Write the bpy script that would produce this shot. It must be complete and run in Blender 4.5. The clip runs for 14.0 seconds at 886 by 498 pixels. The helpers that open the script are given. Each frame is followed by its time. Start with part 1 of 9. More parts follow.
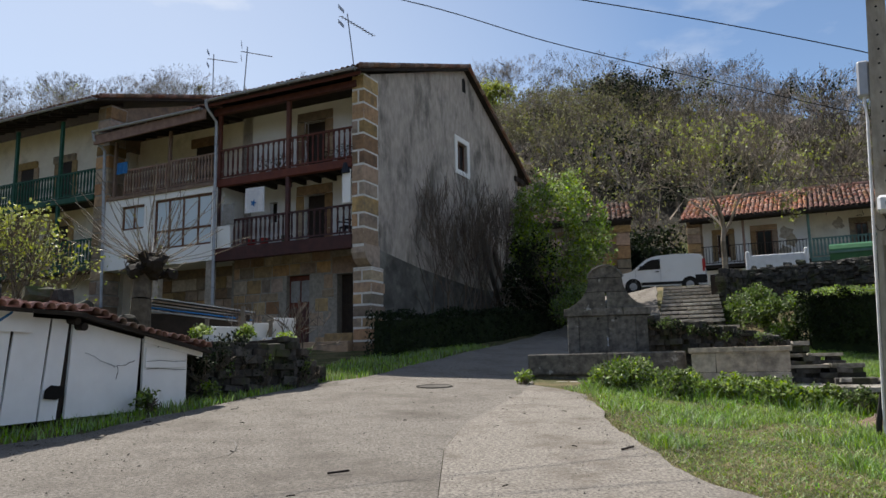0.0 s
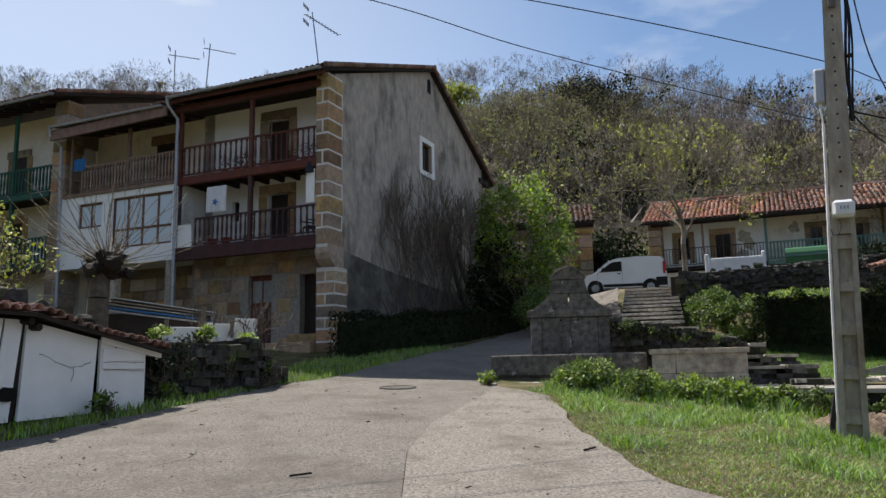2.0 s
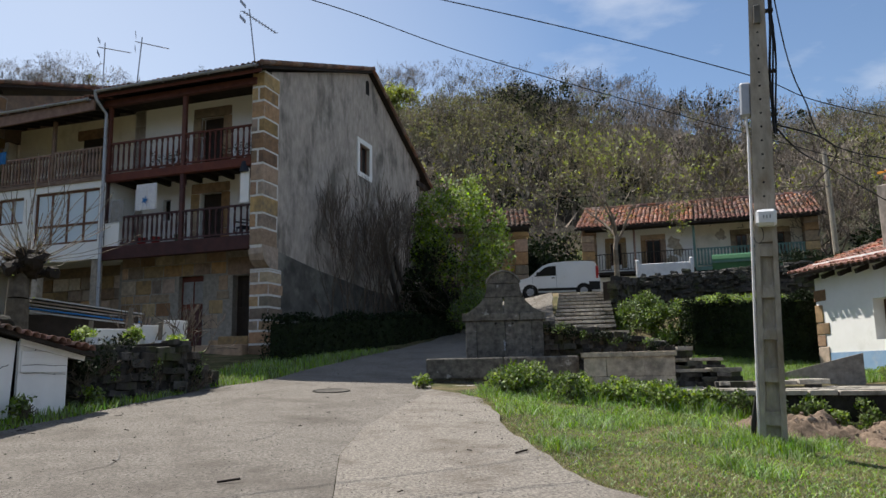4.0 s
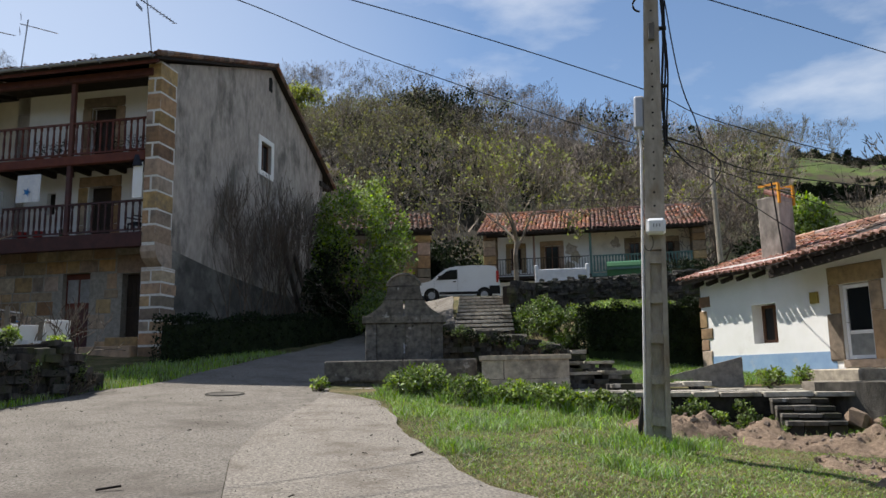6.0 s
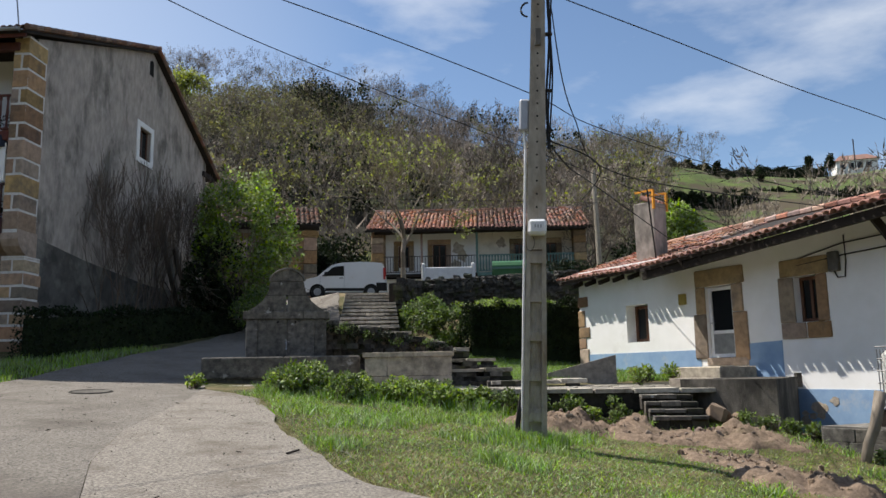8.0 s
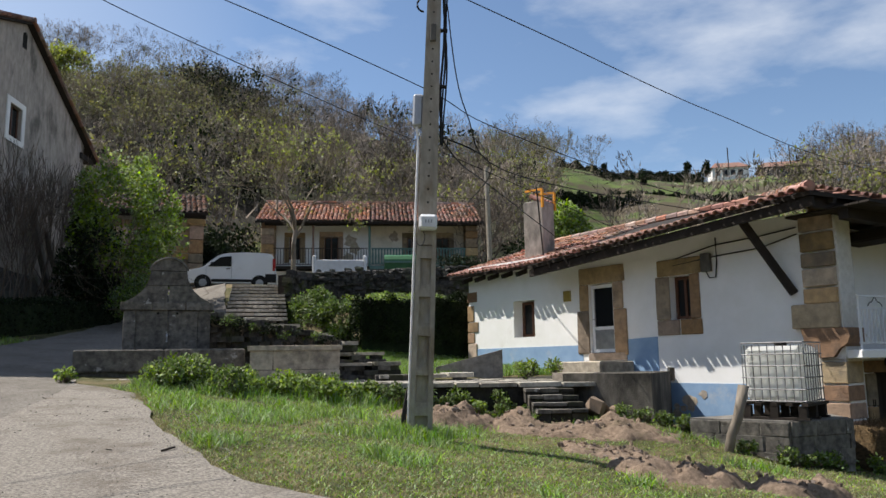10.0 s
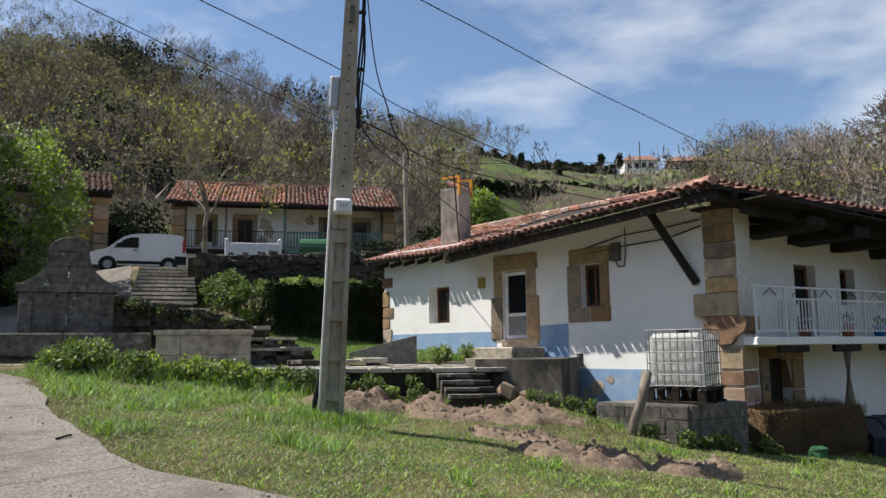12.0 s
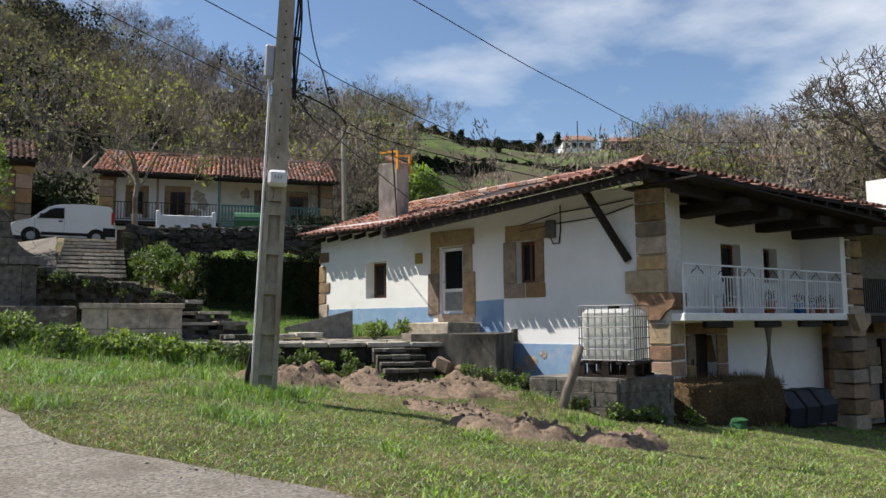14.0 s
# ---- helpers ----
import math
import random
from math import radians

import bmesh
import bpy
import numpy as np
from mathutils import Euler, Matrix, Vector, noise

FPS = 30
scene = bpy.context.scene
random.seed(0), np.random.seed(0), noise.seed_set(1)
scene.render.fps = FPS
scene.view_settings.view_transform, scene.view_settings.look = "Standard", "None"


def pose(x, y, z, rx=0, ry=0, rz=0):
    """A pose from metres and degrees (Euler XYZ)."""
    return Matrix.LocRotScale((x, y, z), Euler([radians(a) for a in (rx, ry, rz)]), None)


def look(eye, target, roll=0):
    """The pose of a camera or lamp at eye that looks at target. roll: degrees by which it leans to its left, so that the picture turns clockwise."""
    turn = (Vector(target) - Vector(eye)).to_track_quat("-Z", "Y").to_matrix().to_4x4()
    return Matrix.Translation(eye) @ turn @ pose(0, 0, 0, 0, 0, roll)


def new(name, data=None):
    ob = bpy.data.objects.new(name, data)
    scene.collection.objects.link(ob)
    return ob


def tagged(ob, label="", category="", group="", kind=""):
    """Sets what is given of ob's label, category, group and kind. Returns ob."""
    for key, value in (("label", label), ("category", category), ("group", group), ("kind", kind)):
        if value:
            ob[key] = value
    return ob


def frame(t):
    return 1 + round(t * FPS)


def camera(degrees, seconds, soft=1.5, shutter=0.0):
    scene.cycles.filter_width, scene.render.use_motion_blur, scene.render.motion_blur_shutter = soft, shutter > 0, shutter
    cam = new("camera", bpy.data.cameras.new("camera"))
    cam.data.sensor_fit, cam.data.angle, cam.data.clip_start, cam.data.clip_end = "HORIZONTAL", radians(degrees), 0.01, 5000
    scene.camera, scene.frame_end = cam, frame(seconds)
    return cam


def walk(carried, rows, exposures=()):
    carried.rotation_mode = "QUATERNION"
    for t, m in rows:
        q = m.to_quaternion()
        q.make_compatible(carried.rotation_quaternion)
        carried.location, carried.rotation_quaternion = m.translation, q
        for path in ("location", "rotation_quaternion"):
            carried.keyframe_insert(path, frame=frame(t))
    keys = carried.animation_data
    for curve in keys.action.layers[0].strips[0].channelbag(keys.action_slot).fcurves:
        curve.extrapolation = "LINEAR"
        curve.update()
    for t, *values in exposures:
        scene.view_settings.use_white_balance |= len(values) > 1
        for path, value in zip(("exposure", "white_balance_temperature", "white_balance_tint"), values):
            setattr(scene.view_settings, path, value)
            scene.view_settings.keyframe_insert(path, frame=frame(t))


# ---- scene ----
cam = camera(60.09, 14.0)
# seconds, eye, yaw, pitch, roll
PATH = [
    (0.0, -0.000, -0.000, 1.600, -0.00, 9.20, -1.00),
    (0.5, -0.006, 0.000, 1.603, -0.53, 9.18, -0.98),
    (1.0, -0.011, 0.004, 1.601, -1.17, 9.20, -1.00),
    (1.5, -0.012, 0.015, 1.604, -1.91, 9.20, -1.01),
    (2.0, -0.010, 0.018, 1.605, -2.74, 9.22, -1.04),
    (2.5, -0.008, 0.017, 1.609, -3.63, 9.29, -1.04),
    (5.0, 0.034, 0.036, 1.614, -10.96, 9.35, -1.06),
    (5.5, 0.047, 0.042, 1.613, -12.87, 9.39, -1.05),
    (6.0, 0.066, 0.049, 1.601, -14.81, 9.43, -1.07),
    (6.5, 0.090, 0.057, 1.589, -16.79, 9.44, -1.06),
    (7.0, 0.110, 0.059, 1.584, -18.81, 9.36, -1.06),
    (7.5, 0.127, 0.066, 1.589, -20.96, 9.24, -1.08),
    (8.0, 0.145, 0.071, 1.591, -23.20, 9.09, -1.00),
    (10.5, 0.220, 0.078, 1.602, -32.98, 8.28, -0.77),
    (11.0, 0.236, 0.079, 1.598, -34.59, 8.01, -0.69),
    (11.5, 0.254, 0.081, 1.594, -36.06, 7.69, -0.64),
    (12.0, 0.260, 0.078, 1.596, -37.44, 7.37, -0.63),
    (12.5, 0.263, 0.076, 1.594, -38.74, 6.99, -0.58),
    (13.0, 0.274, 0.079, 1.588, -39.92, 6.54, -0.52),
    (13.5, 0.289, 0.074, 1.574, -40.99, 6.06, -0.48),
    (14.0, 0.300, 0.065, 1.566, -42.03, 5.57, -0.43),
]
walk(cam, [(t, pose(x, y, z, 90 + pitch, 0, yaw) @ pose(0, 0, 0, 0, 0, roll)) for t, x, y, z, yaw, pitch, roll in PATH])

# ---- light ----
SUN_AZ, SUN_EL = -36.0, 53.0          # degrees: azimuth from +y towards +x, elevation
sun_dir = Vector((math.sin(radians(SUN_AZ)) * math.cos(radians(SUN_EL)), math.cos(radians(SUN_AZ)) * math.cos(radians(SUN_EL)), math.sin(radians(SUN_EL))))
sun = new("sun", bpy.data.lights.new("sun", "SUN"))
sun.data.energy, sun.data.angle, sun.data.color = 5.0, radians(0.5), (1.0, 0.94, 0.86)
sun.matrix_world = look(sun_dir * 100, (0, 0, 0))

world = bpy.data.worlds.new("sky")
scene.world = world
world.use_nodes = True
wt = world.node_tree
wt.nodes.clear()
w_out = wt.nodes.new("ShaderNodeOutputWorld")
w_bg = wt.nodes.new("ShaderNodeBackground")
w_sky = wt.nodes.new("ShaderNodeTexSky")
w_sky.sky_type, w_sky.sun_disc = "NISHITA", False
w_sky.sun_elevation, w_sky.sun_rotation = radians(SUN_EL), radians(SUN_AZ)
w_sky.altitude, w_sky.air_density, w_sky.dust_density, w_sky.ozone_density = 300, 1.0, 0.25, 2.2
w_bg.inputs["Strength"].default_value = 0.086
# thin clouds: stretched noise on the sky's dome, drawn into the sky's light
w_co = wt.nodes.new("ShaderNodeTexCoord")
w_map = wt.nodes.new("ShaderNodeMapping")
w_map.inputs["Scale"].default_value = (1.6, 1.6, 4.5)
w_map.inputs["Rotation"].default_value = (0.25, 0.35, 0.0)
w_map.inputs["Location"].default_value = (0.35, 0.1, 0.2)
w_n = wt.nodes.new("ShaderNodeTexNoise")
w_n.inputs["Scale"].default_value, w_n.inputs["Detail"].default_value, w_n.inputs["Roughness"].default_value = 1.5, 8.0, 0.55
w_r = wt.nodes.new("ShaderNodeValToRGB")
w_r.color_ramp.elements[0].position, w_r.color_ramp.elements[1].position = 0.47, 0.74
w_n2 = wt.nodes.new("ShaderNodeVectorMath")
w_n2.operation = "DOT_PRODUCT"
w_n2.inputs[1].default_value = (math.sin(radians(-30)), math.cos(radians(-30)), 0.25)
w_r2 = wt.nodes.new("ShaderNodeMapRange")
w_r2.inputs["From Min"].default_value, w_r2.inputs["From Max"].default_value = 0.72, 1.0
w_r2.inputs["To Max"].default_value = 0.42
w_max = wt.nodes.new("ShaderNodeMath")
w_max.operation = "MAXIMUM"
w_mix = wt.nodes.new("ShaderNodeMix")
w_mix.data_type = "RGBA"
w_mix.inputs["B"].default_value = (6.7, 7.0, 7.5, 1)
wt.links.new(w_co.outputs["Generated"], w_map.inputs["Vector"])
wt.links.new(w_map.outputs["Vector"], w_n.inputs["Vector"])
wt.links.new(w_n.outputs["Fac"], w_r.inputs["Fac"])
wt.links.new(w_co.outputs["Generated"], w_n2.inputs[0])
wt.links.new(w_n2.outputs["Value"], w_r2.inputs["Value"])
wt.links.new(w_r.outputs["Color"], w_max.inputs[0])
wt.links.new(w_r2.outputs["Result"], w_max.inputs[1])
wt.links.new(w_max.outputs["Value"], w_mix.inputs["Factor"])
wt.links.new(w_sky.outputs["Color"], w_mix.inputs["A"])
wt.links.new(w_mix.outputs["Result"], w_bg.inputs["Color"])
wt.links.new(w_bg.outputs["Background"], w_out.inputs["Surface"])
scene.view_settings.exposure = 0.64


# ---- materials ----
def mat(name, c1, c2=None, rough=0.8, scale=6.0, detail=6.0, bump=0.2, bscale=None, c3=None, scale3=0.7, pos=(0.35, 0.65), pos3=(0.5, 0.7),
        metal=0.0, stretch=(1, 1, 1), vary=0.0, island=0.0, spec=0.25, thick=0.0):
    """A procedural surface: two colours mixed by noise at one size, a third in larger patches, relief, and variation from piece to piece."""
    m = bpy.data.materials.new(name)
    m.use_nodes = True
    nt = m.node_tree
    b = nt.nodes["Principled BSDF"]
    b.inputs["Roughness"].default_value, b.inputs["Metallic"].default_value = rough, metal
    b.inputs["Specular IOR Level"].default_value = spec
    mp = nt.nodes.new("ShaderNodeMapping")
    mp.inputs["Scale"].default_value = stretch
    geo = nt.nodes.new("ShaderNodeNewGeometry")
    nt.links.new(geo.outputs["Position"], mp.inputs["Vector"])

    def ns(sc, det, ro=0.6):
        n = nt.nodes.new("ShaderNodeTexNoise")
        n.inputs["Scale"].default_value, n.inputs["Detail"].default_value, n.inputs["Roughness"].default_value = sc, det, ro
        nt.links.new(mp.outputs["Vector"], n.inputs["Vector"])
        return n

    def ramp(n, p0, p1):
        r = nt.nodes.new("ShaderNodeMapRange")
        r.inputs["From Min"].default_value, r.inputs["From Max"].default_value = p0, p1
        nt.links.new(n.outputs["Fac"], r.inputs["Value"])
        return r

    def mix(fac, a, bb):
        x = nt.nodes.new("ShaderNodeMix")
        x.data_type = "RGBA"
        if hasattr(fac, "is_linked"):
            nt.links.new(fac, x.inputs["Factor"])
        else:
            x.inputs["Factor"].default_value = fac
        for sock, val in (("A", a), ("B", bb)):
            if hasattr(val, "is_linked"):
                nt.links.new(val, x.inputs[sock])
            else:
                x.inputs[sock].default_value = (*val, 1)
        return x.outputs["Result"]

    n1 = ns(scale, detail)
    col = mix(ramp(n1, *pos).outputs["Result"], c1, c2 or tuple(0.75 * v for v in c1))
    if c3:
        n3 = ns(scale3, 7.0, 0.65)
        col = mix(ramp(n3, *pos3).outputs["Result"], col, c3)
    if vary or island:
        hs = nt.nodes.new("ShaderNodeHueSaturation")
        amt = vary or island
        if vary:
            src = nt.nodes.new("ShaderNodeObjectInfo").outputs["Random"]
        else:
            src = geo.outputs["Random Per Island"]
        rr = nt.nodes.new("ShaderNodeMapRange")
        rr.inputs["To Min"].default_value, rr.inputs["To Max"].default_value = 1 - amt, 1 + amt
        nt.links.new(src, rr.inputs["Value"])
        nt.links.new(rr.outputs["Result"], hs.inputs["Value"])
        rh = nt.nodes.new("ShaderNodeMapRange")
        rh.inputs["To Min"].default_value, rh.inputs["To Max"].default_value = 0.5 - amt * 0.04, 0.5 + amt * 0.04
        wn = nt.nodes.new("ShaderNodeTexWhiteNoise")
        wn.noise_dimensions = "1D"
        nt.links.new(src, wn.inputs["W"])
        nt.links.new(wn.outputs["Value"], rh.inputs["Value"])
        nt.links.new(rh.outputs["Result"], hs.inputs["Hue"])
        sm = nt.nodes.new("ShaderNodeMath")
        sm.operation = "MULTIPLY"
        sm.inputs[1].default_value = 7.31
        nt.links.new(src, sm.inputs[0])
        wn2 = nt.nodes.new("ShaderNodeTexWhiteNoise")
        wn2.noise_dimensions = "1D"
        nt.links.new(sm.outputs["Value"], wn2.inputs["W"])
        rs = nt.nodes.new("ShaderNodeMapRange")
        rs.inputs["To Min"].default_value, rs.inputs["To Max"].default_value = 1 - amt * 1.1, 1 + amt * 0.3
        nt.links.new(wn2.outputs["Value"], rs.inputs["Value"])
        nt.links.new(rs.outputs["Result"], hs.inputs["Saturation"])
        nt.links.new(col, hs.inputs["Color"])
        col = hs.outputs["Color"]
    nt.links.new(col, b.inputs["Base Color"])
    if bump:
        bp = nt.nodes.new("ShaderNodeBump")
        bp.inputs["Strength"].default_value, bp.inputs["Distance"].default_value = bump, 0.03
        nb = ns(bscale or scale * 3, 8.0, 0.65)
        nt.links.new(nb.outputs["Fac"], bp.inputs["Height"])
        nt.links.new(bp.outputs["Normal"], b.inputs["Normal"])
    if thick:
        tr = nt.nodes.new("ShaderNodeBsdfTranslucent")
        mx = nt.nodes.new("ShaderNodeMixShader")
        mx.inputs["Fac"].default_value = thick
        nt.links.new(col, tr.inputs["Color"])
        nt.links.new(b.outputs["BSDF"], mx.inputs[1])
        nt.links.new(tr.outputs["BSDF"], mx.inputs[2])
        nt.links.new(mx.outputs["Shader"], nt.nodes["Material Output"].inputs["Surface"])
    return m


M_concrete = mat("road_concrete", (0.275, 0.25, 0.216), (0.085, 0.077, 0.067), 0.92, 30.0, 14, 1.0, 45, (0.115, 0.10, 0.084), 0.8, (0.36, 0.66), (0.46, 0.72))
M_concrete_new = mat("newer_concrete", (0.345, 0.312, 0.268), (0.11, 0.10, 0.087), 0.92, 32.0, 14, 1.0, 45, (0.14, 0.118, 0.095), 1.1, (0.36, 0.66), (0.5, 0.7))
M_grass_soil = mat("meadow_soil", (0.08, 0.078, 0.026), (0.035, 0.042, 0.012), 0.95, 6.0, 10, 0.7, 60, (0.17, 0.13, 0.07), 0.9, (0.35, 0.65), (0.46, 0.66))
M_blade = mat("grass_blade", (0.15, 0.32, 0.010), (0.25, 0.38, 0.022), 0.6, 3.0, 4, 0, None, (0.30, 0.27, 0.10), 0.7, island=0.55, pos3=(0.6, 0.8), thick=0.28)
M_blade_dry = mat("dry_grass_blade", (0.34, 0.29, 0.15), (0.22, 0.22, 0.075), 0.8, 3.0, 4, 0, island=0.3, thick=0.3)
M_stucco = mat("grey_render", (0.48, 0.425, 0.375), (0.33, 0.295, 0.262), 0.95, 4.5, 12, 0.5, 30, (0.165, 0.152, 0.132), 0.9, (0.35, 0.65), (0.5, 0.64), stretch=(1, 1, 0.5))
M_stucco_dark = mat("damp_grey_render", (0.125, 0.12, 0.108), (0.065, 0.064, 0.058), 0.95, 1.6, 10, 0.3, 30, (0.26, 0.25, 0.22), 0.6)
M_white = mat("white_limewash", (0.87, 0.865, 0.85), (0.82, 0.815, 0.79), 0.9, 2.0, 9, 0.12, 25, (0.62, 0.60, 0.55), 0.6, (0.35, 0.65), (0.60, 0.85))
M_white_shed = mat("white_painted_boards", (0.86, 0.86, 0.85), (0.80, 0.80, 0.79), 0.7, 2.0, 9, 0.12, 25, (0.55, 0.53, 0.50), 1.2, (0.35, 0.65), (0.62, 0.85))
M_cream = mat("cream_limewash", (0.82, 0.76, 0.65), (0.74, 0.67, 0.56), 0.9, 2.0, 9, 0.12, 25, (0.42, 0.37, 0.28), 0.6, (0.35, 0.65), (0.55, 0.8))
M_blue = mat("blue_limewash", (0.22, 0.34, 0.52), (0.27, 0.40, 0.57), 0.9, 3.0, 9, 0.15, 25, (0.45, 0.48, 0.50), 1.1, (0.35, 0.65), (0.56, 0.75))
M_stone = mat("sandstone", (0.40, 0.262, 0.14), (0.27, 0.178, 0.098), 0.92, 6.0, 10, 0.6, 22, (0.135, 0.11, 0.085), 1.4, (0.35, 0.65), (0.52, 0.74), vary=0.4)
M_stone_j = mat("sandstone_rubble", (0.24, 0.17, 0.10), (0.16, 0.12, 0.08), 0.92, 5.0, 9, 0.5, 22, (0.10, 0.085, 0.07), 1.4, (0.35, 0.65), (0.5, 0.75), island=0.35)
M_mortar_white = mat("white_mortar", (0.74, 0.72, 0.68), (0.60, 0.58, 0.54), 0.95, 8.0, 8, 0.4, 40)
# mortar toned down: the shade below the balconies is put into its colour
M_mortar = mat("mortar_with_shade", (0.33, 0.30, 0.26), (0.22, 0.20, 0.17), 0.95, 8.0, 8, 0.4, 40)
M_foun = mat("weathered_fountain_stone", (0.20, 0.182, 0.155), (0.072, 0.067, 0.06), 0.95, 7.0, 12, 0.8, 30, (0.36, 0.35, 0.33), 3.4, (0.35, 0.65), (0.63, 0.67), vary=0.15)
M_trough = mat("trough_stone", (0.50, 0.425, 0.33), (0.30, 0.255, 0.205), 0.95, 7.0, 12, 0.6, 30, (0.12, 0.108, 0.09), 1.5, (0.35, 0.65), (0.55, 0.72), vary=0.2)
M_drystone = mat("mossy_drystone", (0.088, 0.08, 0.068), (0.034, 0.031, 0.027), 0.95, 7.0, 10, 0.7, 25, (0.055, 0.065, 0.022), 1.6, (0.35, 0.65), (0.5, 0.66), vary=0.5)
M_step = mat("stone_steps", (0.48, 0.44, 0.37), (0.28, 0.255, 0.215), 0.95, 7.0, 11, 0.6, 30, (0.075, 0.072, 0.05), 1.3, (0.35, 0.65), (0.5, 0.66), vary=0.2)
M_tile = mat("clay_roof_tile", (0.43, 0.20, 0.125), (0.28, 0.135, 0.09), 0.88, 7.0, 9, 0.4, 30, (0.27, 0.20, 0.145), 1.6, (0.35, 0.65), (0.5, 0.68), island=0.45)
M_tile_new = mat("bright_clay_roof_tile", (0.66, 0.32, 0.18), (0.50, 0.23, 0.125), 0.85, 5.0, 9, 0.3, 30, (0.34, 0.22, 0.14), 1.2, (0.35, 0.65), (0.54, 0.74), island=0.35)
M_tile_old = mat("old_clay_roof_tile", (0.28, 0.135, 0.085), (0.17, 0.095, 0.065), 0.9, 5.0, 8, 0.3, 30, (0.14, 0.12, 0.085), 1.0, (0.35, 0.65), (0.5, 0.7), island=0.4)
M_wood_dark = mat("dark_weathered_wood", (0.036, 0.028, 0.023), (0.02, 0.016, 0.013), 0.85, 3.0, 8, 0.4, 12, (0.075, 0.062, 0.052), 1.5, (0.35, 0.65), (0.6, 0.8))
M_wood_red = mat("red_brown_stained_wood", (0.135, 0.042, 0.026), (0.09, 0.028, 0.02), 0.6, 4.0, 8, 0.2, 14, vary=0.15)
M_wood_plum = mat("dark_plum_stained_wood", (0.085, 0.034, 0.032), (0.05, 0.022, 0.022), 0.6, 4.0, 8, 0.2, 14, vary=0.15)
M_wood_grey = mat("faded_pinkish_wood", (0.27, 0.18, 0.135), (0.19, 0.12, 0.09), 0.8, 4.0, 8, 0.3, 14, vary=0.2)
M_wood_post = mat("grey_driftwood", (0.27, 0.235, 0.195), (0.14, 0.118, 0.092), 0.9, 6.0, 9, 0.6, 14, stretch=(1, 1, 0.25))
M_green = mat("green_painted_wood", (0.018, 0.09, 0.055), (0.012, 0.06, 0.04), 0.5, 4.0, 6, 0.1, 14)
M_greygreen = mat("faded_green_wood", (0.13, 0.22, 0.20), (0.09, 0.16, 0.145), 0.7, 4.0, 6, 0.1, 14)
M_brownwin = mat("brown_window_frame", (0.15, 0.07, 0.04), (0.11, 0.05, 0.03), 0.45, 6.0, 6, 0.05, 14)
M_metal = mat("galvanised_metal", (0.38, 0.39, 0.41), (0.28, 0.29, 0.31), 0.45, 5.0, 6, 0.05, 20, metal=0.7)
M_zinc = mat("painted_grey_pipe", (0.42, 0.44, 0.48), (0.34, 0.36, 0.40), 0.5, 5.0, 6, 0.05, 20, metal=0.2)
M_iron = mat("black_iron", (0.025, 0.025, 0.027), (0.04, 0.035, 0.03), 0.6, 9.0, 6, 0.1, 30, metal=0.5)
M_cable = mat("black_cable", (0.015, 0.015, 0.016), None, 0.6, 9.0, 3, 0)
M_whitepaint = mat("white_painted_metal", (0.75, 0.76, 0.78), (0.66, 0.67, 0.69), 0.45, 6.0, 6, 0.04, 20)
M_pole = mat("pole_concrete", (0.41, 0.365, 0.30), (0.28, 0.25, 0.205), 0.92, 9.0, 10, 0.5, 40, (0.22, 0.165, 0.105), 1.8, (0.35, 0.65), (0.52, 0.7), stretch=(1, 1, 0.4))
M_cement = mat("grey_cement", (0.235, 0.222, 0.20), (0.14, 0.132, 0.12), 0.95, 5.0, 11, 0.5, 30, (0.055, 0.052, 0.045), 0.9, (0.35, 0.65), (0.48, 0.68), stretch=(1, 1, 0.5))
M_cement_dark = mat("stained_cement", (0.15, 0.137, 0.118), (0.075, 0.069, 0.06), 0.95, 4.0, 12, 0.6, 30, (0.036, 0.034, 0.03), 1.1, (0.35, 0.65), (0.45, 0.6), stretch=(1, 1, 0.5))
M_twig_pale = mat("pale_budding_twigs", (0.27, 0.222, 0.165), (0.15, 0.122, 0.092), 0.9, 2.0, 4, 0, island=0.25)
M_soil = mat("dug_earth", (0.30, 0.222, 0.162), (0.15, 0.11, 0.08), 0.97, 14.0, 12, 1.0, 45, (0.14, 0.11, 0.07), 1.6, (0.35, 0.65), (0.54, 0.7), island=0.3)
M_bark = mat("grey_bark", (0.155, 0.13, 0.10), (0.085, 0.07, 0.055), 0.95, 7.0, 8, 0.6, 25)
M_twig = mat("bare_twigs", (0.165, 0.128, 0.095), (0.09, 0.068, 0.052), 0.9, 2.0, 4, 0, island=0.3)
M_twig_far = mat("hillside_twigs", (0.345, 0.285, 0.23), (0.095, 0.077, 0.06), 0.95, 0.14, 5, 0, None, (0.17, 0.15, 0.08), 0.05, (0.44, 0.56), (0.52, 0.64), island=0.2)
M_leaf = mat("fresh_leaf", (0.28, 0.40, 0.026), (0.10, 0.18, 0.014), 0.5, 2.5, 4, 0, island=0.5, thick=0.5)
M_leaf_mid = mat("ivy_leaf", (0.17, 0.26, 0.03), (0.07, 0.12, 0.016), 0.5, 2.5, 4, 0, island=0.5, thick=0.3, spec=0.2)
M_leaf_yellow = mat("budding_yellow_leaf", (0.30, 0.33, 0.04), (0.22, 0.27, 0.035), 0.55, 2.5, 4, 0, island=0.3, thick=0.45)
# darker than real foliage: the hedges' deep shade is put into this colour
M_leaf_dark = mat("dark_leaf_with_shade", (0.022, 0.038, 0.010), (0.010, 0.019, 0.006), 0.65, 2.5, 4, 0, island=0.5, thick=0.15, spec=0.1)
M_leaf_olive = mat("olive_hill_leaf", (0.23, 0.225, 0.06), (0.15, 0.15, 0.045), 0.7, 0.2, 4, 0, island=0.35, thick=0.35)
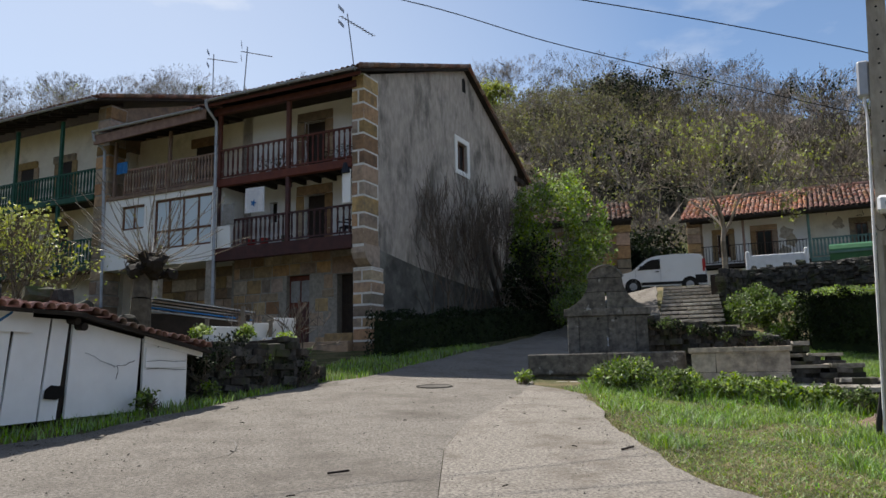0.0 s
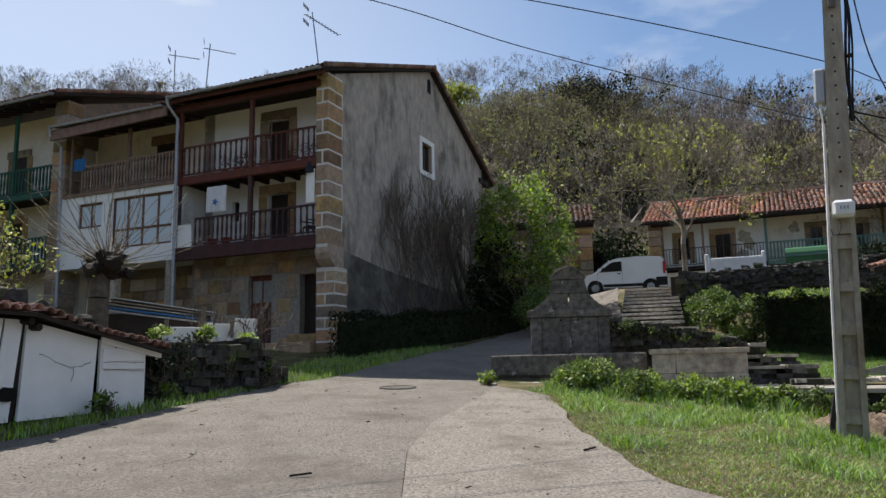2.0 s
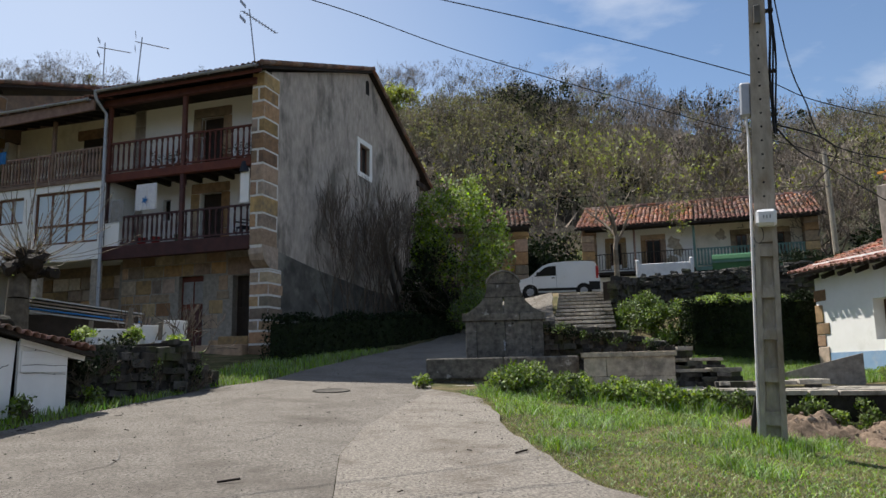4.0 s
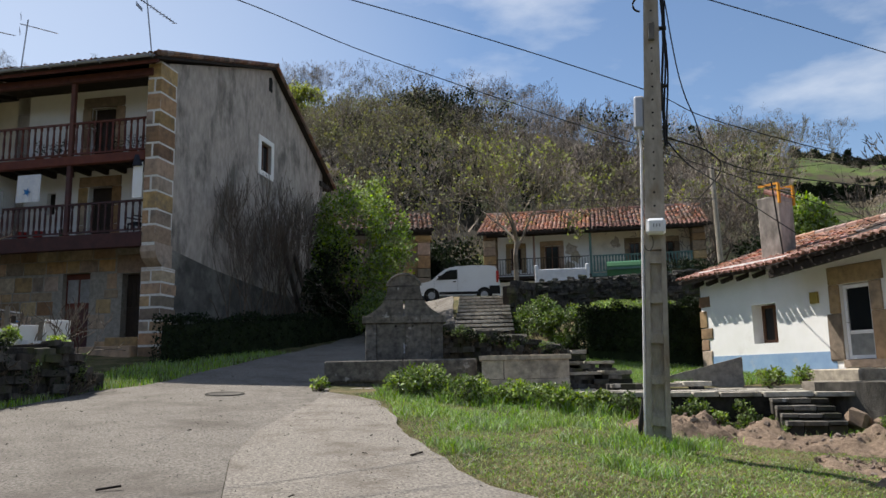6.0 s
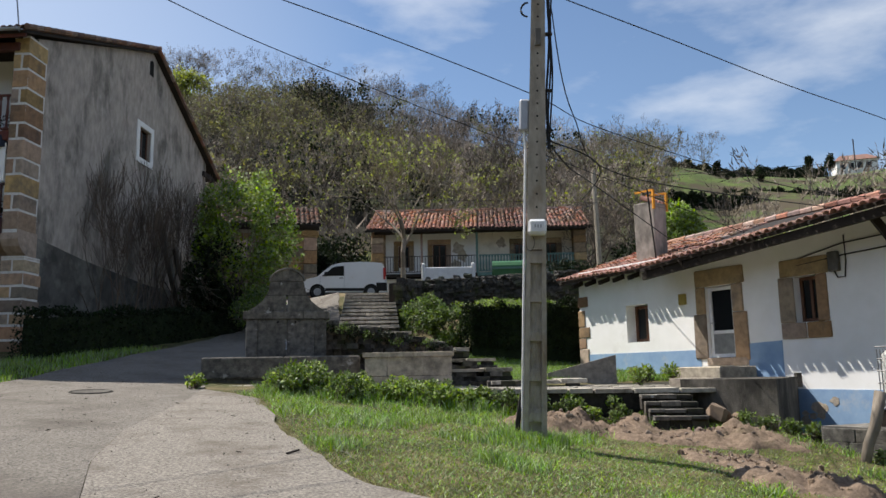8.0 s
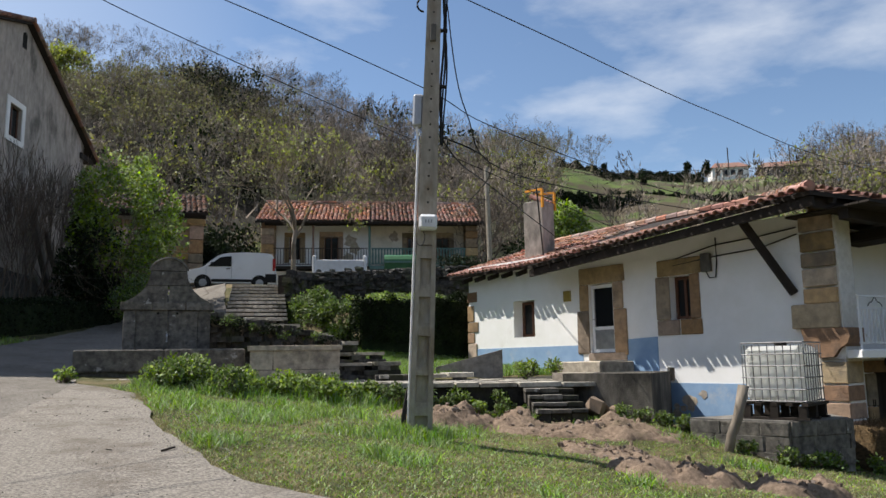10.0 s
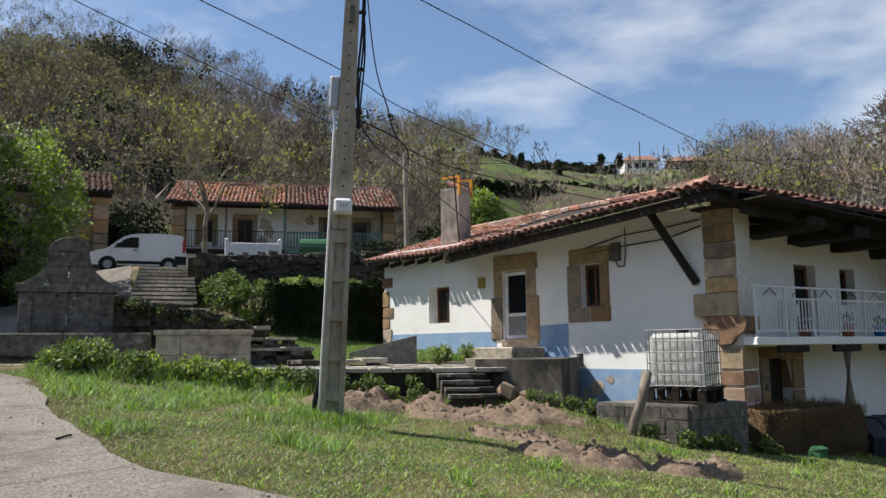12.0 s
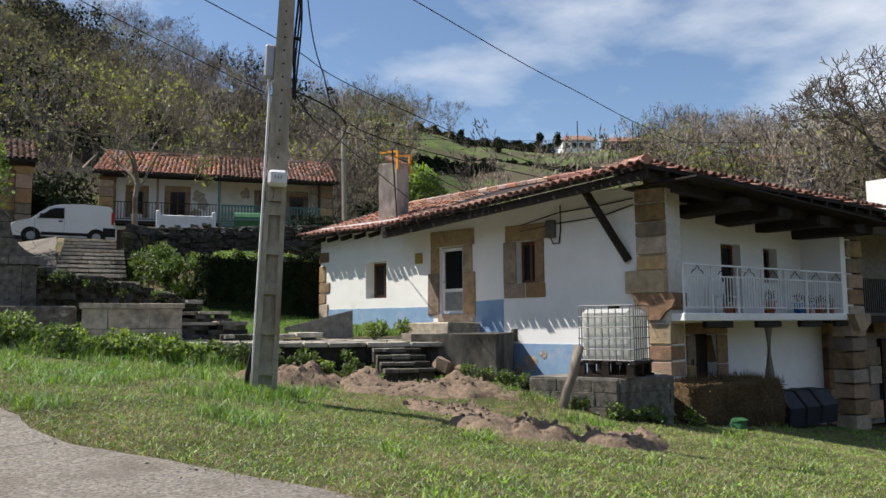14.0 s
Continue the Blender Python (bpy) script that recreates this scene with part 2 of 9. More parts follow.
M_hill = mat("hillside_ground", (0.036, 0.03, 0.019), (0.018, 0.016, 0.011), 0.97, 0.12, 10, 0.4, 1.5, (0.05, 0.058, 0.02), 0.05, (0.35, 0.65), (0.5, 0.66))
M_meadow = mat("hill_meadow", (0.095, 0.14, 0.027), (0.05, 0.072, 0.02), 0.97, 0.45, 11, 0.6, 3, (0.07, 0.056, 0.034), 0.13, (0.35, 0.65), (0.44, 0.54))
# flat black for black parts, and for shade painted into rooms and holes
M_black = mat("black_and_void_shade", (0.012, 0.011, 0.010), None, 0.9, 5.0, 2, 0)
M_darkdoor = mat("old_dark_door", (0.04, 0.028, 0.02), (0.025, 0.018, 0.014), 0.6, 6.0, 8, 0.3, 12)
M_van = mat("white_car_paint", (0.75, 0.76, 0.77), (0.70, 0.71, 0.72), 0.3, 1.0, 5, 0, None, (0.52, 0.47, 0.40), 1.0, (0.35, 0.65), (0.62, 0.9))
M_rubber = mat("black_rubber", (0.02, 0.02, 0.021), None, 0.8, 9.0, 4, 0.1, 30)
M_red = mat("red_plastic", (0.45, 0.03, 0.025), None, 0.4, 9.0, 4, 0)
M_orange = mat("orange_metal", (0.75, 0.32, 0.03), None, 0.6, 9.0, 4, 0)
M_bin = mat("green_plastic", (0.045, 0.14, 0.06), (0.035, 0.11, 0.05), 0.5, 4.0, 5, 0.05, 20)
M_tank = mat("milky_plastic", (0.80, 0.81, 0.80), (0.70, 0.70, 0.66), 0.35, 1.5, 6, 0, thick=0.55)
M_cage = mat("dull_cage_steel", (0.21, 0.21, 0.215), (0.13, 0.13, 0.135), 0.5, 9.0, 6, 0.05, 20, metal=0.4)
M_hay = mat("old_hay", (0.15, 0.10, 0.05), (0.06, 0.042, 0.022), 0.97, 9.0, 10, 1.0, 25, stretch=(1, 1, 3))
M_blueplastic = mat("blue_plastic", (0.02, 0.16, 0.42), None, 0.5, 6.0, 4, 0)
M_navy = mat("dark_navy_cover", (0.016, 0.02, 0.034), (0.01, 0.012, 0.02), 0.6, 4.0, 5, 0.1, 12)
M_terracotta = mat("terracotta_pot", (0.36, 0.13, 0.065), (0.28, 0.10, 0.05), 0.85, 7.0, 6, 0.1, 30)
M_ochre = mat("ochre_box", (0.36, 0.27, 0.07), None, 0.7, 7.0, 6, 0.1, 30)
M_cloth = mat("white_cloth", (0.72, 0.72, 0.74), (0.62, 0.62, 0.66), 0.9, 7.0, 6, 0.2, 20)
M_greycloth = mat("grey_cloth", (0.30, 0.29, 0.28), (0.22, 0.21, 0.20), 0.9, 7.0, 6, 0.2, 20)

M_glass = bpy.data.materials.new("window_glass")
M_glass.use_nodes = True
gb = M_glass.node_tree.nodes["Principled BSDF"]
gb.inputs["Base Color"].default_value, gb.inputs["Roughness"].default_value, gb.inputs["Specular IOR Level"].default_value = (0.012, 0.014, 0.016, 1), 0.06, 0.35
# the sky's reflection is put into the pale blue base colour
M_glass_sky = bpy.data.materials.new("sky_reflection_glass")
M_glass_sky.use_nodes = True
gb = M_glass_sky.node_tree.nodes["Principled BSDF"]
gb.inputs["Base Color"].default_value, gb.inputs["Roughness"].default_value, gb.inputs["Specular IOR Level"].default_value = (0.62, 0.71, 0.78, 1), 0.1, 0.3


# ---- mesh helpers ----
def adopt(ob, parent):
    """Makes ob a part of parent; its mesh stays in the world's metres."""
    if parent:
        ob.parent = parent
        ob.matrix_parent_inverse = Matrix.Translation(-parent.location) if parent.type == "EMPTY" else parent.matrix_basis.inverted()
    return ob


def piece(name, mesh, m, parent, label=""):
    """One of many alike pieces, on a shared mesh."""
    ob = adopt(new(name, mesh), parent)
    ob.matrix_basis = m
    if label:
        ob["label"] = label
    return ob


def obj(name, verts, faces, material, parent=None, label="", smooth=False):
    me = bpy.data.meshes.new(name)
    me.from_pydata([tuple(v) for v in verts], [], faces)
    me.materials.append(material)
    if smooth:
        me.polygons.foreach_set("use_smooth", [True] * len(me.polygons))
    me.update()
    ob = new(name, me)
    adopt(ob, parent)
    if label:
        ob["label"] = label
    return ob


def soup(name, V, F, material, parent=None, label=""):
    """One mesh from numpy arrays: vertices (n, 3), faces (m, 3 or 4)."""
    me = bpy.data.meshes.new(name)
    V, F = np.asarray(V, np.float32), np.asarray(F, np.int32)
    k = F.shape[1]
    me.vertices.add(len(V))
    me.vertices.foreach_set("co", V.ravel())
    me.loops.add(F.size)
    me.loops.foreach_set("vertex_index", F.ravel())
    me.polygons.add(len(F))
    me.polygons.foreach_set("loop_start", np.arange(0, F.size, k, dtype=np.int32))
    me.update(calc_edges=True)
    me.materials.append(material)
    ob = new(name, me)
    adopt(ob, parent)
    if label:
        ob["label"] = label
    return ob


class Geo:
    """Gathers boxes, beams and tubes into one mesh."""

    def __init__(self):
        self.v, self.f = [], []

    def add(self, verts, faces):
        n = len(self.v)
        self.v += [Vector(p) for p in verts]
        self.f += [tuple(n + i for i in f) for f in faces]
        return self

    def hexa(self, b, t):
        """A solid between four bottom and four top corners, in the same turn."""
        return self.add([*b, *t], [(3, 2, 1, 0), (4, 5, 6, 7), (0, 1, 5, 4), (1, 2, 6, 5), (2, 3, 7, 6), (3, 0, 4, 7)])

    def box(self, x0, x1, y0, y1, z0, z1, m=None, j=0.0):
        p = [Vector(c) for c in ((x0, y0, z0), (x1, y0, z0), (x1, y1, z0), (x0, y1, z0), (x0, y0, z1), (x1, y0, z1), (x1, y1, z1), (x0, y1, z1))]
        if j:
            p = [c + Vector((random.uniform(-j, j), random.uniform(-j, j), random.uniform(-j, j))) for c in p]
        if m is not None:
            p = [m @ c for c in p]
        return self.hexa(p[:4], p[4:])

    def bevel(self, x0, x1, y0, y1, z0, z1, b, m=None, j=0.0):
        """A block with worn, chamfered edges."""
        c, h = Vector(((x0 + x1) / 2, (y0 + y1) / 2, (z0 + z1) / 2)), Vector((abs(x1 - x0) / 2, abs(y1 - y0) / 2, abs(z1 - z0) / 2))
        b = min(b, h.x * 0.45, h.y * 0.45, h.z * 0.45)
        bm = bmesh.new()
        bmesh.ops.create_cube(bm, size=2)
        for v in bm.verts:
            v.co = Vector((v.co.x * h.x, v.co.y * h.y, v.co.z * h.z)) + c
        bmesh.ops.bevel(bm, geom=list(bm.edges), offset=b, segments=1, affect="EDGES", profile=0.5)
        bm.verts.index_update()
        vs = [v.co + Vector((random.uniform(-j, j), random.uniform(-j, j), random.uniform(-j, j))) for v in bm.verts]
        if m is not None:
            vs = [m @ v for v in vs]
        fs = [tuple(v.index for v in f.verts) for f in bm.faces]
        bm.free()
        return self.add(vs, fs)

    def beam(self, a, b, w, h=None, up=(0, 0, 1)):
        """A square bar from a to b."""
        a, b, h = Vector(a), Vector(b), h or w
        d = (b - a).normalized()
        s = d.cross(Vector(up))
        s = s.normalized() if s.length > 1e-4 else Vector((1, 0, 0))
        q = s.cross(d)
        c = [s * w / 2 + q * h / 2, -s * w / 2 + q * h / 2, -s * w / 2 - q * h / 2, s * w / 2 - q * h / 2]
        return self.hexa([a + k for k in c], [b + k for k in c])

    def tube(self, pts, r, n=8, r1=None, caps=True):
        """A round bar along points, tapering from r to r1."""
        pts = [Vector(p) for p in pts]
        base, m = len(self.v), len(pts)
        for i, p in enumerate(pts):
            d = (pts[min(i + 1, m - 1)] - pts[max(i - 1, 0)]).normalized()
            s = d.cross(Vector((0, 0, 1)))
            s = s.normalized() if s.length > 1e-3 else Vector((1, 0, 0))
            q = d.cross(s)
            k = r if r1 is None else r + (r1 - r) * i / max(1, m - 1)
            self.v += [p + (s * math.cos(2 * math.pi * j / n) + q * math.sin(2 * math.pi * j / n)) * k for j in range(n)]
        for i in range(m - 1):
            for j in range(n):
                a, b = base + i * n + j, base + i * n + (j + 1) % n
                self.f.append((a, b, b + n, a + n))
        if caps:
            self.f.append(tuple(base + j for j in range(n))[::-1])
            self.f.append(tuple(base + (m - 1) * n + j for j in range(n)))
        return self

    def plate(self, outline, m, depth):
        """An outline in x and z, in the turn of the clock seen from -y, given depth along y."""
        n = len(outline)
        self.add([m @ Vector((x, 0, z)) for x, z in outline] + [m @ Vector((x, depth, z)) for x, z in outline],
                 [tuple(range(n))[::-1], tuple(range(n, 2 * n))] + [(i, (i + 1) % n, n + (i + 1) % n, n + i) for i in range(n)])
        return self

    def make(self, name, material, parent=None, label="", smooth=False):
        ob = obj(name, self.v, self.f, material, parent, label, smooth)
        bm = bmesh.new()
        bm.from_mesh(ob.data)
        bmesh.ops.recalc_face_normals(bm, faces=bm.faces)
        bm.to_mesh(ob.data)
        bm.free()
        return ob


def thing(name, label, category, group="", at=(0, 0, 0), kind=""):
    e = new(name)
    e.empty_display_size = 0.2
    e.location = at
    # children are given in the world's metres
    return tagged(e, label, category, group, kind)


def holed_wall(g, m, w, z0, z1, depth, holes):
    """A wall of length w (x) and thickness depth (y), from z0 to z1, with rectangular openings (x0, x1, za, zb) right through it."""
    xs = sorted({0, w, *[h[0] for h in holes], *[h[1] for h in holes]})
    zs = sorted({z0, z1, *[h[2] for h in holes], *[h[3] for h in holes]})
    solid = lambda i, k: 0 <= i < len(xs) - 1 and 0 <= k < len(zs) - 1 and not any(
        h[0] <= (xs[i] + xs[i + 1]) / 2 <= h[1] and h[2] <= (zs[k] + zs[k + 1]) / 2 <= h[3] for h in holes)
    quad = lambda *p: g.add([m @ Vector(c) for c in p], [(0, 1, 2, 3)])
    for i in range(len(xs) - 1):
        for k in range(len(zs) - 1):
            if not solid(i, k):
                continue
            a, b, c, d = xs[i], xs[i + 1], zs[k], zs[k + 1]
            quad((a, 0, c), (b, 0, c), (b, 0, d), (a, 0, d))
            quad((b, depth, c), (a, depth, c), (a, depth, d), (b, depth, d))
            if not solid(i - 1, k):
                quad((a, depth, c), (a, 0, c), (a, 0, d), (a, depth, d))
            if not solid(i + 1, k):
                quad((b, 0, c), (b, depth, c), (b, depth, d), (b, 0, d))
            if not solid(i, k - 1):
                quad((a, depth, c), (b, depth, c), (b, 0, c), (a, 0, c))
            if not solid(i, k + 1):
                quad((a, 0, d), (b, 0, d), (b, depth, d), (a, depth, d))
    return g


def smooth_step(a, b, x):
    t = np.clip((x - a) / (b - a), 0, 1)
    return t * t * (3 - 2 * t)


BLOCKS = {}


def unit_block(material, k, rough=0.03):
    """A shared block one metre wide, with worn edges; four of a kind."""
    key = (material.name, k)
    if key not in BLOCKS:
        g = Geo().bevel(-0.5, 0.5, -0.5, 0.5, -0.5, 0.5, 0.022 + 0.35 * rough, None, rough * 0.35)
        ob = g.make("block", material)
        BLOCKS[key] = ob.data
        bpy.data.objects.remove(ob)
    return BLOCKS[key]


def block(name, parent, m, x0, x1, y0, y1, z0, z1, material):
    c = Matrix.Translation(((x0 + x1) / 2, (y0 + y1) / 2, (z0 + z1) / 2)) @ Matrix.Diagonal((x1 - x0, y1 - y0, z1 - z0, 1))
    return piece(name, unit_block(material, random.randrange(4)), m @ c, parent)


def window(parent, m, x0, x1, z0, z1, y, frame_m, glass_m, mullions=(), transoms=(), w=0.06, name="window"):
    g = Geo()
    g.box(x0, x1, y - 0.03, y + 0.03, z0, z0 + w, m).box(x0, x1, y - 0.03, y + 0.03, z1 - w, z1, m)
    g.box(x0, x0 + w, y - 0.03, y + 0.03, z0 + w, z1 - w, m).box(x1 - w, x1, y - 0.03, y + 0.03, z0 + w, z1 - w, m)
    f = g.make(name, frame_m, parent)
    for q in mullions:
        Geo().box(q - w / 2, q + w / 2, y - 0.025, y + 0.025, z0 + w, z1 - w, m).make("mullion", frame_m, f)
    for q in transoms:
        Geo().box(x0 + w, x1 - w, y - 0.02, y + 0.02, q - w / 2, q + w / 2, m).make("transom", frame_m, f)
    xs = [x0 + w, *mullions, x1 - w]
    for a, b in zip(xs, xs[1:]):
        Geo().box(a + 0.01, b - 0.01, y + 0.004, y + 0.012, z0 + w, z1 - w, m).make("pane", glass_m, f)
    return f


def baluster_mesh(material, h, w, turned=True, key=""):
    k = (material.name, "baluster", round(h, 3), w, turned)
    if k not in BLOCKS:
        g = Geo()
        if turned:
            for za, zb, wa, wb in ((0, 0.12, 1, 1), (0.12, 0.2, 0.6, 0.6), (0.2, 0.5, 0.75, 1.0), (0.5, 0.8, 1.0, 0.7), (0.8, 0.88, 0.6, 0.6), (0.88, 1, 1, 1)):
                a, b = w * wa / 2, w * wb / 2
                g.hexa([(-a, -a, za * h), (a, -a, za * h), (a, a, za * h), (-a, a, za * h)], [(-b, -b, zb * h), (b, -b, zb * h), (b, b, zb * h), (-b, b, zb * h)])
        else:
            g.box(-w / 2, w / 2, -w / 2, w / 2, 0, h)
        ob = g.make("baluster", material)
        BLOCKS[k] = ob.data
        bpy.data.objects.remove(ob)
    return BLOCKS[k]


def railing(parent, m, x0, x1, y, z0, z1, n, material, w=0.05, turned=True, bottom=True, rail=0.08, name="baluster"):
    """A balcony rail from z0 (foot) to z1 (top), with n upright bars."""
    Geo().box(x0, x1, y - rail / 2, y + rail / 2, z1 - rail * 0.8, z1, m).make("top_rail", material, parent)
    lo = z0
    if bottom:
        lo = z0 + 0.06
        Geo().box(x0, x1, y - rail * 0.4, y + rail * 0.4, lo, lo + rail * 0.7, m).make("bottom_rail", material, parent)
        lo += rail * 0.7
    me = baluster_mesh(material, z1 - rail * 0.8 - lo, w, turned)
    for i in range(n):
        x = x0 + (x1 - x0) * (i + 0.5) / n
        piece(name, me, m @ pose(x, y, lo, 0, 0, random.uniform(-4, 4)), parent)


def roof_tiles(parent, o, e, s, width, length, material, pitch=0.22, course=0.36, parts=0, sag=0.03, r=0.095, hip=0.0):
    """Barrel tiles laid up a slope: o the eave's corner, e along the eave, s up the slope. The lowest courses are parts of their own."""
    o, e, s = (np.array(q, float) for q in (o, e, s))
    e, s = e / np.linalg.norm(e), s / np.linalg.norm(s)
    nrm = np.cross(e, s)
    nrm = nrm if nrm[2] > 0 else -nrm
    nc, nr = int(width / pitch), max(1, int(length / course))
    a = np.linspace(0, np.pi, 6)
    L = course + 0.09
    low = np.stack([np.cos(a) * r, 0 * a, np.sin(a) * r * 0.85 + 0.035], -1)
    top = np.stack([np.cos(a) * r * 0.8, 0 * a + L, np.sin(a) * r * 0.7 + 0.0], -1)
    inn = np.stack([np.cos(a) * (r - 0.016), 0 * a, np.sin(a) * (r - 0.016) * 0.85 + 0.033], -1)
    inn2 = inn + [0, 0.12, 0]
    T = np.concatenate([low, top, inn, inn2])
    tf = [(i, i + 1, i + 7, i + 6) for i in range(5)] + [(i + 12, i + 13, i + 1, i) for i in range(5)] + [(i + 18, i + 19, i + 13, i + 12) for i in range(5)]
    base = np.array(tf)
    V, F, k, made = [], [], 0, 0
    rng = np.random.default_rng(7)
    mesh = None
    for j in range(nr):
        for i in range(nc):
            if hip and (i + 0.5) * pitch < j * course * hip:
                continue
            yaw, dx, dy, dz = rng.normal(0, 0.035), rng.normal(0, 0.012), rng.normal(0, 0.02), rng.normal(0, 0.008)
            c, sn = np.cos(yaw), np.sin(yaw)
            zz = dz - sag * np.sin(np.pi * (i + 0.5) / nc) * (1 + 0.6 * np.sin(i * 0.37 + j * 0.2))
            cen = o + e * ((i + 0.5) * pitch + dx) + s * (j * course + dy) + nrm * zz
            if made < parts:
                if mesh is None:
                    tmp = soup("tile", T, base, material)
                    mesh = tmp.data
                    bpy.data.objects.remove(tmp)
                ee, ss = e * c + s * sn, s * c - e * sn
                m = Matrix(((ee[0], ss[0], nrm[0], cen[0]), (ee[1], ss[1], nrm[1], cen[1]), (ee[2], ss[2], nrm[2], cen[2]), (0, 0, 0, 1)))
                piece("tile", mesh, m, parent)
                made += 1
                continue
            x = T[:, 0] * c - T[:, 1] * sn
            y = T[:, 0] * sn + T[:, 1] * c
            V.append(cen + x[:, None] * e + y[:, None] * s + T[:, 2:3] * nrm)
            F.append(base + k)
            k += 24
    if V:
        t = soup("roof_tiles", np.concatenate(V), np.concatenate(F), material, parent)
        tagged(t, kind="stuff")


# ---- ground ----
ROAD_Y = (-60, 0, 8, 17, 20, 26, 33, 40, 46, 60)
ROAD_Z = (-2.5, 0, 0.6, 1.28, 1.5, 2.35, 3.4, 5.55, 5.9, 7.5)
BANK_Y = (-60, 0, 8, 17, 22, 25, 30, 33, 46, 60)
BANK_Z = (-2.5, 0, 0.6, 1.22, 1.6, 2.3, 4.2, 5.18, 5.6, 7.5)


def rise(x, y):
    """Height of the ground, for arrays."""
    x, y = np.asarray(x, float), np.asarray(y, float)
    k = smooth_step(6.0, 9.5, x - 0.0 * y)
    z = np.interp(y, ROAD_Y, ROAD_Z) * (1 - k) + np.interp(y, BANK_Y, BANK_Z) * k
    z = z - 0.10 * np.clip(x - 3, 0, 25) * (1 - smooth_step(13.5, 17.5, y))
    z = z + 0.9 * smooth_step(-7, -12, x) * smooth_step(12, 20, y)
    # the trodden foot of the terrace steps
    z = z + 0.42 * np.exp(-(((x - 12.2) / 2.0) ** 2 + ((y - 11.7) / 2.1) ** 2))
    # the hill behind
    d, az = np.hypot(x, y), np.degrees(np.arctan2(x, y))
    el = np.interp(az, (-60, -30, -20, -5, 4, 10, 15, 20, 25, 29, 33, 37, 42, 44, 46, 50, 55, 58, 63, 67, 80, 95, 130),
                   (14.6, 16.2, 17.9, 18.2, 18.8, 19.7, 19.6, 18.0, 17.0, 15.9, 15.2, 15.2, 14.0, 13.2, 13.2, 12.7, 12.5, 11.4, 11.2, 10.4, 9.5, 9.0, 6.0))
    top = 1.6 + 154 * np.tan(np.radians(el))
    t = np.clip((d - 54) / 100, 0, 1)
    hill = 7.0 + (top - 7.0) * (0.75 * t + 0.25 * t * t * (3 - 2 * t)) - 0.35 * np.clip(d - 160, 0, 400)
    return np.where(d > 54, np.maximum(hill, -5), z) * smooth_step(50, 58, d) + z * (1 - smooth_step(50, 58, d))


def ground_z(x, y):
    return float(rise(x, y))


def road_left(y):
    return np.interp(y, (-60, 0, 7, 10.2, 11.2, 13.1, 15.1, 18.6, 21.2, 24.5, 29.5, 33, 36, 42), (-16, -10, -7.6, -5.8, -5.14, -4.63, -4.04, -3.08, -1.5, 0.23, 3.3, 4.5, 4.9, 5.2))


def road_right(y):
    return np.interp(y, (-60, 0, 5, 6, 7.3, 9.2, 11.5, 15.05, 17.2, 19.5, 23, 26, 33, 36, 38, 42), (9.0, 5.5, 3.6, 2.92, 2.4, 2.3, 2.37, 2.74, 1.96, 2.2, 4.5, 7.4, 9.2, 9.8, 30, 30))


def noisy(x, y, scale, amp):
    return amp * (np.sin(x * scale * 1.7 + 1.3 * np.sin(y * scale)) * np.cos(y * scale * 1.3 + 2 * np.sin(x * scale * 0.7)))


def make_ground():
    # rings of cells, fine near the camera and coarse far away, out to the horizon
    rs = np.concatenate([np.arange(0.5, 30, 0.3), np.arange(30, 62, 0.8), np.geomspace(62, 2500, 60)])
    azs = np.radians(np.concatenate([np.arange(-60, 95, 0.75), np.arange(95, 300, 6)]))
    R, T = np.meshgrid(rs, azs, indexing="ij")
    X, Y = R * np.sin(T), R * np.cos(T)
    Z = rise(X, Y)
    on_road = (X > road_left(Y)) & (X < road_right(Y)) & (R < 45)
    Z = Z + np.where(R > 62, noisy(X, Y, 0.06, 1.2), 0) + np.where(~on_road & (R < 50), noisy(X, Y, 1.1, 0.025) - 0.015, -0.06)
    V = np.stack([X, Y, Z], -1).reshape(-1, 3)
    n, m = R.shape
    I, J = np.meshgrid(np.arange(n - 1), np.arange(m), indexing="ij")
    J2 = (J + 1) % m
    F = np.stack([I * m + J, (I + 1) * m + J, (I + 1) * m + J2, I * m + J2], -1).reshape(-1, 4)[:, ::-1]
    g = soup("ground", V, F, M_grass_soil)
    g.data.materials.append(M_hill)
    g.data.materials.append(M_meadow)
    C = V[F].mean(1)
    d, az = np.hypot(C[:, 0], C[:, 1]), np.degrees(np.arctan2(C[:, 0], C[:, 1]))
    idx = np.where(d > 52, 1, 0)
    idx = np.where((d > 78) & (az > 40) & (az < 57), 2, idx)
    idx = np.where((d > 52) & (d < 66) & (az > 6) & (az < 26), 2, idx)
    g.data.polygons.foreach_set("material_index", idx.astype(np.int32))
    g.data.polygons.foreach_set("use_smooth", np.ones(len(F), bool))
    tagged(g, "grassy sloping village ground rising to a wooded hill", "ground", kind="structure")


def road_seam(y):
    return np.interp(y, (-20, 0, 4, 7, 9.3, 11.5, 13.5, 15.5, 17.6, 19), (-0.6, -0.3, -0.2, -0.08, -0.03, 0.3, 0.9, 1.5, 1.98, 2.15))


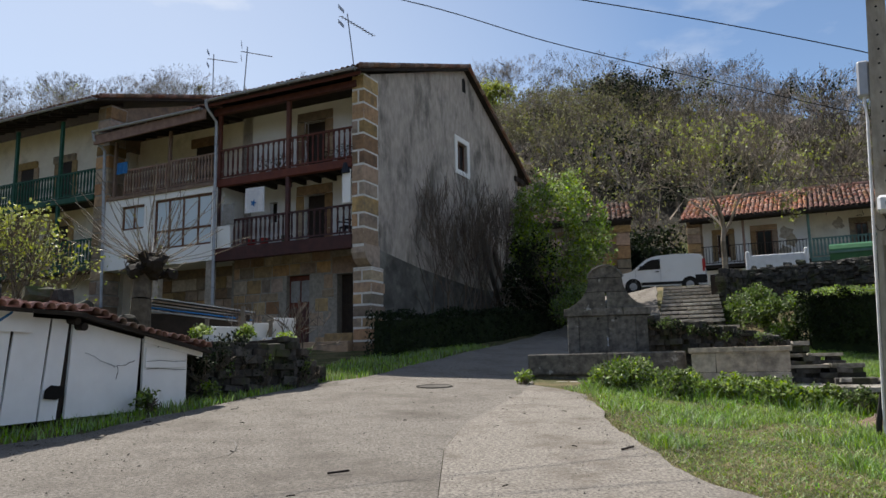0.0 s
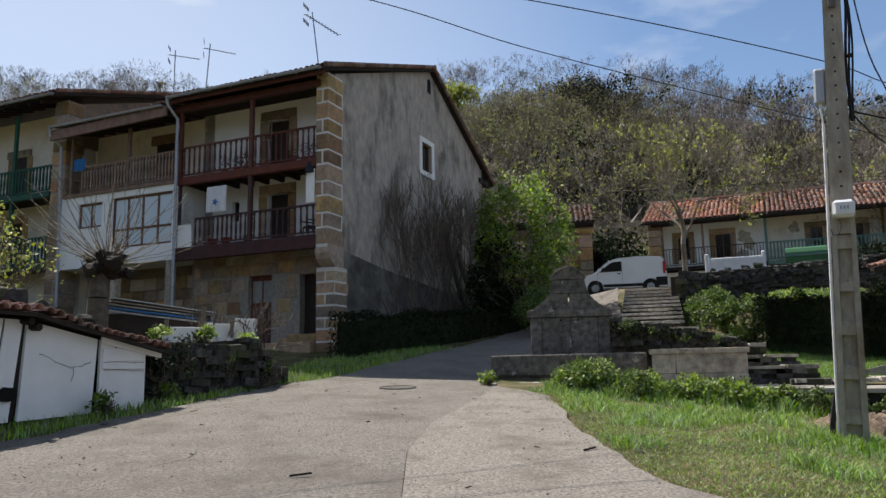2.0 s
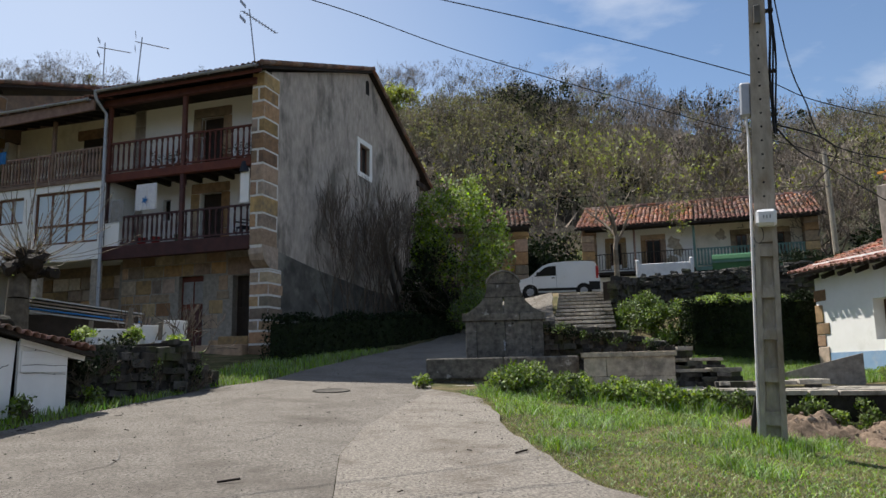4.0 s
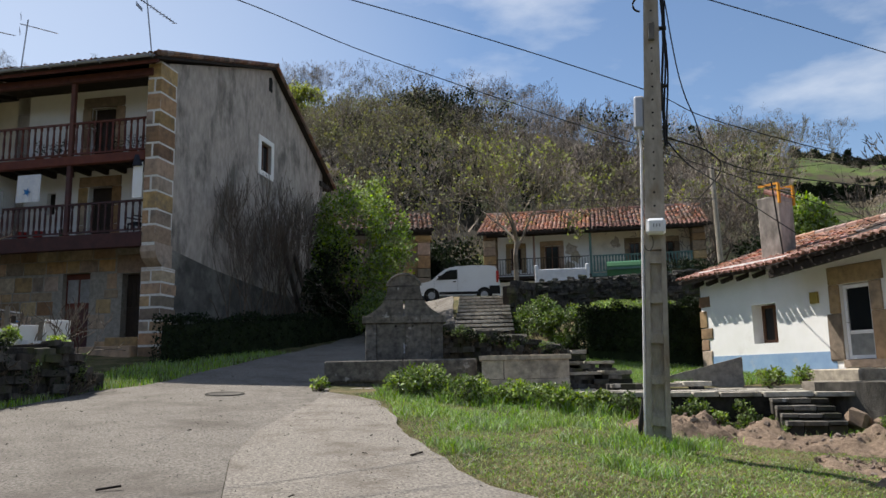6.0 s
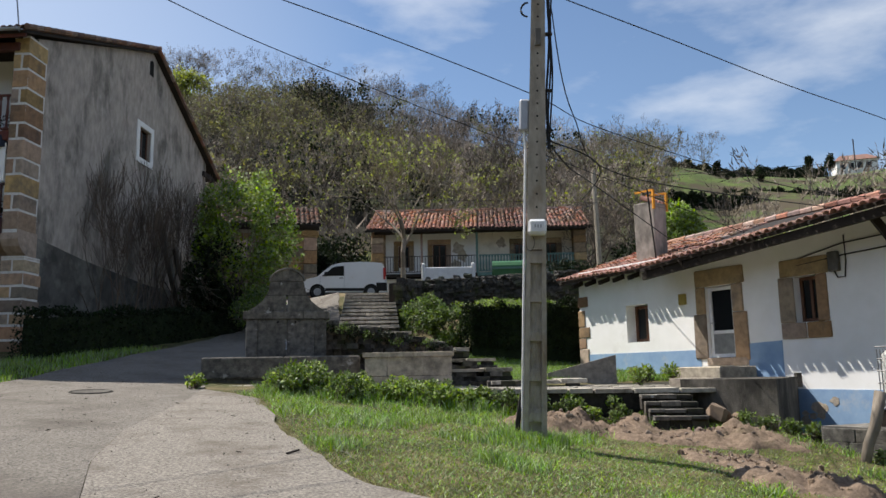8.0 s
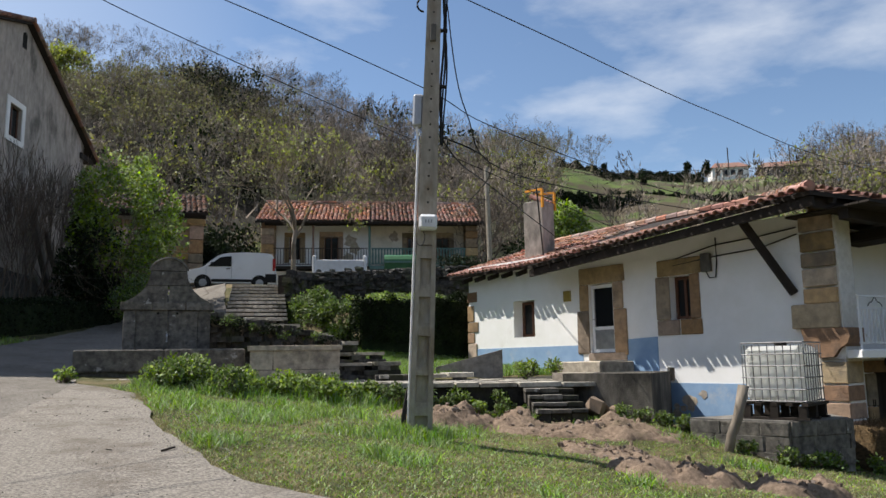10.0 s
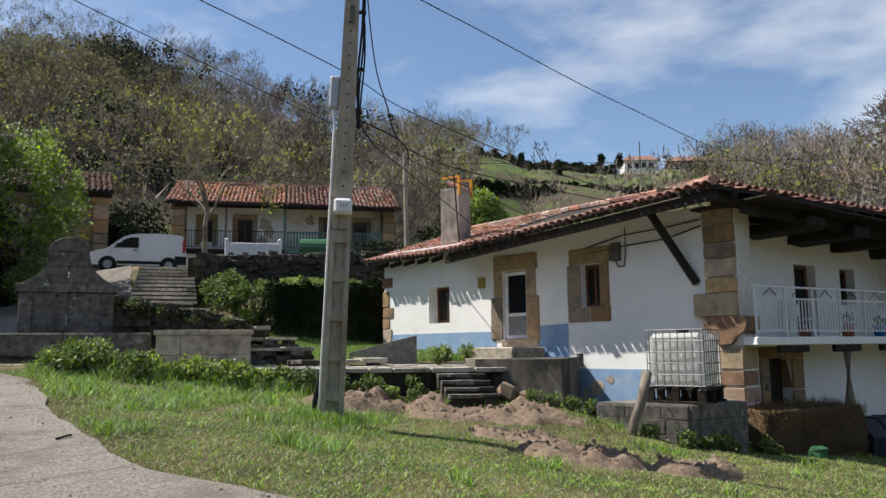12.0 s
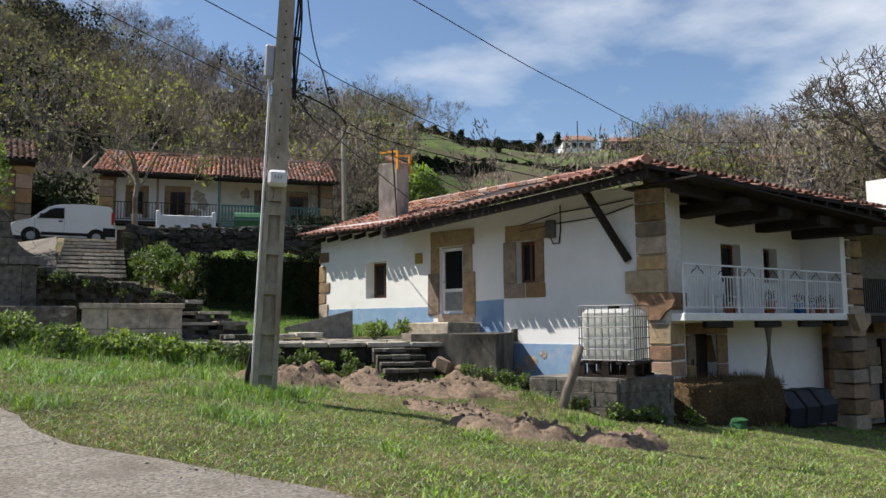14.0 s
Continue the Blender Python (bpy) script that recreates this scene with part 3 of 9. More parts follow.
def make_road():
    ys = np.arange(-14, 40.5, 0.16)
    r = tagged(new("road"), "pale worn concrete village lane in two pours", "road", kind="structure")

    def strip(name, lo, hi, y0, y1, k, material, lift):
        V = []
        yy = ys[(ys >= y0) & (ys <= y1)]
        for y in yy:
            for x in np.linspace(lo(y), hi(y), k):
                V.append((x, y, ground_z(x, y) + lift + 0.006 * noise.noise((x * 0.7, y * 0.7, 1))))
        F = [(i * k + j, i * k + j + 1, (i + 1) * k + j + 1, (i + 1) * k + j) for i in range(len(yy) - 1) for j in range(k - 1)]
        ob = soup(name, V, F, material, r)
        ob.data.polygons.foreach_set("use_smooth", np.ones(len(F), bool))

    wob = lambda y: 0.05 * math.sin(y * 1.9) + 0.02 * math.sin(y * 5.1 + 1) + 0.05 * noise.noise((y * 3.1, 0.3, 0.0))
    left = lambda y: float(road_left(y)) + wob(y)
    right = lambda y: float(min(road_right(y), 16)) - 0.8 * wob(y + 3)
    seam = lambda y: float(road_seam(y)) if y < 18.2 else right(y) - 0.02
    strip("old_slab", left, lambda y: seam(y) - 0.004, -14, 40.5, 14, M_concrete, 0.012)
    strip("newer_slab", lambda y: seam(y) + 0.004, right, -14, 18.1, 12, M_concrete_new, 0.016)
    # hairline cracks
    rng = random.Random(8)
    for x, y, a, n in ((-4.9, 10.6, 0.5, 14), (-3.0, 13.0, 0.2, 10), (-1.2, 10.5, 1.4, 12), (1.4, 9.0, 0.3, 7), (1.7, 12.0, 0.2, 6), (1.2, 7.9, 0.1, 8), (-2.5, 16.0, 0.1, 9)):
        g = Geo()
        for k in range(n):
            a += rng.uniform(-0.5, 0.5)
            x2, y2 = x + 0.28 * math.cos(a), y + 0.28 * math.sin(a)
            w = rng.uniform(0.003, 0.009)
            q = Vector((-math.sin(a) * w, math.cos(a) * w, 0))
            p, p2 = Vector((x, y, ground_z(x, y) + 0.026)), Vector((x2, y2, ground_z(x2, y2) + 0.026))
            g.add([p + q, p - q, p2 - q, p2 + q], [(0, 1, 2, 3)])
            x, y = x2, y2
        g.make("crack", M_cement, r)
    # loose grit and bits of stone, thicker towards the edges
    rng = np.random.default_rng(77)
    n = 2600
    Y = rng.uniform(5.5, 22, n)
    u = rng.beta(0.6, 0.6, n)
    X = road_left(Y) + 0.1 + (road_right(Y) - road_left(Y) - 0.2) * u
    P = np.stack([X, Y, rise(X, Y) + 0.016], -1)
    r0 = rng.uniform(0.004, 0.012, n) * np.where(rng.random(n) < 0.05, 2.0, 1.0)
    tet = np.array([(1, 0, 0), (-0.5, 0.87, 0), (-0.5, -0.87, 0), (0.1, 0.1, 0.9)])
    V = (P[:, None, :] + tet[None] * r0[:, None, None] * rng.uniform(0.6, 1.5, (n, 4, 1))).reshape(-1, 3)
    F = (np.arange(n)[:, None, None] * 4 + np.array([(0, 1, 3), (1, 2, 3), (2, 0, 3)])[None]).reshape(-1, 3)
    tagged(soup("road_grit", V, F, M_drystone), "loose grit and stone chips on the lane", "grit", kind="stuff")


make_ground()
make_road()


# ---- frames of the houses ----
def basis(origin, x_to, y_to):
    x, y = Vector((*x_to, 0)).normalized(), Vector((*y_to, 0)).normalized()
    return Matrix(((x.x, y.x, 0, origin[0]), (x.y, y.y, 0, origin[1]), (0, 0, 1, 0), (0, 0, 0, 1)))


MA = basis((-2.7, 25.9), (-0.898, 0.44), (0.44, 0.898))       # row of tall houses: x along the front to its left end, y into the house
MW = basis((15.5, 10.1), (-0.1054, 0.9944), (0.9944, 0.1054))  # white house: x along its long front to the far end, y into the house
MS = basis((15.42, 9.1), (7.2, -0.85), (0.117, 0.993))         # its balcony front


# ---- the row of tall houses ----
def stone_wall_pieces(parent, m, x0, x1, z0, z1, y, depth, material, hs=(0.26, 0.4), ws=(0.35, 0.8), holes=(), gap=0.035):
    """Squared stones in courses, each one a piece, over a joint of mortar."""
    z = z0
    while z < z1 - 0.1:
        h = min(random.uniform(*hs), z1 - z)
        if z1 - z - h < 0.14:
            h = z1 - z
        x = x0
        while x < x1 - 0.05:
            w = min(random.uniform(*ws), x1 - x)
            if x1 - x - w < 0.18:
                w = x1 - x
            if not any(x + w > a + 0.03 and x < b - 0.03 and z + h > c + 0.03 and z < d - 0.03 for a, b, c, d in holes):
                block("stone", parent, m, x + gap / 2, x + w - gap / 2, y - random.uniform(0.02, 0.05), y + depth, z + gap / 2, z + h - gap / 2, material)
            x += w
        z += h


def antenna(x, y, z, h, yaw, tilt=0.0, drop=0.12):
    p = Vector((x, y, z))
    top = p + Vector((tilt * h, 0, h))
    t = thing("tv_antenna", "thin metal rooftop aerial with many short rods", "antenna", "aerials on the roofs", p)
    Geo().tube([p, top], 0.025, 6).make("mast", M_metal, t)
    d = Vector((math.cos(yaw), math.sin(yaw), -drop))
    n = Vector((-math.sin(yaw), math.cos(yaw), 0))
    a, b = top - d * 0.25 - Vector((0, 0, 0.25)), top + d * 1.05 - Vector((0, 0, 0.25))
    Geo().tube([a, b], 0.02, 5).make("boom", M_metal, t)
    for i in range(12):
        q = a.lerp(b, i / 11)
        Geo().tube([q - n * 0.2 - Vector((0, 0, 0.1)), q + n * 0.2 + Vector((0, 0, 0.1))], 0.012, 4).make("rod", M_metal, t)
    for s in (-1, 1):
        Geo().beam(a + Vector((0, 0, 0.3 * s)) - n * 0.25, a + Vector((0, 0, 0.3 * s)) + n * 0.25, 0.01, 0.14).make("reflector", M_metal, t)
    return t


def house_a():
    h = thing("stone_house", "tall grey rendered house with sandstone quoins and two red-brown wooden balconies", "house", "row of tall houses", MA @ Vector((3, 7, 2.3)))
    MG = MA @ Matrix(((0, 1, 0, 0), (1, 0, 0, 0), (0, 0, 1, 0), (0, 0, 0, 1)))      # gable: x into the depth, y along the front
    g = Geo()
    holed_wall(g, MG @ Matrix.Translation((0.5, 0.04, 0)), 14.85, 1.0, 12.32, 0.5, [(7.3, 8.35, 10.52, 11.8)])
    g.plate([(0.5, 12.32), (15.35, 12.32), (8.75, 15.45)], MG @ Matrix.Translation((0, 0.04, 0)), 0.5)
    g.box(6.25, 6.75, 1.5, 15.3, 1.0, 12.3, MA).box(0.04, 6.75, 15.0, 15.3, 1.0, 12.3, MA)
    g.make("gable_wall", M_stucco, h, "streaked grey rendered wall")
    # damp lower part of the gable
    Geo().plate([(0.95, 1.0), (15.36, 1.0), (15.36, 5.4), (9.0, 5.35), (4.0, 5.65), (1.0, 5.95)], MG @ Matrix.Translation((0, 0.0, 0)), 0.04).make("damp_base", M_stucco_dark, h, "dark damp lower render")
    # window in the gable
    f = Geo()
    x0, x1, z0, z1 = 7.55, 9.1, 10.3, 12.05
    for a, b, c, d in ((x0, x1, z0, z0 + 0.22), (x0, x1, z1 - 0.22, z1), (x0, x0 + 0.25, z0 + 0.22, z1 - 0.22), (x1 - 0.25, x1, z0 + 0.22, z1 - 0.22)):
        f.box(a, b, 0.0, 0.045, c, d, MG)
    f.make("window_surround", M_white, h, "whitewashed window surround")
    window(h, MG, 7.8, 8.85, 10.52, 11.83, 0.2, M_brownwin, M_glass, (8.32,), ())
    # black plate on the wall paints the opening's inner shade
    Geo().plate([(8.5, 14.35), (8.85, 14.35), (8.85, 14.95), (8.7, 15.05), (8.5, 14.95)], MG @ Matrix.Translation((0, 0.025, 0)), 0.05).make("gable_hole", M_black, h, "black plate for the shaded opening under the ridge")
    # leaning buttress-like strips at the rear of the gable
    for a, top in ((9.8, 8.6), (11.6, 7.4), (13.2, 6.9)):
        Geo().beam(MG @ Vector((a, 0.02, top)), MG @ Vector((a + 2.1, -0.55, 3.4)), 0.26, 0.16).make("buttress", M_cement, h)
    # corner of dressed stones: long and short by turns
    z, i = 6.05, 0
    while z < 12.15:
        hh = min((0.62, 0.5)[i % 2], 12.2 - z)
        if i % 2:
            block("quoin", h, MA, 0.0, 0.2, -0.015, 0.9, z, z + hh - 0.06, M_stone)
            block("quoin", h, MA, 0.27, 0.5, -0.02, 0.5, z, z + hh - 0.06, M_stone)
        else:
            block("quoin", h, MA, 0.0, 0.5, -0.02, 0.98, z, z + hh - 0.06, M_stone)
        z += hh
        i += 1
    Geo().box(0.012, 0.492, -0.004, 0.97, 5.95, 12.2, MA).make("mortar", M_mortar_white, h, "white mortar joints")
    c = Geo()
    prof = [(0.0, 6.05), (0.0, 5.75), (0.1, 5.55), (0.3, 5.38), (0.5, 5.3), (1.0, 5.3), (1.0, 6.05)]
    c.plate(prof, MG @ Matrix.Translation((0, -0.03, 0)), 0.55)
    c.make("corbel", M_stone, h, "carved stone corbel")
    z, i = 2.35, 0
    while z < 5.28:
        hh = min(random.uniform(0.36, 0.46), 5.3 - z)
        if i % 2 or z < 3:
            block("quoin", h, MA, -0.03, 0.72, 0.4, 1.35, z, z + hh - 0.06, M_stone)
        else:
            block("quoin", h, MA, -0.03, 0.33, 0.4, 1.25, z, z + hh - 0.06, M_stone)
            block("quoin", h, MA, 0.37, 0.72, 0.4, 1.25, z, z + hh - 0.06, M_stone)
        z += hh
        i += 1
    Geo().box(-0.018, 0.708, 0.412, 1.24, 1.9, 5.3, MA).make("mortar", M_mortar_white, h)
    # ground floor: stones, a dark doorway and a brown plank door
    holes = [(0.88, 1.78, 1.5, 5.22), (3.0, 4.05, 1.5, 5.3)]
    # balcony shade comes from the darkened mortar colour here
    g = Geo()
    holed_wall(g, MA @ Matrix.Translation((0.7, 1.0, 0)), 6.0, 1.5, 6.3, 0.4, [(a - 0.7, b - 0.7, c, d) for a, b, c, d in holes])
    g.make("lower_wall", M_mortar, h)
    stone_wall_pieces(h, MA, 0.72, 6.6, 2.3, 5.25, 1.02, 0.25, M_stone, (0.3, 0.55), (0.4, 0.9), holes)
    block("lintel", h, MA, 0.75, 2.0, 0.98, 1.3, 5.24, 5.85, M_stone)
    stone_wall_pieces(h, MA, 2.05, 6.6, 5.3, 6.15, 1.02, 0.25, M_stone, (0.35, 0.45), (0.5, 0.9))
    d = Geo().box(0.88, 1.78, 1.32, 1.4, 2.6, 5.22, MA).make("door", M_darkdoor, h, "dark plank door deep in its doorway")
    for i in range(5):
        Geo().box(0.92 + i * 0.17, 1.06 + i * 0.17, 1.3, 1.33, 4.1, 5.1, MA).make("door_slat", M_darkdoor, d)
    d = Geo().box(3.0, 4.05, 1.2, 1.28, 2.4, 5.3, MA).make("door", M_wood_red, h, "brown double door with panes")
    for a in (3.08, 3.56):
        for za, zb in ((2.5, 3.2), (3.4, 4.1), (4.3, 5.1)):
            Geo().box(a, a + 0.4, 1.17, 1.21, za, zb, MA).make("door_panel", M_wood_plum if za < 4 else M_greycloth, d)
    block("doorstep", h, MA, 0.8, 2.0, 0.5, 1.3, 2.5, 3.05, M_stone)
    block("doorstep", h, MA, 0.75, 2.8, 0.1, 1.0, 2.2, 2.75, M_stone)
    # back wall of the balconies with stone-framed doors
    holes = [(2.68, 3.66, 9.15, 11.4), (2.68, 3.62, 6.4, 8.46), (4.95, 5.3, 7.55, 8.35)]
    holed_wall(Geo(), MA @ Matrix.Translation((0.5, 1.5, 0)), 6.25, 6.2, 12.3, 0.4, [(a - 0.5, b - 0.5, c, e) for a, b, c, e in holes]).make("balcony_wall", M_white, h, "cream limewashed wall behind the balconies")
    for zt, zf in ((11.4, 9.15), (8.46, 6.4)):
        block("door_stone", h, MA, 2.35, 4.0, 1.45, 1.7, zt, zt + 0.36, M_stone)
        for a, b in ((2.33, 2.68), (3.66, 4.02)):
            for k in range(3):
                hh = (zt - zf) / 3
                block("door_stone", h, MA, a, b, 1.46, 1.7, zf + k * hh, zf + (k + 1) * hh - 0.02, M_stone)
        Geo().box(2.6, 3.75, 1.75, 1.8, zf, zt, MA).make("door", M_darkdoor, h, "dark balcony door standing open")
    # black board paints the unlit inside of the small window
    Geo().box(4.9, 5.35, 1.7, 1.75, 7.5, 8.4, MA).make("small_window", M_black, h)
    # floors, beams, joists, posts and rails of the balconies
    for zb, zt, post_m, rail_top, n, ztop in ((8.82, 9.13, M_wood_red, 10.32, 26, 12.0), (5.92, 6.42, M_wood_plum, 7.5, 24, 8.85)):
        Geo().box(0.5, 6.75, 0.0, 1.5, zt - 0.08, zt - 0.02, MA).make("balcony_floor", M_wood_dark, h)
        Geo().bevel(0.48, 6.72, -0.06, 0.14, zb, zt, 0.02, MA, 0.004).make("front_beam", post_m, h, "broad stained front beam")
        for i in range(9):
            Geo().box(0.75 + i * 0.7, 0.88 + i * 0.7, 0.14, 1.5, zt - 0.27, zt - 0.08, MA).make("joist", M_wood_dark, h)
        Geo().bevel(3.24, 3.4, -0.02, 0.14, zt, ztop, 0.02, MA).make("post", post_m, h)
        Geo().bevel(6.56, 6.7, -0.02, 0.14, zt, ztop, 0.02, MA).make("post", post_m, h)
        railing(h, MA, 0.5, 3.24, 0.04, zt, rail_top, n // 2 - 1, post_m, 0.06)
        railing(h, MA, 3.4, 6.56 if zb > 7 else 5.9, 0.04, zt, rail_top, n // 2, post_m, 0.06)
    Geo().bevel(0.3, 6.9, -0.1, 0.1, 11.72, 11.98, 0.02, MA).make("eave_beam", M_wood_red, h)
    Geo().box(5.95, 6.75, -0.02, 0.1, 6.42, 7.28, MA).make("side_panel", M_white, h, "white panel at the end of the balcony")
    # roof
    up = MA.to_3x3() @ Vector((0, 9.3, 3.35))
    e = MA.to_3x3() @ Vector((1, 0, 0))
    o = MA @ Vector((-0.25, -0.62, 12.18))
    g = Geo()
    q = [MA @ Vector(p) for p in ((-0.2, -0.55, 12.14), (6.95, -0.55, 12.14), (6.95, 8.75, 15.5), (-0.2, 8.75, 15.5), (6.95, 16.6, 11.75), (-0.2, 16.6, 11.75))]
    dn = Vector((0, 0, -0.1))
    g.hexa([q[0] + dn, q[1] + dn, q[2] + dn, q[3] + dn], [q[0], q[1], q[2], q[3]])
    g.hexa([q[3] + dn, q[2] + dn, q[4] + dn, q[5] + dn], [q[3], q[2], q[4], q[5]])
    roof = g.make("roof", M_wood_dark, h, "low pitched roof of old clay barrel tiles")
    roof_tiles(roof, o, e, up, 7.2, 9.75, M_tile_old, parts=66, pitch=0.218)
    # verge and ridge tiles seen along the gable
    v = Geo()
    for k in range(24):
        p = MA @ Vector((-0.22, -0.6 + k * 0.39, 12.24 + k * 0.1405))
        v.tube([p, p + up.normalized() * 0.44], 0.1, 7, 0.085)
    for k in range(20):
        p = MA @ Vector((-0.22, 8.75 + k * 0.39, 15.56 - k * 0.187))
        v.tube([p + Vector((0, 0, 0.0)), p + (MA.to_3x3() @ Vector((0, 0.43, -0.206)))], 0.085, 7, 0.1)
    tagged(v.make("verge_tiles", M_tile_old, roof), kind="stuff")
    r = Geo()
    for k in range(17):
        p = MA @ Vector((-0.3 + k * 0.42, 8.75, 15.6))
        r.tube([p, p + e * 0.46], 0.11, 7, 0.1)
    tagged(r.make("ridge_tiles", M_tile_old, roof), kind="stuff")
    for i in range(12):
        Geo().beam(MA @ Vector((0.3 + i * 0.56, -0.5, 12.02)), MA @ Vector((0.3 + i * 0.56, 1.5, 12.7)), 0.1, 0.13).make("rafter", M_wood_dark, roof)
    Geo().box(0.5, 6.75, 0.15, 1.5, 12.05, 12.1, MA @ Matrix.Shear("XY", 4, (0, 0))).make("soffit_board", M_wood_dark, roof)
    Geo().box(-0.15, 6.9, -0.52, -0.46, 11.95, 12.12, MA).make("fascia", M_wood_red, roof)
    # chimney behind the ridge
    Geo().box(2.6, 3.3, 11.0, 11.7, 13.0, 15.9, MA).make("chimney", M_white, h, "white chimney behind the ridge")
    Geo().box(-0.05, 0.2, 14.9, 16.5, 11.55, 11.8, MA).make("rear_bracket", M_wood_dark, h)


def gutter(x0, x1, y, z, label):
    t = thing("gutter", label, "gutter", "rainwater pipes", MA @ Vector((x0, y, z)))
    n = 7
    prof = [(0.075 * math.cos(math.pi + math.pi * i / n), 0.075 * math.sin(math.pi + math.pi * i / n)) for i in range(n + 1)]
    prof += [(p[0] * 0.85, p[1] * 0.85 + 0.004) for p in reversed(prof)]
    Geo().add([MA @ Vector((x, y + a, z + b)) for x in (x0, x1) for a, b in prof],
              [(i, (i + 1) % len(prof), len(prof) + (i + 1) % len(prof), len(prof) + i) for i in range(len(prof))]).make("trough", M_zinc, t)
    k = int(abs(x1 - x0) / 0.9)
    for i in range(k + 1):
        x = x0 + (x1 - x0) * (i + 0.1) / (k + 0.2)
        Geo().box(x - 0.015, x + 0.015, y - 0.09, y + 0.09, z - 0.09, z + 0.02, MA).make("strap", M_metal, t)
    return t


def downpipe(pts, label):
    t = thing("downpipe", label, "pipe", "rainwater pipes", pts[-1])
    Geo().tube(pts, 0.06, 9).make("pipe", M_zinc, t)
    for i in range(4):
        a, b = Vector(pts[-2]), Vector(pts[-1])
        p = a.lerp(b, (i + 0.5) / 4)
        Geo().tube([p - Vector((0, 0, 0.03)), p + Vector((0, 0, 0.03))], 0.075, 9).make("clamp", M_metal, t)


def house_b():
    h = thing("terrace_house", "narrow white terrace house with glazed gallery and faded wooden balcony", "house", "row of tall houses", MA @ Vector((9.8, 7, 2.5)))
    # glazed white first floor standing on posts
    holes = [(0.25, 3.3, 6.65, 8.68), (3.85, 5.15, 7.6, 8.62)]
    holed_wall(Geo(), MA @ Matrix.Translation((6.62, -0.05, 0)), 6.1, 6.0, 8.95, 0.3, holes).make("front_wall", M_white, h, "whitewashed gallery wall")
    g = Geo().box(6.62, 12.7, 0.25, 1.6, 6.0, 6.15, MA).box(6.62, 6.72, 0.25, 1.6, 6.15, 8.9, MA).box(12.6, 12.7, 0.25, 1.6, 6.15, 8.9, MA)
    g.make("gallery_floor", M_white, h)
    Geo().box(6.62, 12.7, 1.6, 2.0, 1.5, 12.0, MA).make("back_wall", M_cream, h, "cream wall behind the balcony")
    Geo().box(6.75, 12.7, 1.5, 1.62, 2.0, 6.0, MA).make("ground_wall", M_stone_j, h)
    stone_wall_pieces(h, MA, 6.8, 12.6, 2.6, 5.6, 1.46, 0.2, M_stone, (0.35, 0.5), (0.5, 1.0))
    window(h, MA, 6.87, 9.92, 6.65, 8.68, 0.06, M_brownwin, M_glass_sky, (7.62, 8.4, 9.15), (7.38,), 0.09)
    window(h, MA, 10.47, 11.77, 7.6, 8.62, 0.06, M_brownwin, M_glass_sky, (11.1,), (), 0.09)
    for x in (6.85, 9.6):
        Geo().bevel(x, x + 0.3, 0.0, 0.3, 2.3, 6.0, 0.03, MA).make("support_post", M_trough, h, "grey stone post")
    # balcony with flat faded balusters
    Geo().box(6.7, 12.6, 0.0, 1.6, 9.0, 9.1, MA).make("balcony_floor", M_wood_grey, h)
    Geo().bevel(6.68, 12.6, -0.12, 0.05, 8.93, 9.08, 0.01, MA).make("front_beam", M_wood_grey, h)
    for x in (9.2, 12.3):
        Geo().bevel(x, x + 0.13, -0.02, 0.12, 9.1, 11.5, 0.015, MA).make("post", M_wood_grey, h)
    railing(h, MA, 6.75, 9.2, 0.03, 9.08, 10.26, 15, M_wood_grey, 0.085)
    railing(h, MA, 9.33, 11.8, 0.03, 9.08, 10.2, 15, M_wood_grey, 0.085)
    Geo().box(8.3, 9.3, 1.55, 1.62, 9.1, 11.2, MA).make("door", M_darkdoor, h, "dark balcony door")
    block("door_stone", h, MA, 8.0, 9.6, 1.5, 1.7, 11.2, 11.6, M_stone)
    # roof
    q = [MA @ Vector(p) for p in ((6.78, -0.7, 11.85), (12.9, -0.7, 11.7), (12.9, 9.0, 14.6), (6.78, 9.0, 14.9))]
    dn = Vector((0, 0, -0.1))
    roof = Geo().hexa([p + dn for p in q], q).make("roof", M_wood_dark, h, "shallow roof of old clay tiles")
    Geo().hexa([MA @ Vector(p) for p in ((6.75, -0.72, 11.42), (12.85, -0.72, 11.28), (12.85, -0.62, 11.28), (6.75, -0.62, 11.42))],
               [MA @ Vector(p) for p in ((6.75, -0.72, 11.8), (12.85, -0.72, 11.66), (12.85, -0.62, 11.66), (6.75, -0.62, 11.8))]).make("fascia", M_wood_grey, roof, "broad brown fascia board")
    for i in range(9):
        Geo().beam(MA @ Vector((7.0 + i * 0.68, -0.6, 11.55)), MA @ Vector((7.0 + i * 0.68, 1.6, 12.1)), 0.1, 0.14).make("rafter", M_wood_dark, roof)
    roof_tiles(roof, MA @ Vector((6.8, -0.75, 11.9)), MA.to_3x3() @ Vector((6.1, 0, -0.15)), MA.to_3x3() @ Vector((0, 9.7, 2.95)), 6.1, 10, M_tile_old, parts=28)


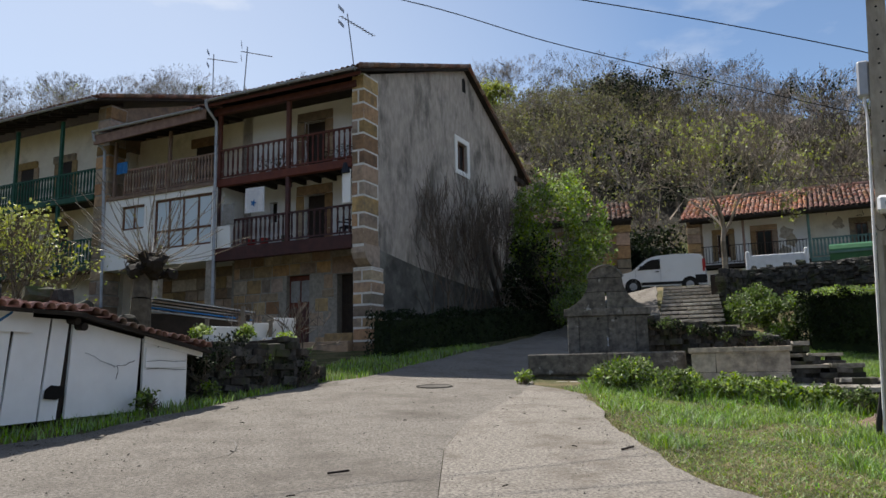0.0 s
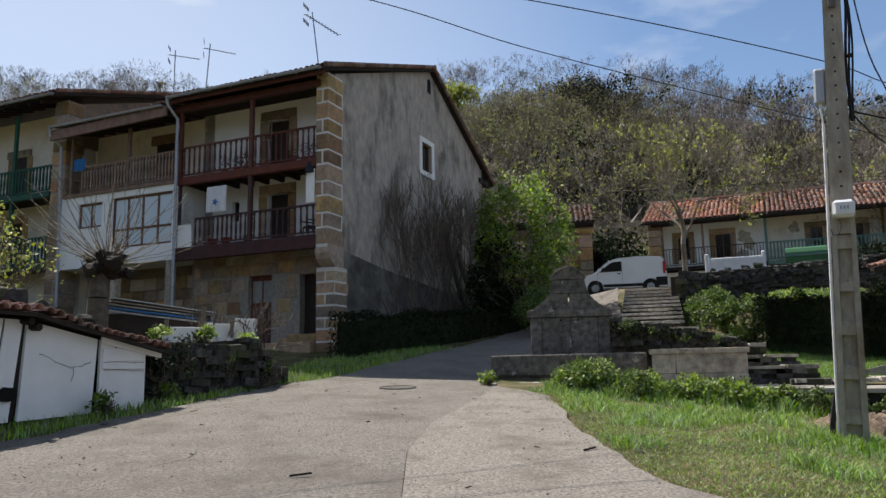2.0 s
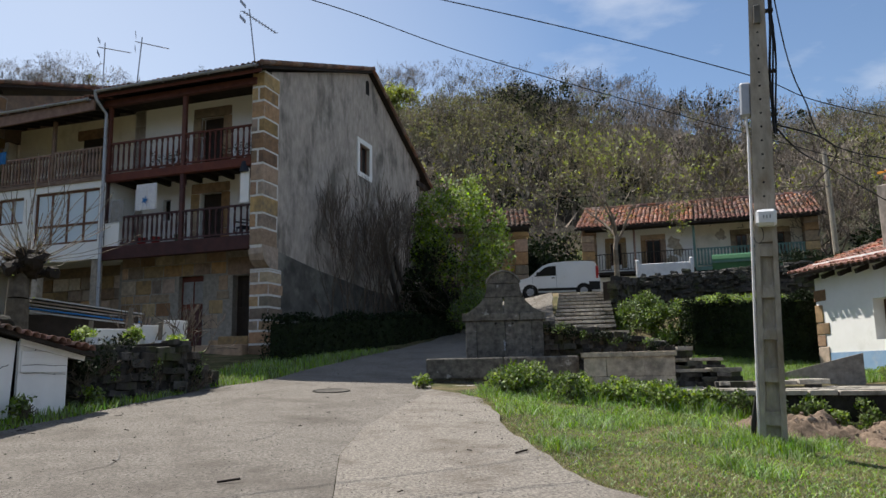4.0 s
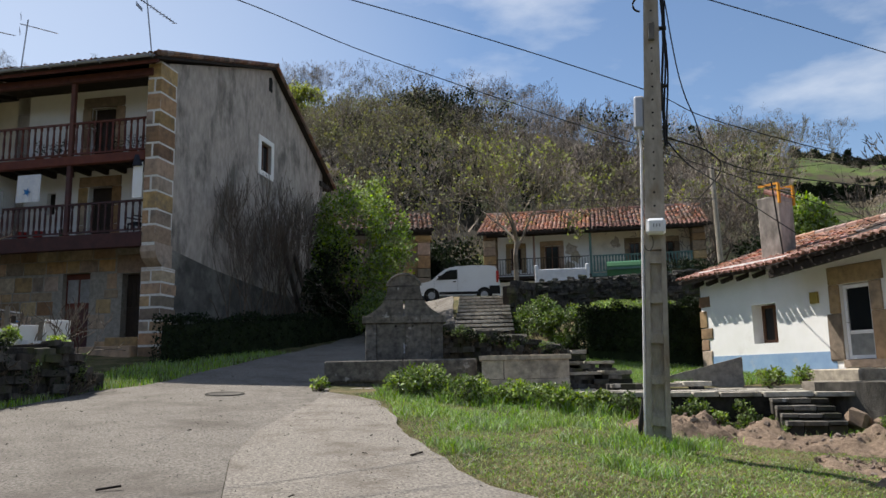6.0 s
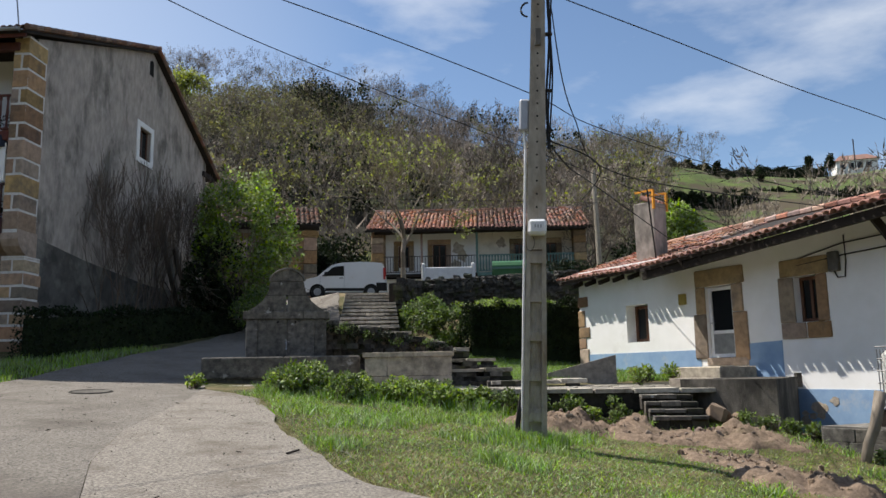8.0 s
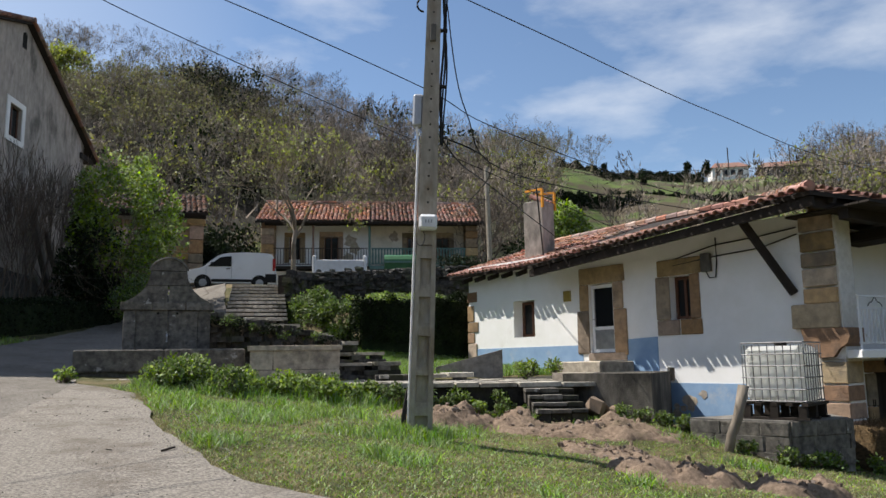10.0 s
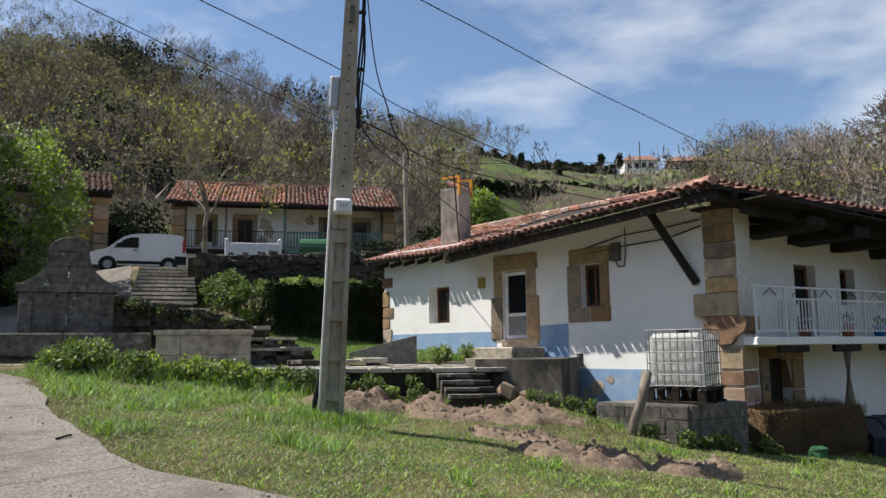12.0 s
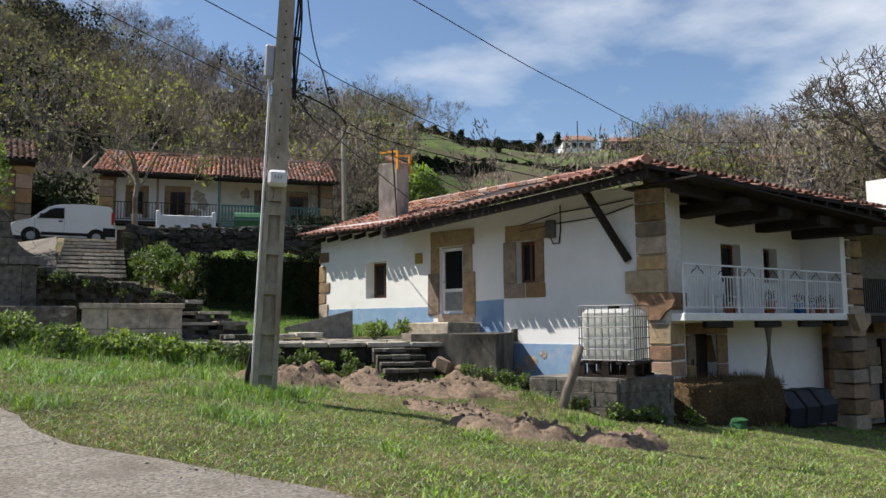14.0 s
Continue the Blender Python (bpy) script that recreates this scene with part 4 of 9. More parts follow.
def house_c():
    h = thing("end_house", "old terrace house with sandstone pier and dark green wooden balconies", "house", "row of tall houses", MA @ Vector((18, 7, 2.8)))
    for x0, x1, y0, y1 in ((13.0, 27, 1.3, 1.7), (26.6, 27, 1.71, 14.59), (12.95, 13.35, 1.71, 14.59), (13.0, 27, 14.6, 15)):
        Geo().box(x0, x1, y0, y1, 1.5, 13.3, MA).make("wall", M_cream, h, "cream limewashed wall")
    # the gable that stands over the lower neighbour
    MG = MA @ Matrix(((0, 1, 0, 12.9), (1, 0, 0, 0), (0, 0, 1, 0), (0, 0, 0, 1)))
    Geo().plate([(0.4, 11.5), (15, 11.5), (8.5, 16.0), (0.4, 13.2)], MG, 0.3).make("gable_wall", M_stone_j, h, "reddish rubble gable")
    z, i = 2.4, 0
    while z < 13.25:
        hh = min(random.uniform(0.45, 0.6), 13.3 - z)
        if i % 2:
            block("quoin", h, MA, 12.72, 13.05, -0.02, 0.8, z, z + hh - 0.06, M_stone)
            block("quoin", h, MA, 13.08, 13.5, -0.02, 0.8, z, z + hh - 0.06, M_stone)
        else:
            block("quoin", h, MA, 12.72, 13.5, -0.02, 0.9, z, z + hh - 0.06, M_stone)
        z += hh
        i += 1
    Geo().box(12.75, 13.47, 0.0, 0.85, 1.6, 13.25, MA).make("mortar", M_mortar, h)
    for zf, zt, zr, top in ((9.15, 9.4, 10.55, 13.0), (6.1, 6.35, 7.5, 9.15)):
        Geo().box(13.5, 26.6, 0.0, 1.3, zf + 0.1, zt, MA).make("balcony_floor", M_wood_dark, h)
        Geo().bevel(13.5, 26.6, -0.08, 0.1, zf, zt, 0.02, MA).make("front_beam", M_green, h)
        for k in range(3):
            x = 15.75 + k * 3.05
            Geo().bevel(x, x + 0.15, -0.03, 0.12, zt, top, 0.02, MA).make("post", M_green, h)
        for a, b in ((13.5, 15.75), (15.9, 18.8), (18.95, 21.85)):
            railing(h, MA, a, b, 0.03, zt, zr, int((b - a) / 0.19), M_green, 0.07)
        for a in (16.64, 19.3):
            Geo().box(a, a + 0.9, 1.25, 1.32, zt, zt + 2.2, MA).make("door", M_darkdoor, h, "dark balcony door")
            block("door_stone", h, MA, a - 0.2, a + 1.3, 1.2, 1.4, zt + 2.2, zt + 2.55, M_stone)
            for q in (a - 0.3, a + 0.9):
                block("door_stone", h, MA, q, q + 0.3, 1.22, 1.4, zt, zt + 2.2, M_stone)
    q = [MA @ Vector(p) for p in ((12.6, -0.75, 13.3), (27.2, -0.75, 13.3), (27.2, 8.5, 16.2), (12.6, 8.5, 16.2))]
    dn = Vector((0, 0, -0.12))
    roof = Geo().hexa([p + dn for p in q], q).make("roof", M_wood_dark, h, "roof of old clay tiles")
    roof_tiles(roof, MA @ Vector((12.6, -0.8, 13.34)), MA.to_3x3() @ Vector((1, 0, 0)), MA.to_3x3() @ Vector((0, 9.25, 2.9)), 14.6, 9.8, M_tile_old, parts=40)
    for i in range(16):
        Geo().beam(MA @ Vector((13.6 + i * 0.75, -0.65, 13.1)), MA @ Vector((13.6 + i * 0.75, 1.3, 13.75)), 0.1, 0.14).make("rafter", M_wood_dark, roof)
    v = Geo()
    for k in range(24):
        p = MA @ Vector((12.6, -0.7 + k * 0.38, 13.42 + k * 0.12))
        v.tube([p, p + (MA.to_3x3() @ Vector((0, 0.42, 0.132)))], 0.1, 7, 0.085)
    tagged(v.make("verge_tiles", M_tile_old, roof), kind="stuff")


house_a()
house_b()
house_c()
gutter(-0.1, 6.75, -0.68, 12.16, "grey half-round gutter along the tall house's eave")
gutter(6.85, 12.85, -0.8, 11.84, "grey half-round gutter along the lower eave")
gutter(12.7, 26.5, -0.85, 13.28, "grey gutter along the end house's eave")
downpipe([MA @ Vector(p) for p in ((6.75, -0.68, 12.1), (6.75, -0.6, 11.85), (6.62, -0.2, 11.4), (6.6, -0.14, 4.0))], "grey downpipe between the tall house and the white one")
downpipe([MA @ Vector(p) for p in ((12.8, -0.8, 11.75), (12.8, -0.75, 11.5), (12.66, -0.3, 11.1), (12.62, -0.1, 4.5))], "grey downpipe beside the sandstone pier")
p = MA @ Vector((0.9, 0.8, 12.6))
antenna(p.x, p.y, p.z, 2.4, -0.3, -0.12, 0.75)
p = MA @ Vector((7.3, 2.0, 12.5))
antenna(p.x, p.y, p.z, 3.0, 0.2, 0.06)
p = MA @ Vector((9.9, 3.0, 12.7))
antenna(p.x, p.y, p.z, 3.4, 0.1, 0.0)


# balcony clutter
def pot_plant(p, r, h, spread, leaf, group="potted plants", pot=None):
    t = thing("pot_plant", "small potted plant with leafy green growth", "plant", group, p)
    p = Vector(p)
    Geo().tube([p, p + Vector((0, 0, r * 1.7))], r * 0.75, 10, r).tube([p + Vector((0, 0, r * 1.6)), p + Vector((0, 0, r * 1.9))], r * 1.1, 10).make("pot", pot or M_terracotta, t)
    rng = np.random.default_rng(int(abs(p.x * 91 + p.y * 37)) % 9999)
    leaves(t, "foliage", p + Vector((0, 0, r * 1.9 + h / 2)), (spread, spread, h / 2), 90, 0.07, leaf, rng)
    return t


def leaves(parent, name, c, rad, n, size, material, rng, hollow=0.3):
    u = rng.normal(size=(n, 3))
    u /= np.linalg.norm(u, axis=1)[:, None]
    P = np.array(c) + u * (hollow + (1 - hollow) * rng.random((n, 1)) ** 0.6) * np.array(rad)
    return leaf_soup(parent, name, P, size, material, rng)


def leaf_soup(parent, name, P, size, material, rng, up=0.3):
    """Small bent leaves, one at each place."""
    n = len(P)
    a = rng.normal(size=(n, 3)) + [0, 0, up]
    a /= np.linalg.norm(a, axis=1)[:, None]
    b = np.cross(a, rng.normal(size=(n, 3)))
    b /= np.linalg.norm(b, axis=1)[:, None] + 1e-9
    s = size * (0.6 + 0.8 * rng.random((n, 1)))
    c = np.cross(a, b)
    V = np.stack([P, P + a * s * 0.5 + b * s * 0.3 + c * s * 0.08, P + a * s, P + a * s * 0.5 - b * s * 0.3 + c * s * 0.08], 1).reshape(-1, 3)
    F = np.arange(4 * n).reshape(n, 4)
    return soup(name, V, F, material, parent)


for s, zf in ((0.9, 9.13), (1.3, 9.13), (1.9, 9.13), (3.9, 9.13), (4.3, 9.13), (4.9, 9.13)):
    pot_plant(MA @ Vector((s, 0.5, zf)), 0.13, 0.55, 0.22, M_leaf_dark, "plants on the balcony")
for s, mt in ((4.7, M_red), (5.3, M_red), (3.7, M_bin)):
    p = MA @ Vector((s, 0.45, 6.42))
    tagged(Geo().tube([p, p + Vector((0, 0, 0.3))], 0.14, 12, 0.17).make("bucket", mt), "plain plastic bucket on the balcony floor", "bucket", "buckets on the balcony")


def chair(m, material):
    t = thing("garden_chair", "dark plastic garden chair on the wooden balcony", "chair", "", m.translation)
    Geo().box(-0.24, 0.24, -0.24, 0.24, 0.4, 0.44, m).make("seat", material, t)
    Geo().box(-0.24, 0.24, 0.2, 0.25, 0.44, 0.95, m @ pose(0, 0, 0, -8)).make("backrest", material, t)
    for x in (-0.21, 0.21):
        for y in (-0.21, 0.21):
            Geo().beam(m @ Vector((x, y, 0.4)), m @ Vector((x * 1.15, y * 1.15, 0)), 0.04).make("leg", material, t)
    for x in (-0.26, 0.26):
        Geo().box(x - 0.025, x + 0.025, -0.24, 0.24, 0.62, 0.66, m).make("armrest", material, t)


chair(MA @ pose(1.15, 0.75, 6.42, 0, 0, 30), M_navy)


def hanging_cloth(m, w, h, material, label, name="hanging_cloth"):
    n = 10
    V = [m @ Vector((w * i / n, 0.03 * math.sin(i * 1.7) * k, -h * k)) for k in (0, 0.5, 1) for i in range(n + 1)]
    F = [(k * (n + 1) + i, k * (n + 1) + i + 1, (k + 1) * (n + 1) + i + 1, (k + 1) * (n + 1) + i) for k in (0, 1) for i in range(n)]
    ob = obj(name, V, F, material)
    sol = ob.modifiers.new("thickness", "SOLIDIFY")
    sol.thickness = 0.01
    return tagged(ob, label, "cloth")


hanging_cloth(MA @ pose(4.35, -0.02, 8.6), 0.9, 0.95, M_cloth, "white cloth hung out to dry on the balcony")
tagged(Geo().add([MA @ Vector((4.85 + 0.17 * math.cos(i * math.pi / 5) * (1 if i % 2 else 0.4), -0.04, 8.0 + 0.17 * math.sin(i * math.pi / 5) * (1 if i % 2 else 0.4))) for i in range(10)], [tuple(range(10))]).make("star_ornament", M_blueplastic), "small blue star hung before a white cloth", "ornament")
hanging_cloth(MA @ pose(11.55, -0.05, 10.55), 0.6, 0.5, M_blueplastic, "blue and white cloth over the balcony rail")
hanging_cloth(MA @ pose(5.75, -0.06, 8.1), 0.55, 0.8, M_greycloth, "grey garment hung beside the downpipe")
tagged(Geo().box(0.55, 0.9, -0.01, 0.03, 7.55, 8.75, MA).make("wall_panel", M_white), "white upright panel by the stone corner", "panel")
tagged(Geo().tube([MA @ Vector((0.75, 0.05, 8.62)), MA @ Vector((0.75, 0.05, 9.0))], 0.2, 10, 0.14).make("hanging_bag", M_navy), "dark bundle hung under the balcony beam", "bag")


# ---- the white house ----
def white_house():
    h = thing("farmhouse", "low white house with blue base, sandstone trim and tile roof", "house", "", MW @ Vector((4, 3, 0)))
    holes = [(2.96, 3.56, 2.6, 3.7), (5.39, 6.28, 1.83, 3.73), (8.47, 9.4, 2.36, 3.48), (3.55, 3.77, 1.08, 1.42)]
    holed_wall(Geo(), MW, 11.6, -1.2, 4.75, 0.55, holes).make("long_wall", M_white, h, "limewashed front wall")
    Geo().box(11.05, 11.6, 0.55, 8.0, -1.0, 4.6, MW).box(0, 11.6, 7.6, 8.0, -1.0, 4.6, MW).make("rear_wall", M_white, h)
    # blue band, worn at its foot
    Geo().box(6.56, 11.2, -0.012, 0.0, 0.6, 2.05, MW).make("blue_band", M_blue, h, "flaking blue painted base")
    Geo().hexa([MW @ Vector(p) for p in ((4.0, -0.012, 0.6), (5.0, -0.012, 0.6), (5.0, 0, 0.6), (4.0, 0, 0.6))], [MW @ Vector(p) for p in ((4.0, -0.012, 2.2), (5.0, -0.012, 2.16), (5.0, 0, 2.16), (4.0, 0, 2.2))]).make("blue_band", M_blue, h)
    Geo().box(-0.2, 3.99, -0.012, 0.0, -0.6, 1.04, MW).make("blue_band", M_blue, h)
    rng = random.Random(3)
    for k in range(8):
        x, z, r = rng.uniform(2.7, 4.1), rng.uniform(0.3, 0.85), rng.uniform(0.07, 0.17)
        pts = [(x + r * rng.uniform(0.5, 1.5) * math.cos(i * math.pi / 5), z + r * rng.uniform(0.7, 1.2) * math.sin(i * math.pi / 5)) for i in range(10)]
        Geo().plate(pts, MW @ Matrix.Translation((0, -0.018 - 0.0007 * k, 0)), 0.01).make("bare_patch", M_trough, h, "bare stone where the render has fallen")
    # far corner stones
    for z0, z1, w in ((1.6, 2.25, 0.42), (2.25, 2.6, 0.3), (2.6, 2.95, 0.5), (2.95, 3.5, 0.28), (3.6, 3.95, 0.45)):
        block("quoin", h, MW, 11.62 - w, 11.66, -0.03, 0.6, z0, z1 - 0.02, M_stone)
    # doorway
    for a, b, c, d in ((4.98, 6.62, 3.73, 4.2), (6.28, 6.6, 3.0, 3.73), (6.28, 6.72, 1.8, 3.0), (5.05, 5.39, 3.0, 3.73), (4.95, 5.39, 1.75, 3.0), (5.0, 6.35, 1.62, 1.83)):
        block("door_stone", h, MW, a + 0.003, b - 0.003, -0.045, 0.5, c + 0.003, d - 0.003, M_stone)
    d = window(h, MW, 5.41, 6.26, 1.84, 3.7, 0.12, M_whitepaint, M_glass, (), (2.5,), 0.09, "glazed_door")
    d["label"] = "white framed glazed door"
    Geo().box(5.5, 6.17, 0.1, 0.13, 1.93, 2.46, MW).make("lower_panel", M_metal, d)
    Geo().tube([MW @ Vector((6.2, 0.06, 2.75)), MW @ Vector((6.08, 0.06, 2.75))], 0.015, 6).make("handle", M_metal, d)
    # windows
    for a, b, c, e in ((2.62, 3.92, 3.7, 4.12), (3.56, 3.98, 2.6, 3.7), (2.68, 2.96, 2.6, 3.7), (3.3, 3.98, 2.22, 2.6), (2.66, 3.28, 2.22, 2.6)):
        block("window_stone", h, MW, a + 0.003, b - 0.003, -0.04, 0.5, c + 0.003, e - 0.003, M_stone)
    window(h, MW, 2.96, 3.56, 2.62, 3.68, 0.26, M_brownwin, M_glass, (3.26,), (), 0.07)
    Geo().box(3.28, 3.5, 0.3, 0.31, 2.7, 3.6, MW).make("curtain", M_cloth, h)
    window(h, MW, 8.47, 9.4, 2.38, 3.46, 0.4, M_brownwin, M_glass, (8.93,), (), 0.08)
    Geo().box(3.56, 3.76, 0.1, 0.14, 1.09, 1.41, MW).make("vent_board", M_wood_post, h)
    # black sheet stands in for the shade of the rooms
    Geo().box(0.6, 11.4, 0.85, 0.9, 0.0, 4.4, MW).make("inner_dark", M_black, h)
    Geo().box(6.95, 7.2, -0.06, 0.0, 3.32, 3.62, MW).make("wall_box", M_ochre, h, "small ochre box on the wall")
    m = Geo().bevel(2.3, 2.55, -0.14, 0.0, 3.7, 4.15, 0.02, MW).make("meter_box", M_cement, h, "grey electricity meter box")
    Geo().tube([MW @ Vector(p) for p in ((2.42, -0.08, 3.7), (2.36, -0.06, 3.55), (2.2, -0.04, 3.55), (2.15, -0.04, 3.9), (2.15, -0.04, 4.5))], 0.018, 5).make("cable", M_cable, m)
    # big corner of dressed stones on its corbel
    z = 2.75
    for hh in (0.36, 0.42, 0.34, 0.44, 0.4):
        block("quoin", h, MW, -0.66, 0.06, -0.14, 0.4, z, z + hh - 0.045, M_stone)
        block("quoin", h, MW, -0.64, -0.2, 0.4, 0.75, z, z + hh - 0.045, M_stone)
        z += hh
    block("quoin", h, MW, -0.66, 0.36, -0.16, 0.6, 2.22, 2.74, M_stone)
    block("capital", h, MW, -0.8, -0.2, -0.2, 0.7, z, z + 0.16, M_stone)
    prof = [(0.36 - 0.2, 2.22), (-0.82, 2.22), (-0.86, 2.05), (-0.8, 1.9), (-0.62, 1.78), (-0.5, 1.62), (-0.2, 1.6), (-0.05, 1.8), (0.1, 1.95)]
    Geo().plate(prof, MW @ Matrix.Translation((0, -0.17, 0)), 0.75).make("corbel", M_stone, h, "large carved sandstone corbel")
    z = -0.9
    while z < 1.58:
        hh = min(random.uniform(0.34, 0.5), 1.62 - z)
        block("quoin", h, MW, -0.72, -0.16, -0.1, 0.6, z, z + hh - 0.045, M_stone)
        z += hh
    Geo().box(-0.7, 0.0, -0.05, 0.6, -1.0, 4.7, MW).make("corner_core", M_mortar_white, h)
    # balcony front, a storey over the yard
    wallz = [(3.22, 4.08, 1.78, 3.58), (5.12, 5.77, 2.6, 3.55)]
    holed_wall(Geo(), MS @ Matrix.Translation((0.3, 1.15, 0)), 7.2, 1.7, 4.8, 0.4, [(a - 0.3, b - 0.3, c, d) for a, b, c, d in wallz]).make("upper_wall", M_white, h, "shaded white wall behind the balcony")
    holed_wall(Geo(), MS @ Matrix.Translation((0.3, 0.95, 0)), 7.2, -1.6, 1.65, 0.4, [(1.42, 2.28, -0.9, 1.27)]).make("lower_wall", M_white, h, "white ground floor wall")
    Geo().box(6.95, 7.5, 0.0, 1.15, 1.7, 4.8, MS).make("end_wall", M_white, h)
    # black sheet for the unlit rooms behind the balcony front
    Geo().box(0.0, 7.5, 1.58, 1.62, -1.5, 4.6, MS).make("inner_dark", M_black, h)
    for a, b, c, d in ((1.41, 1.72, -0.9, 1.27), (2.58, 3.0, -0.9, 1.27), (1.41, 2.2, 1.27, 1.55), (2.2, 3.02, 1.27, 1.55)):
        n = 3 if d - c > 1 else 1
        for k in range(n):
            block("door_stone", h, MS, a, b, 0.9, 1.3, c + (d - c) * k / n, c + (d - c) * (k + 1) / n - 0.02, M_stone)
    for k in range(3):
        Geo().box(1.72 + k * 0.29, 2.0 + k * 0.29, 1.22, 1.26, -0.9, 1.27, MS).make("door_plank", M_darkdoor, h)
    bar = 0.075
    for k, x in enumerate((1.53, 1.59)):
        Geo().box(x, x + 0.015, 0.885, 0.9, 0.52, 0.52 + bar * 2.2, MS).make("number_bar", M_black, h)
    window(h, MS, 3.22, 4.08, 1.78, 3.58, 1.42, M_brownwin, M_glass, (), (), 0.08, "balcony_door")
    window(h, MS, 5.12, 5.77, 2.6, 3.55, 1.42, M_brownwin, M_glass, (), (), 0.07)
    Geo().bevel(0.1, 7.5, -0.05, 1.2, 1.58, 1.76, 0.02, MS).make("balcony_slab", M_white, h, "pale concrete balcony slab")
    for x in (0.9, 2.9, 4.8, 6.5):
        Geo().bevel(x, x + 1.0 if x < 5 else x + 0.6, -0.03, 0.1, 1.42, 1.58, 0.02, MS, 0.01).make("slab_beam", M_wood_dark, h)
    railing(h, MS, 0.15, 7.25, 0.03, 1.82, 2.62, 62, M_whitepaint, 0.022, False, True, 0.04, "rail_bar")
    Geo().box(0.15, 7.25, 0.0, 0.05, 2.84, 2.88, MS).make("hand_rail", M_whitepaint, h)
    for i in range(8):
        x = 0.2 + i * 1.0
        Geo().box(x - 0.02, x + 0.02, 0.01, 0.05, 1.6, 2.86, MS).make("rail_post", M_whitepaint, h)
        if i < 7:
            for sgn in (-1, 1):
                pts = [MS @ Vector((x + 0.5 + sgn * (0.02 + 0.2 * q), 0.03, 2.83 - 0.19 * q - 0.03 * math.sin(q * 6))) for q in np.linspace(0, 1, 6)]
                Geo().tube(pts, 0.012, 4).make("rail_scroll", M_iron, h)
    Geo().tube([MS @ Vector(p) for p in ((3.6, 0.1, -1.2), (3.48, 0.1, 0.3), (3.5, 0.1, 1.58))], 0.1, 9, 0.12).make("support_post", M_wood_post, h, "rough grey wooden post")
    z = -1.4
    while z < 4.3:
        hh = random.uniform(0.35, 0.5)
        block("quoin", h, MS, 7.2, 8.0, -0.06, 0.5, z, z + hh - 0.045, M_stone)
        z += hh
    Geo().plate([(7.0, 1.75), (7.9, 1.75), (7.9, 1.5), (7.6, 1.3), (7.3, 1.3)], MS @ Matrix.Translation((0, -0.25, 0)), 0.5).make("corbel", M_stone, h)
    # roof: two slopes that meet over the corner
    P = lambda s, y, z: MW @ Vector((s, y, z))
    tip, kink, far = P(-0.78, -1.12, 4.97), P(7.65, -1.0, 4.34), P(12.1, -0.42, 4.47)
    kink_in = P(7.65, -0.42, 4.47)
    r0, r1 = P(3.6, 4.8, 6.25), P(12.1, 4.8, 6.1)
    east = MS @ Vector((8.4, -0.9, 4.55))
    east_in = MS @ Vector((8.4, 5.5, 6.1))
    dn = Vector((0, 0, -0.09))
    g = Geo()
    for quad in ((tip, kink, P(7.65, 4.8, 6.18), r0), (kink_in, far, r1, P(7.65, 4.8, 6.18)), (east, tip, r0, east_in)):
        g.hexa([p + dn for p in quad], list(quad))
    roof = g.make("roof", M_wood_dark, h, "low roof of mottled red clay barrel tiles")
    e1 = kink - tip
    up1 = (P(0, 4.8, 6.22) - P(0, -1.06, 4.66)).normalized()
    roof_tiles(roof, tip + Vector((0, 0, 0.03)) - up1 * 0.15, e1, P(0, 4.8, 6.22) - P(0, -1.06, 4.66), e1.length, 5.95, M_tile, parts=164, hip=0.8)
    e2 = far - kink_in
    roof_tiles(roof, kink_in + Vector((0, 0, 0.03)) - up1 * 0.15, e2, P(0, 4.8, 6.14) - P(0, -0.42, 4.47), e2.length, 5.6, M_tile, parts=76)
    e3 = east - tip
    up3 = (MS.to_3x3() @ Vector((0, 6.0, 1.55)))
    roof_tiles(roof, tip + Vector((0, 0, 0.03)), e3, up3, e3.length, 5.2, M_tile, parts=40, hip=0.85)
    v = Geo()
    for k in range(16):
        a = tip.lerp(r0, k / 16) + Vector((0, 0, 0.1))
        v.tube([a, a + (r0 - tip).normalized() * 0.5], 0.12, 7, 0.1)
    for k in range(20):
        a = r0.lerp(r1, k / 20) + Vector((0, 0, 0.08))
        v.tube([a, a + (r1 - r0).normalized() * 0.47], 0.12, 7, 0.1)
    tagged(v.make("ridge_tiles", M_tile, roof), kind="stuff")
    Geo().beam(tip + Vector((0, 0, -0.2)) + (MW.to_3x3() @ Vector((0, 0.1, 0))), kink + Vector((0, 0, -0.2)) + (MW.to_3x3() @ Vector((0, 0.1, 0))), 0.1, 0.2).make("eave_beam", M_wood_dark, roof, "heavy blackened eave beam")
    Geo().beam(tip + Vector((0, 0, -0.2)) + (MS.to_3x3() @ Vector((0.2, 0.2, 0))), east + Vector((0, 0, -0.2)) + (MS.to_3x3() @ Vector((0, 0.2, 0))), 0.12, 0.22).make("eave_beam", M_wood_dark, roof)
    for i in range(18):
        s = 0.2 + i * 0.66
        z = 4.95 - 0.067 * min(s, 7.9)
        Geo().beam(P(s, -1.0 if s < 7.6 else -0.4, z - (0.24 if s < 7.6 else 0.17)), P(s, 0.6, z + 0.17), 0.11, 0.13).make("rafter", M_wood_dark, roof)
    for i in range(9):
        y = -0.86 + i * 0.225
        Geo().hexa([MS @ Vector(p) for p in ((-0.4, y, 4.62), (8.3, y, 4.18), (8.3, y + 0.215, 4.18), (-0.4, y + 0.215, 4.62))],
                   [MS @ Vector(p) for p in ((-0.4, y, 4.66), (8.3, y, 4.22), (8.3, y + 0.215, 4.22), (-0.4, y + 0.215, 4.66))]).make("soffit_board", M_wood_dark, roof)
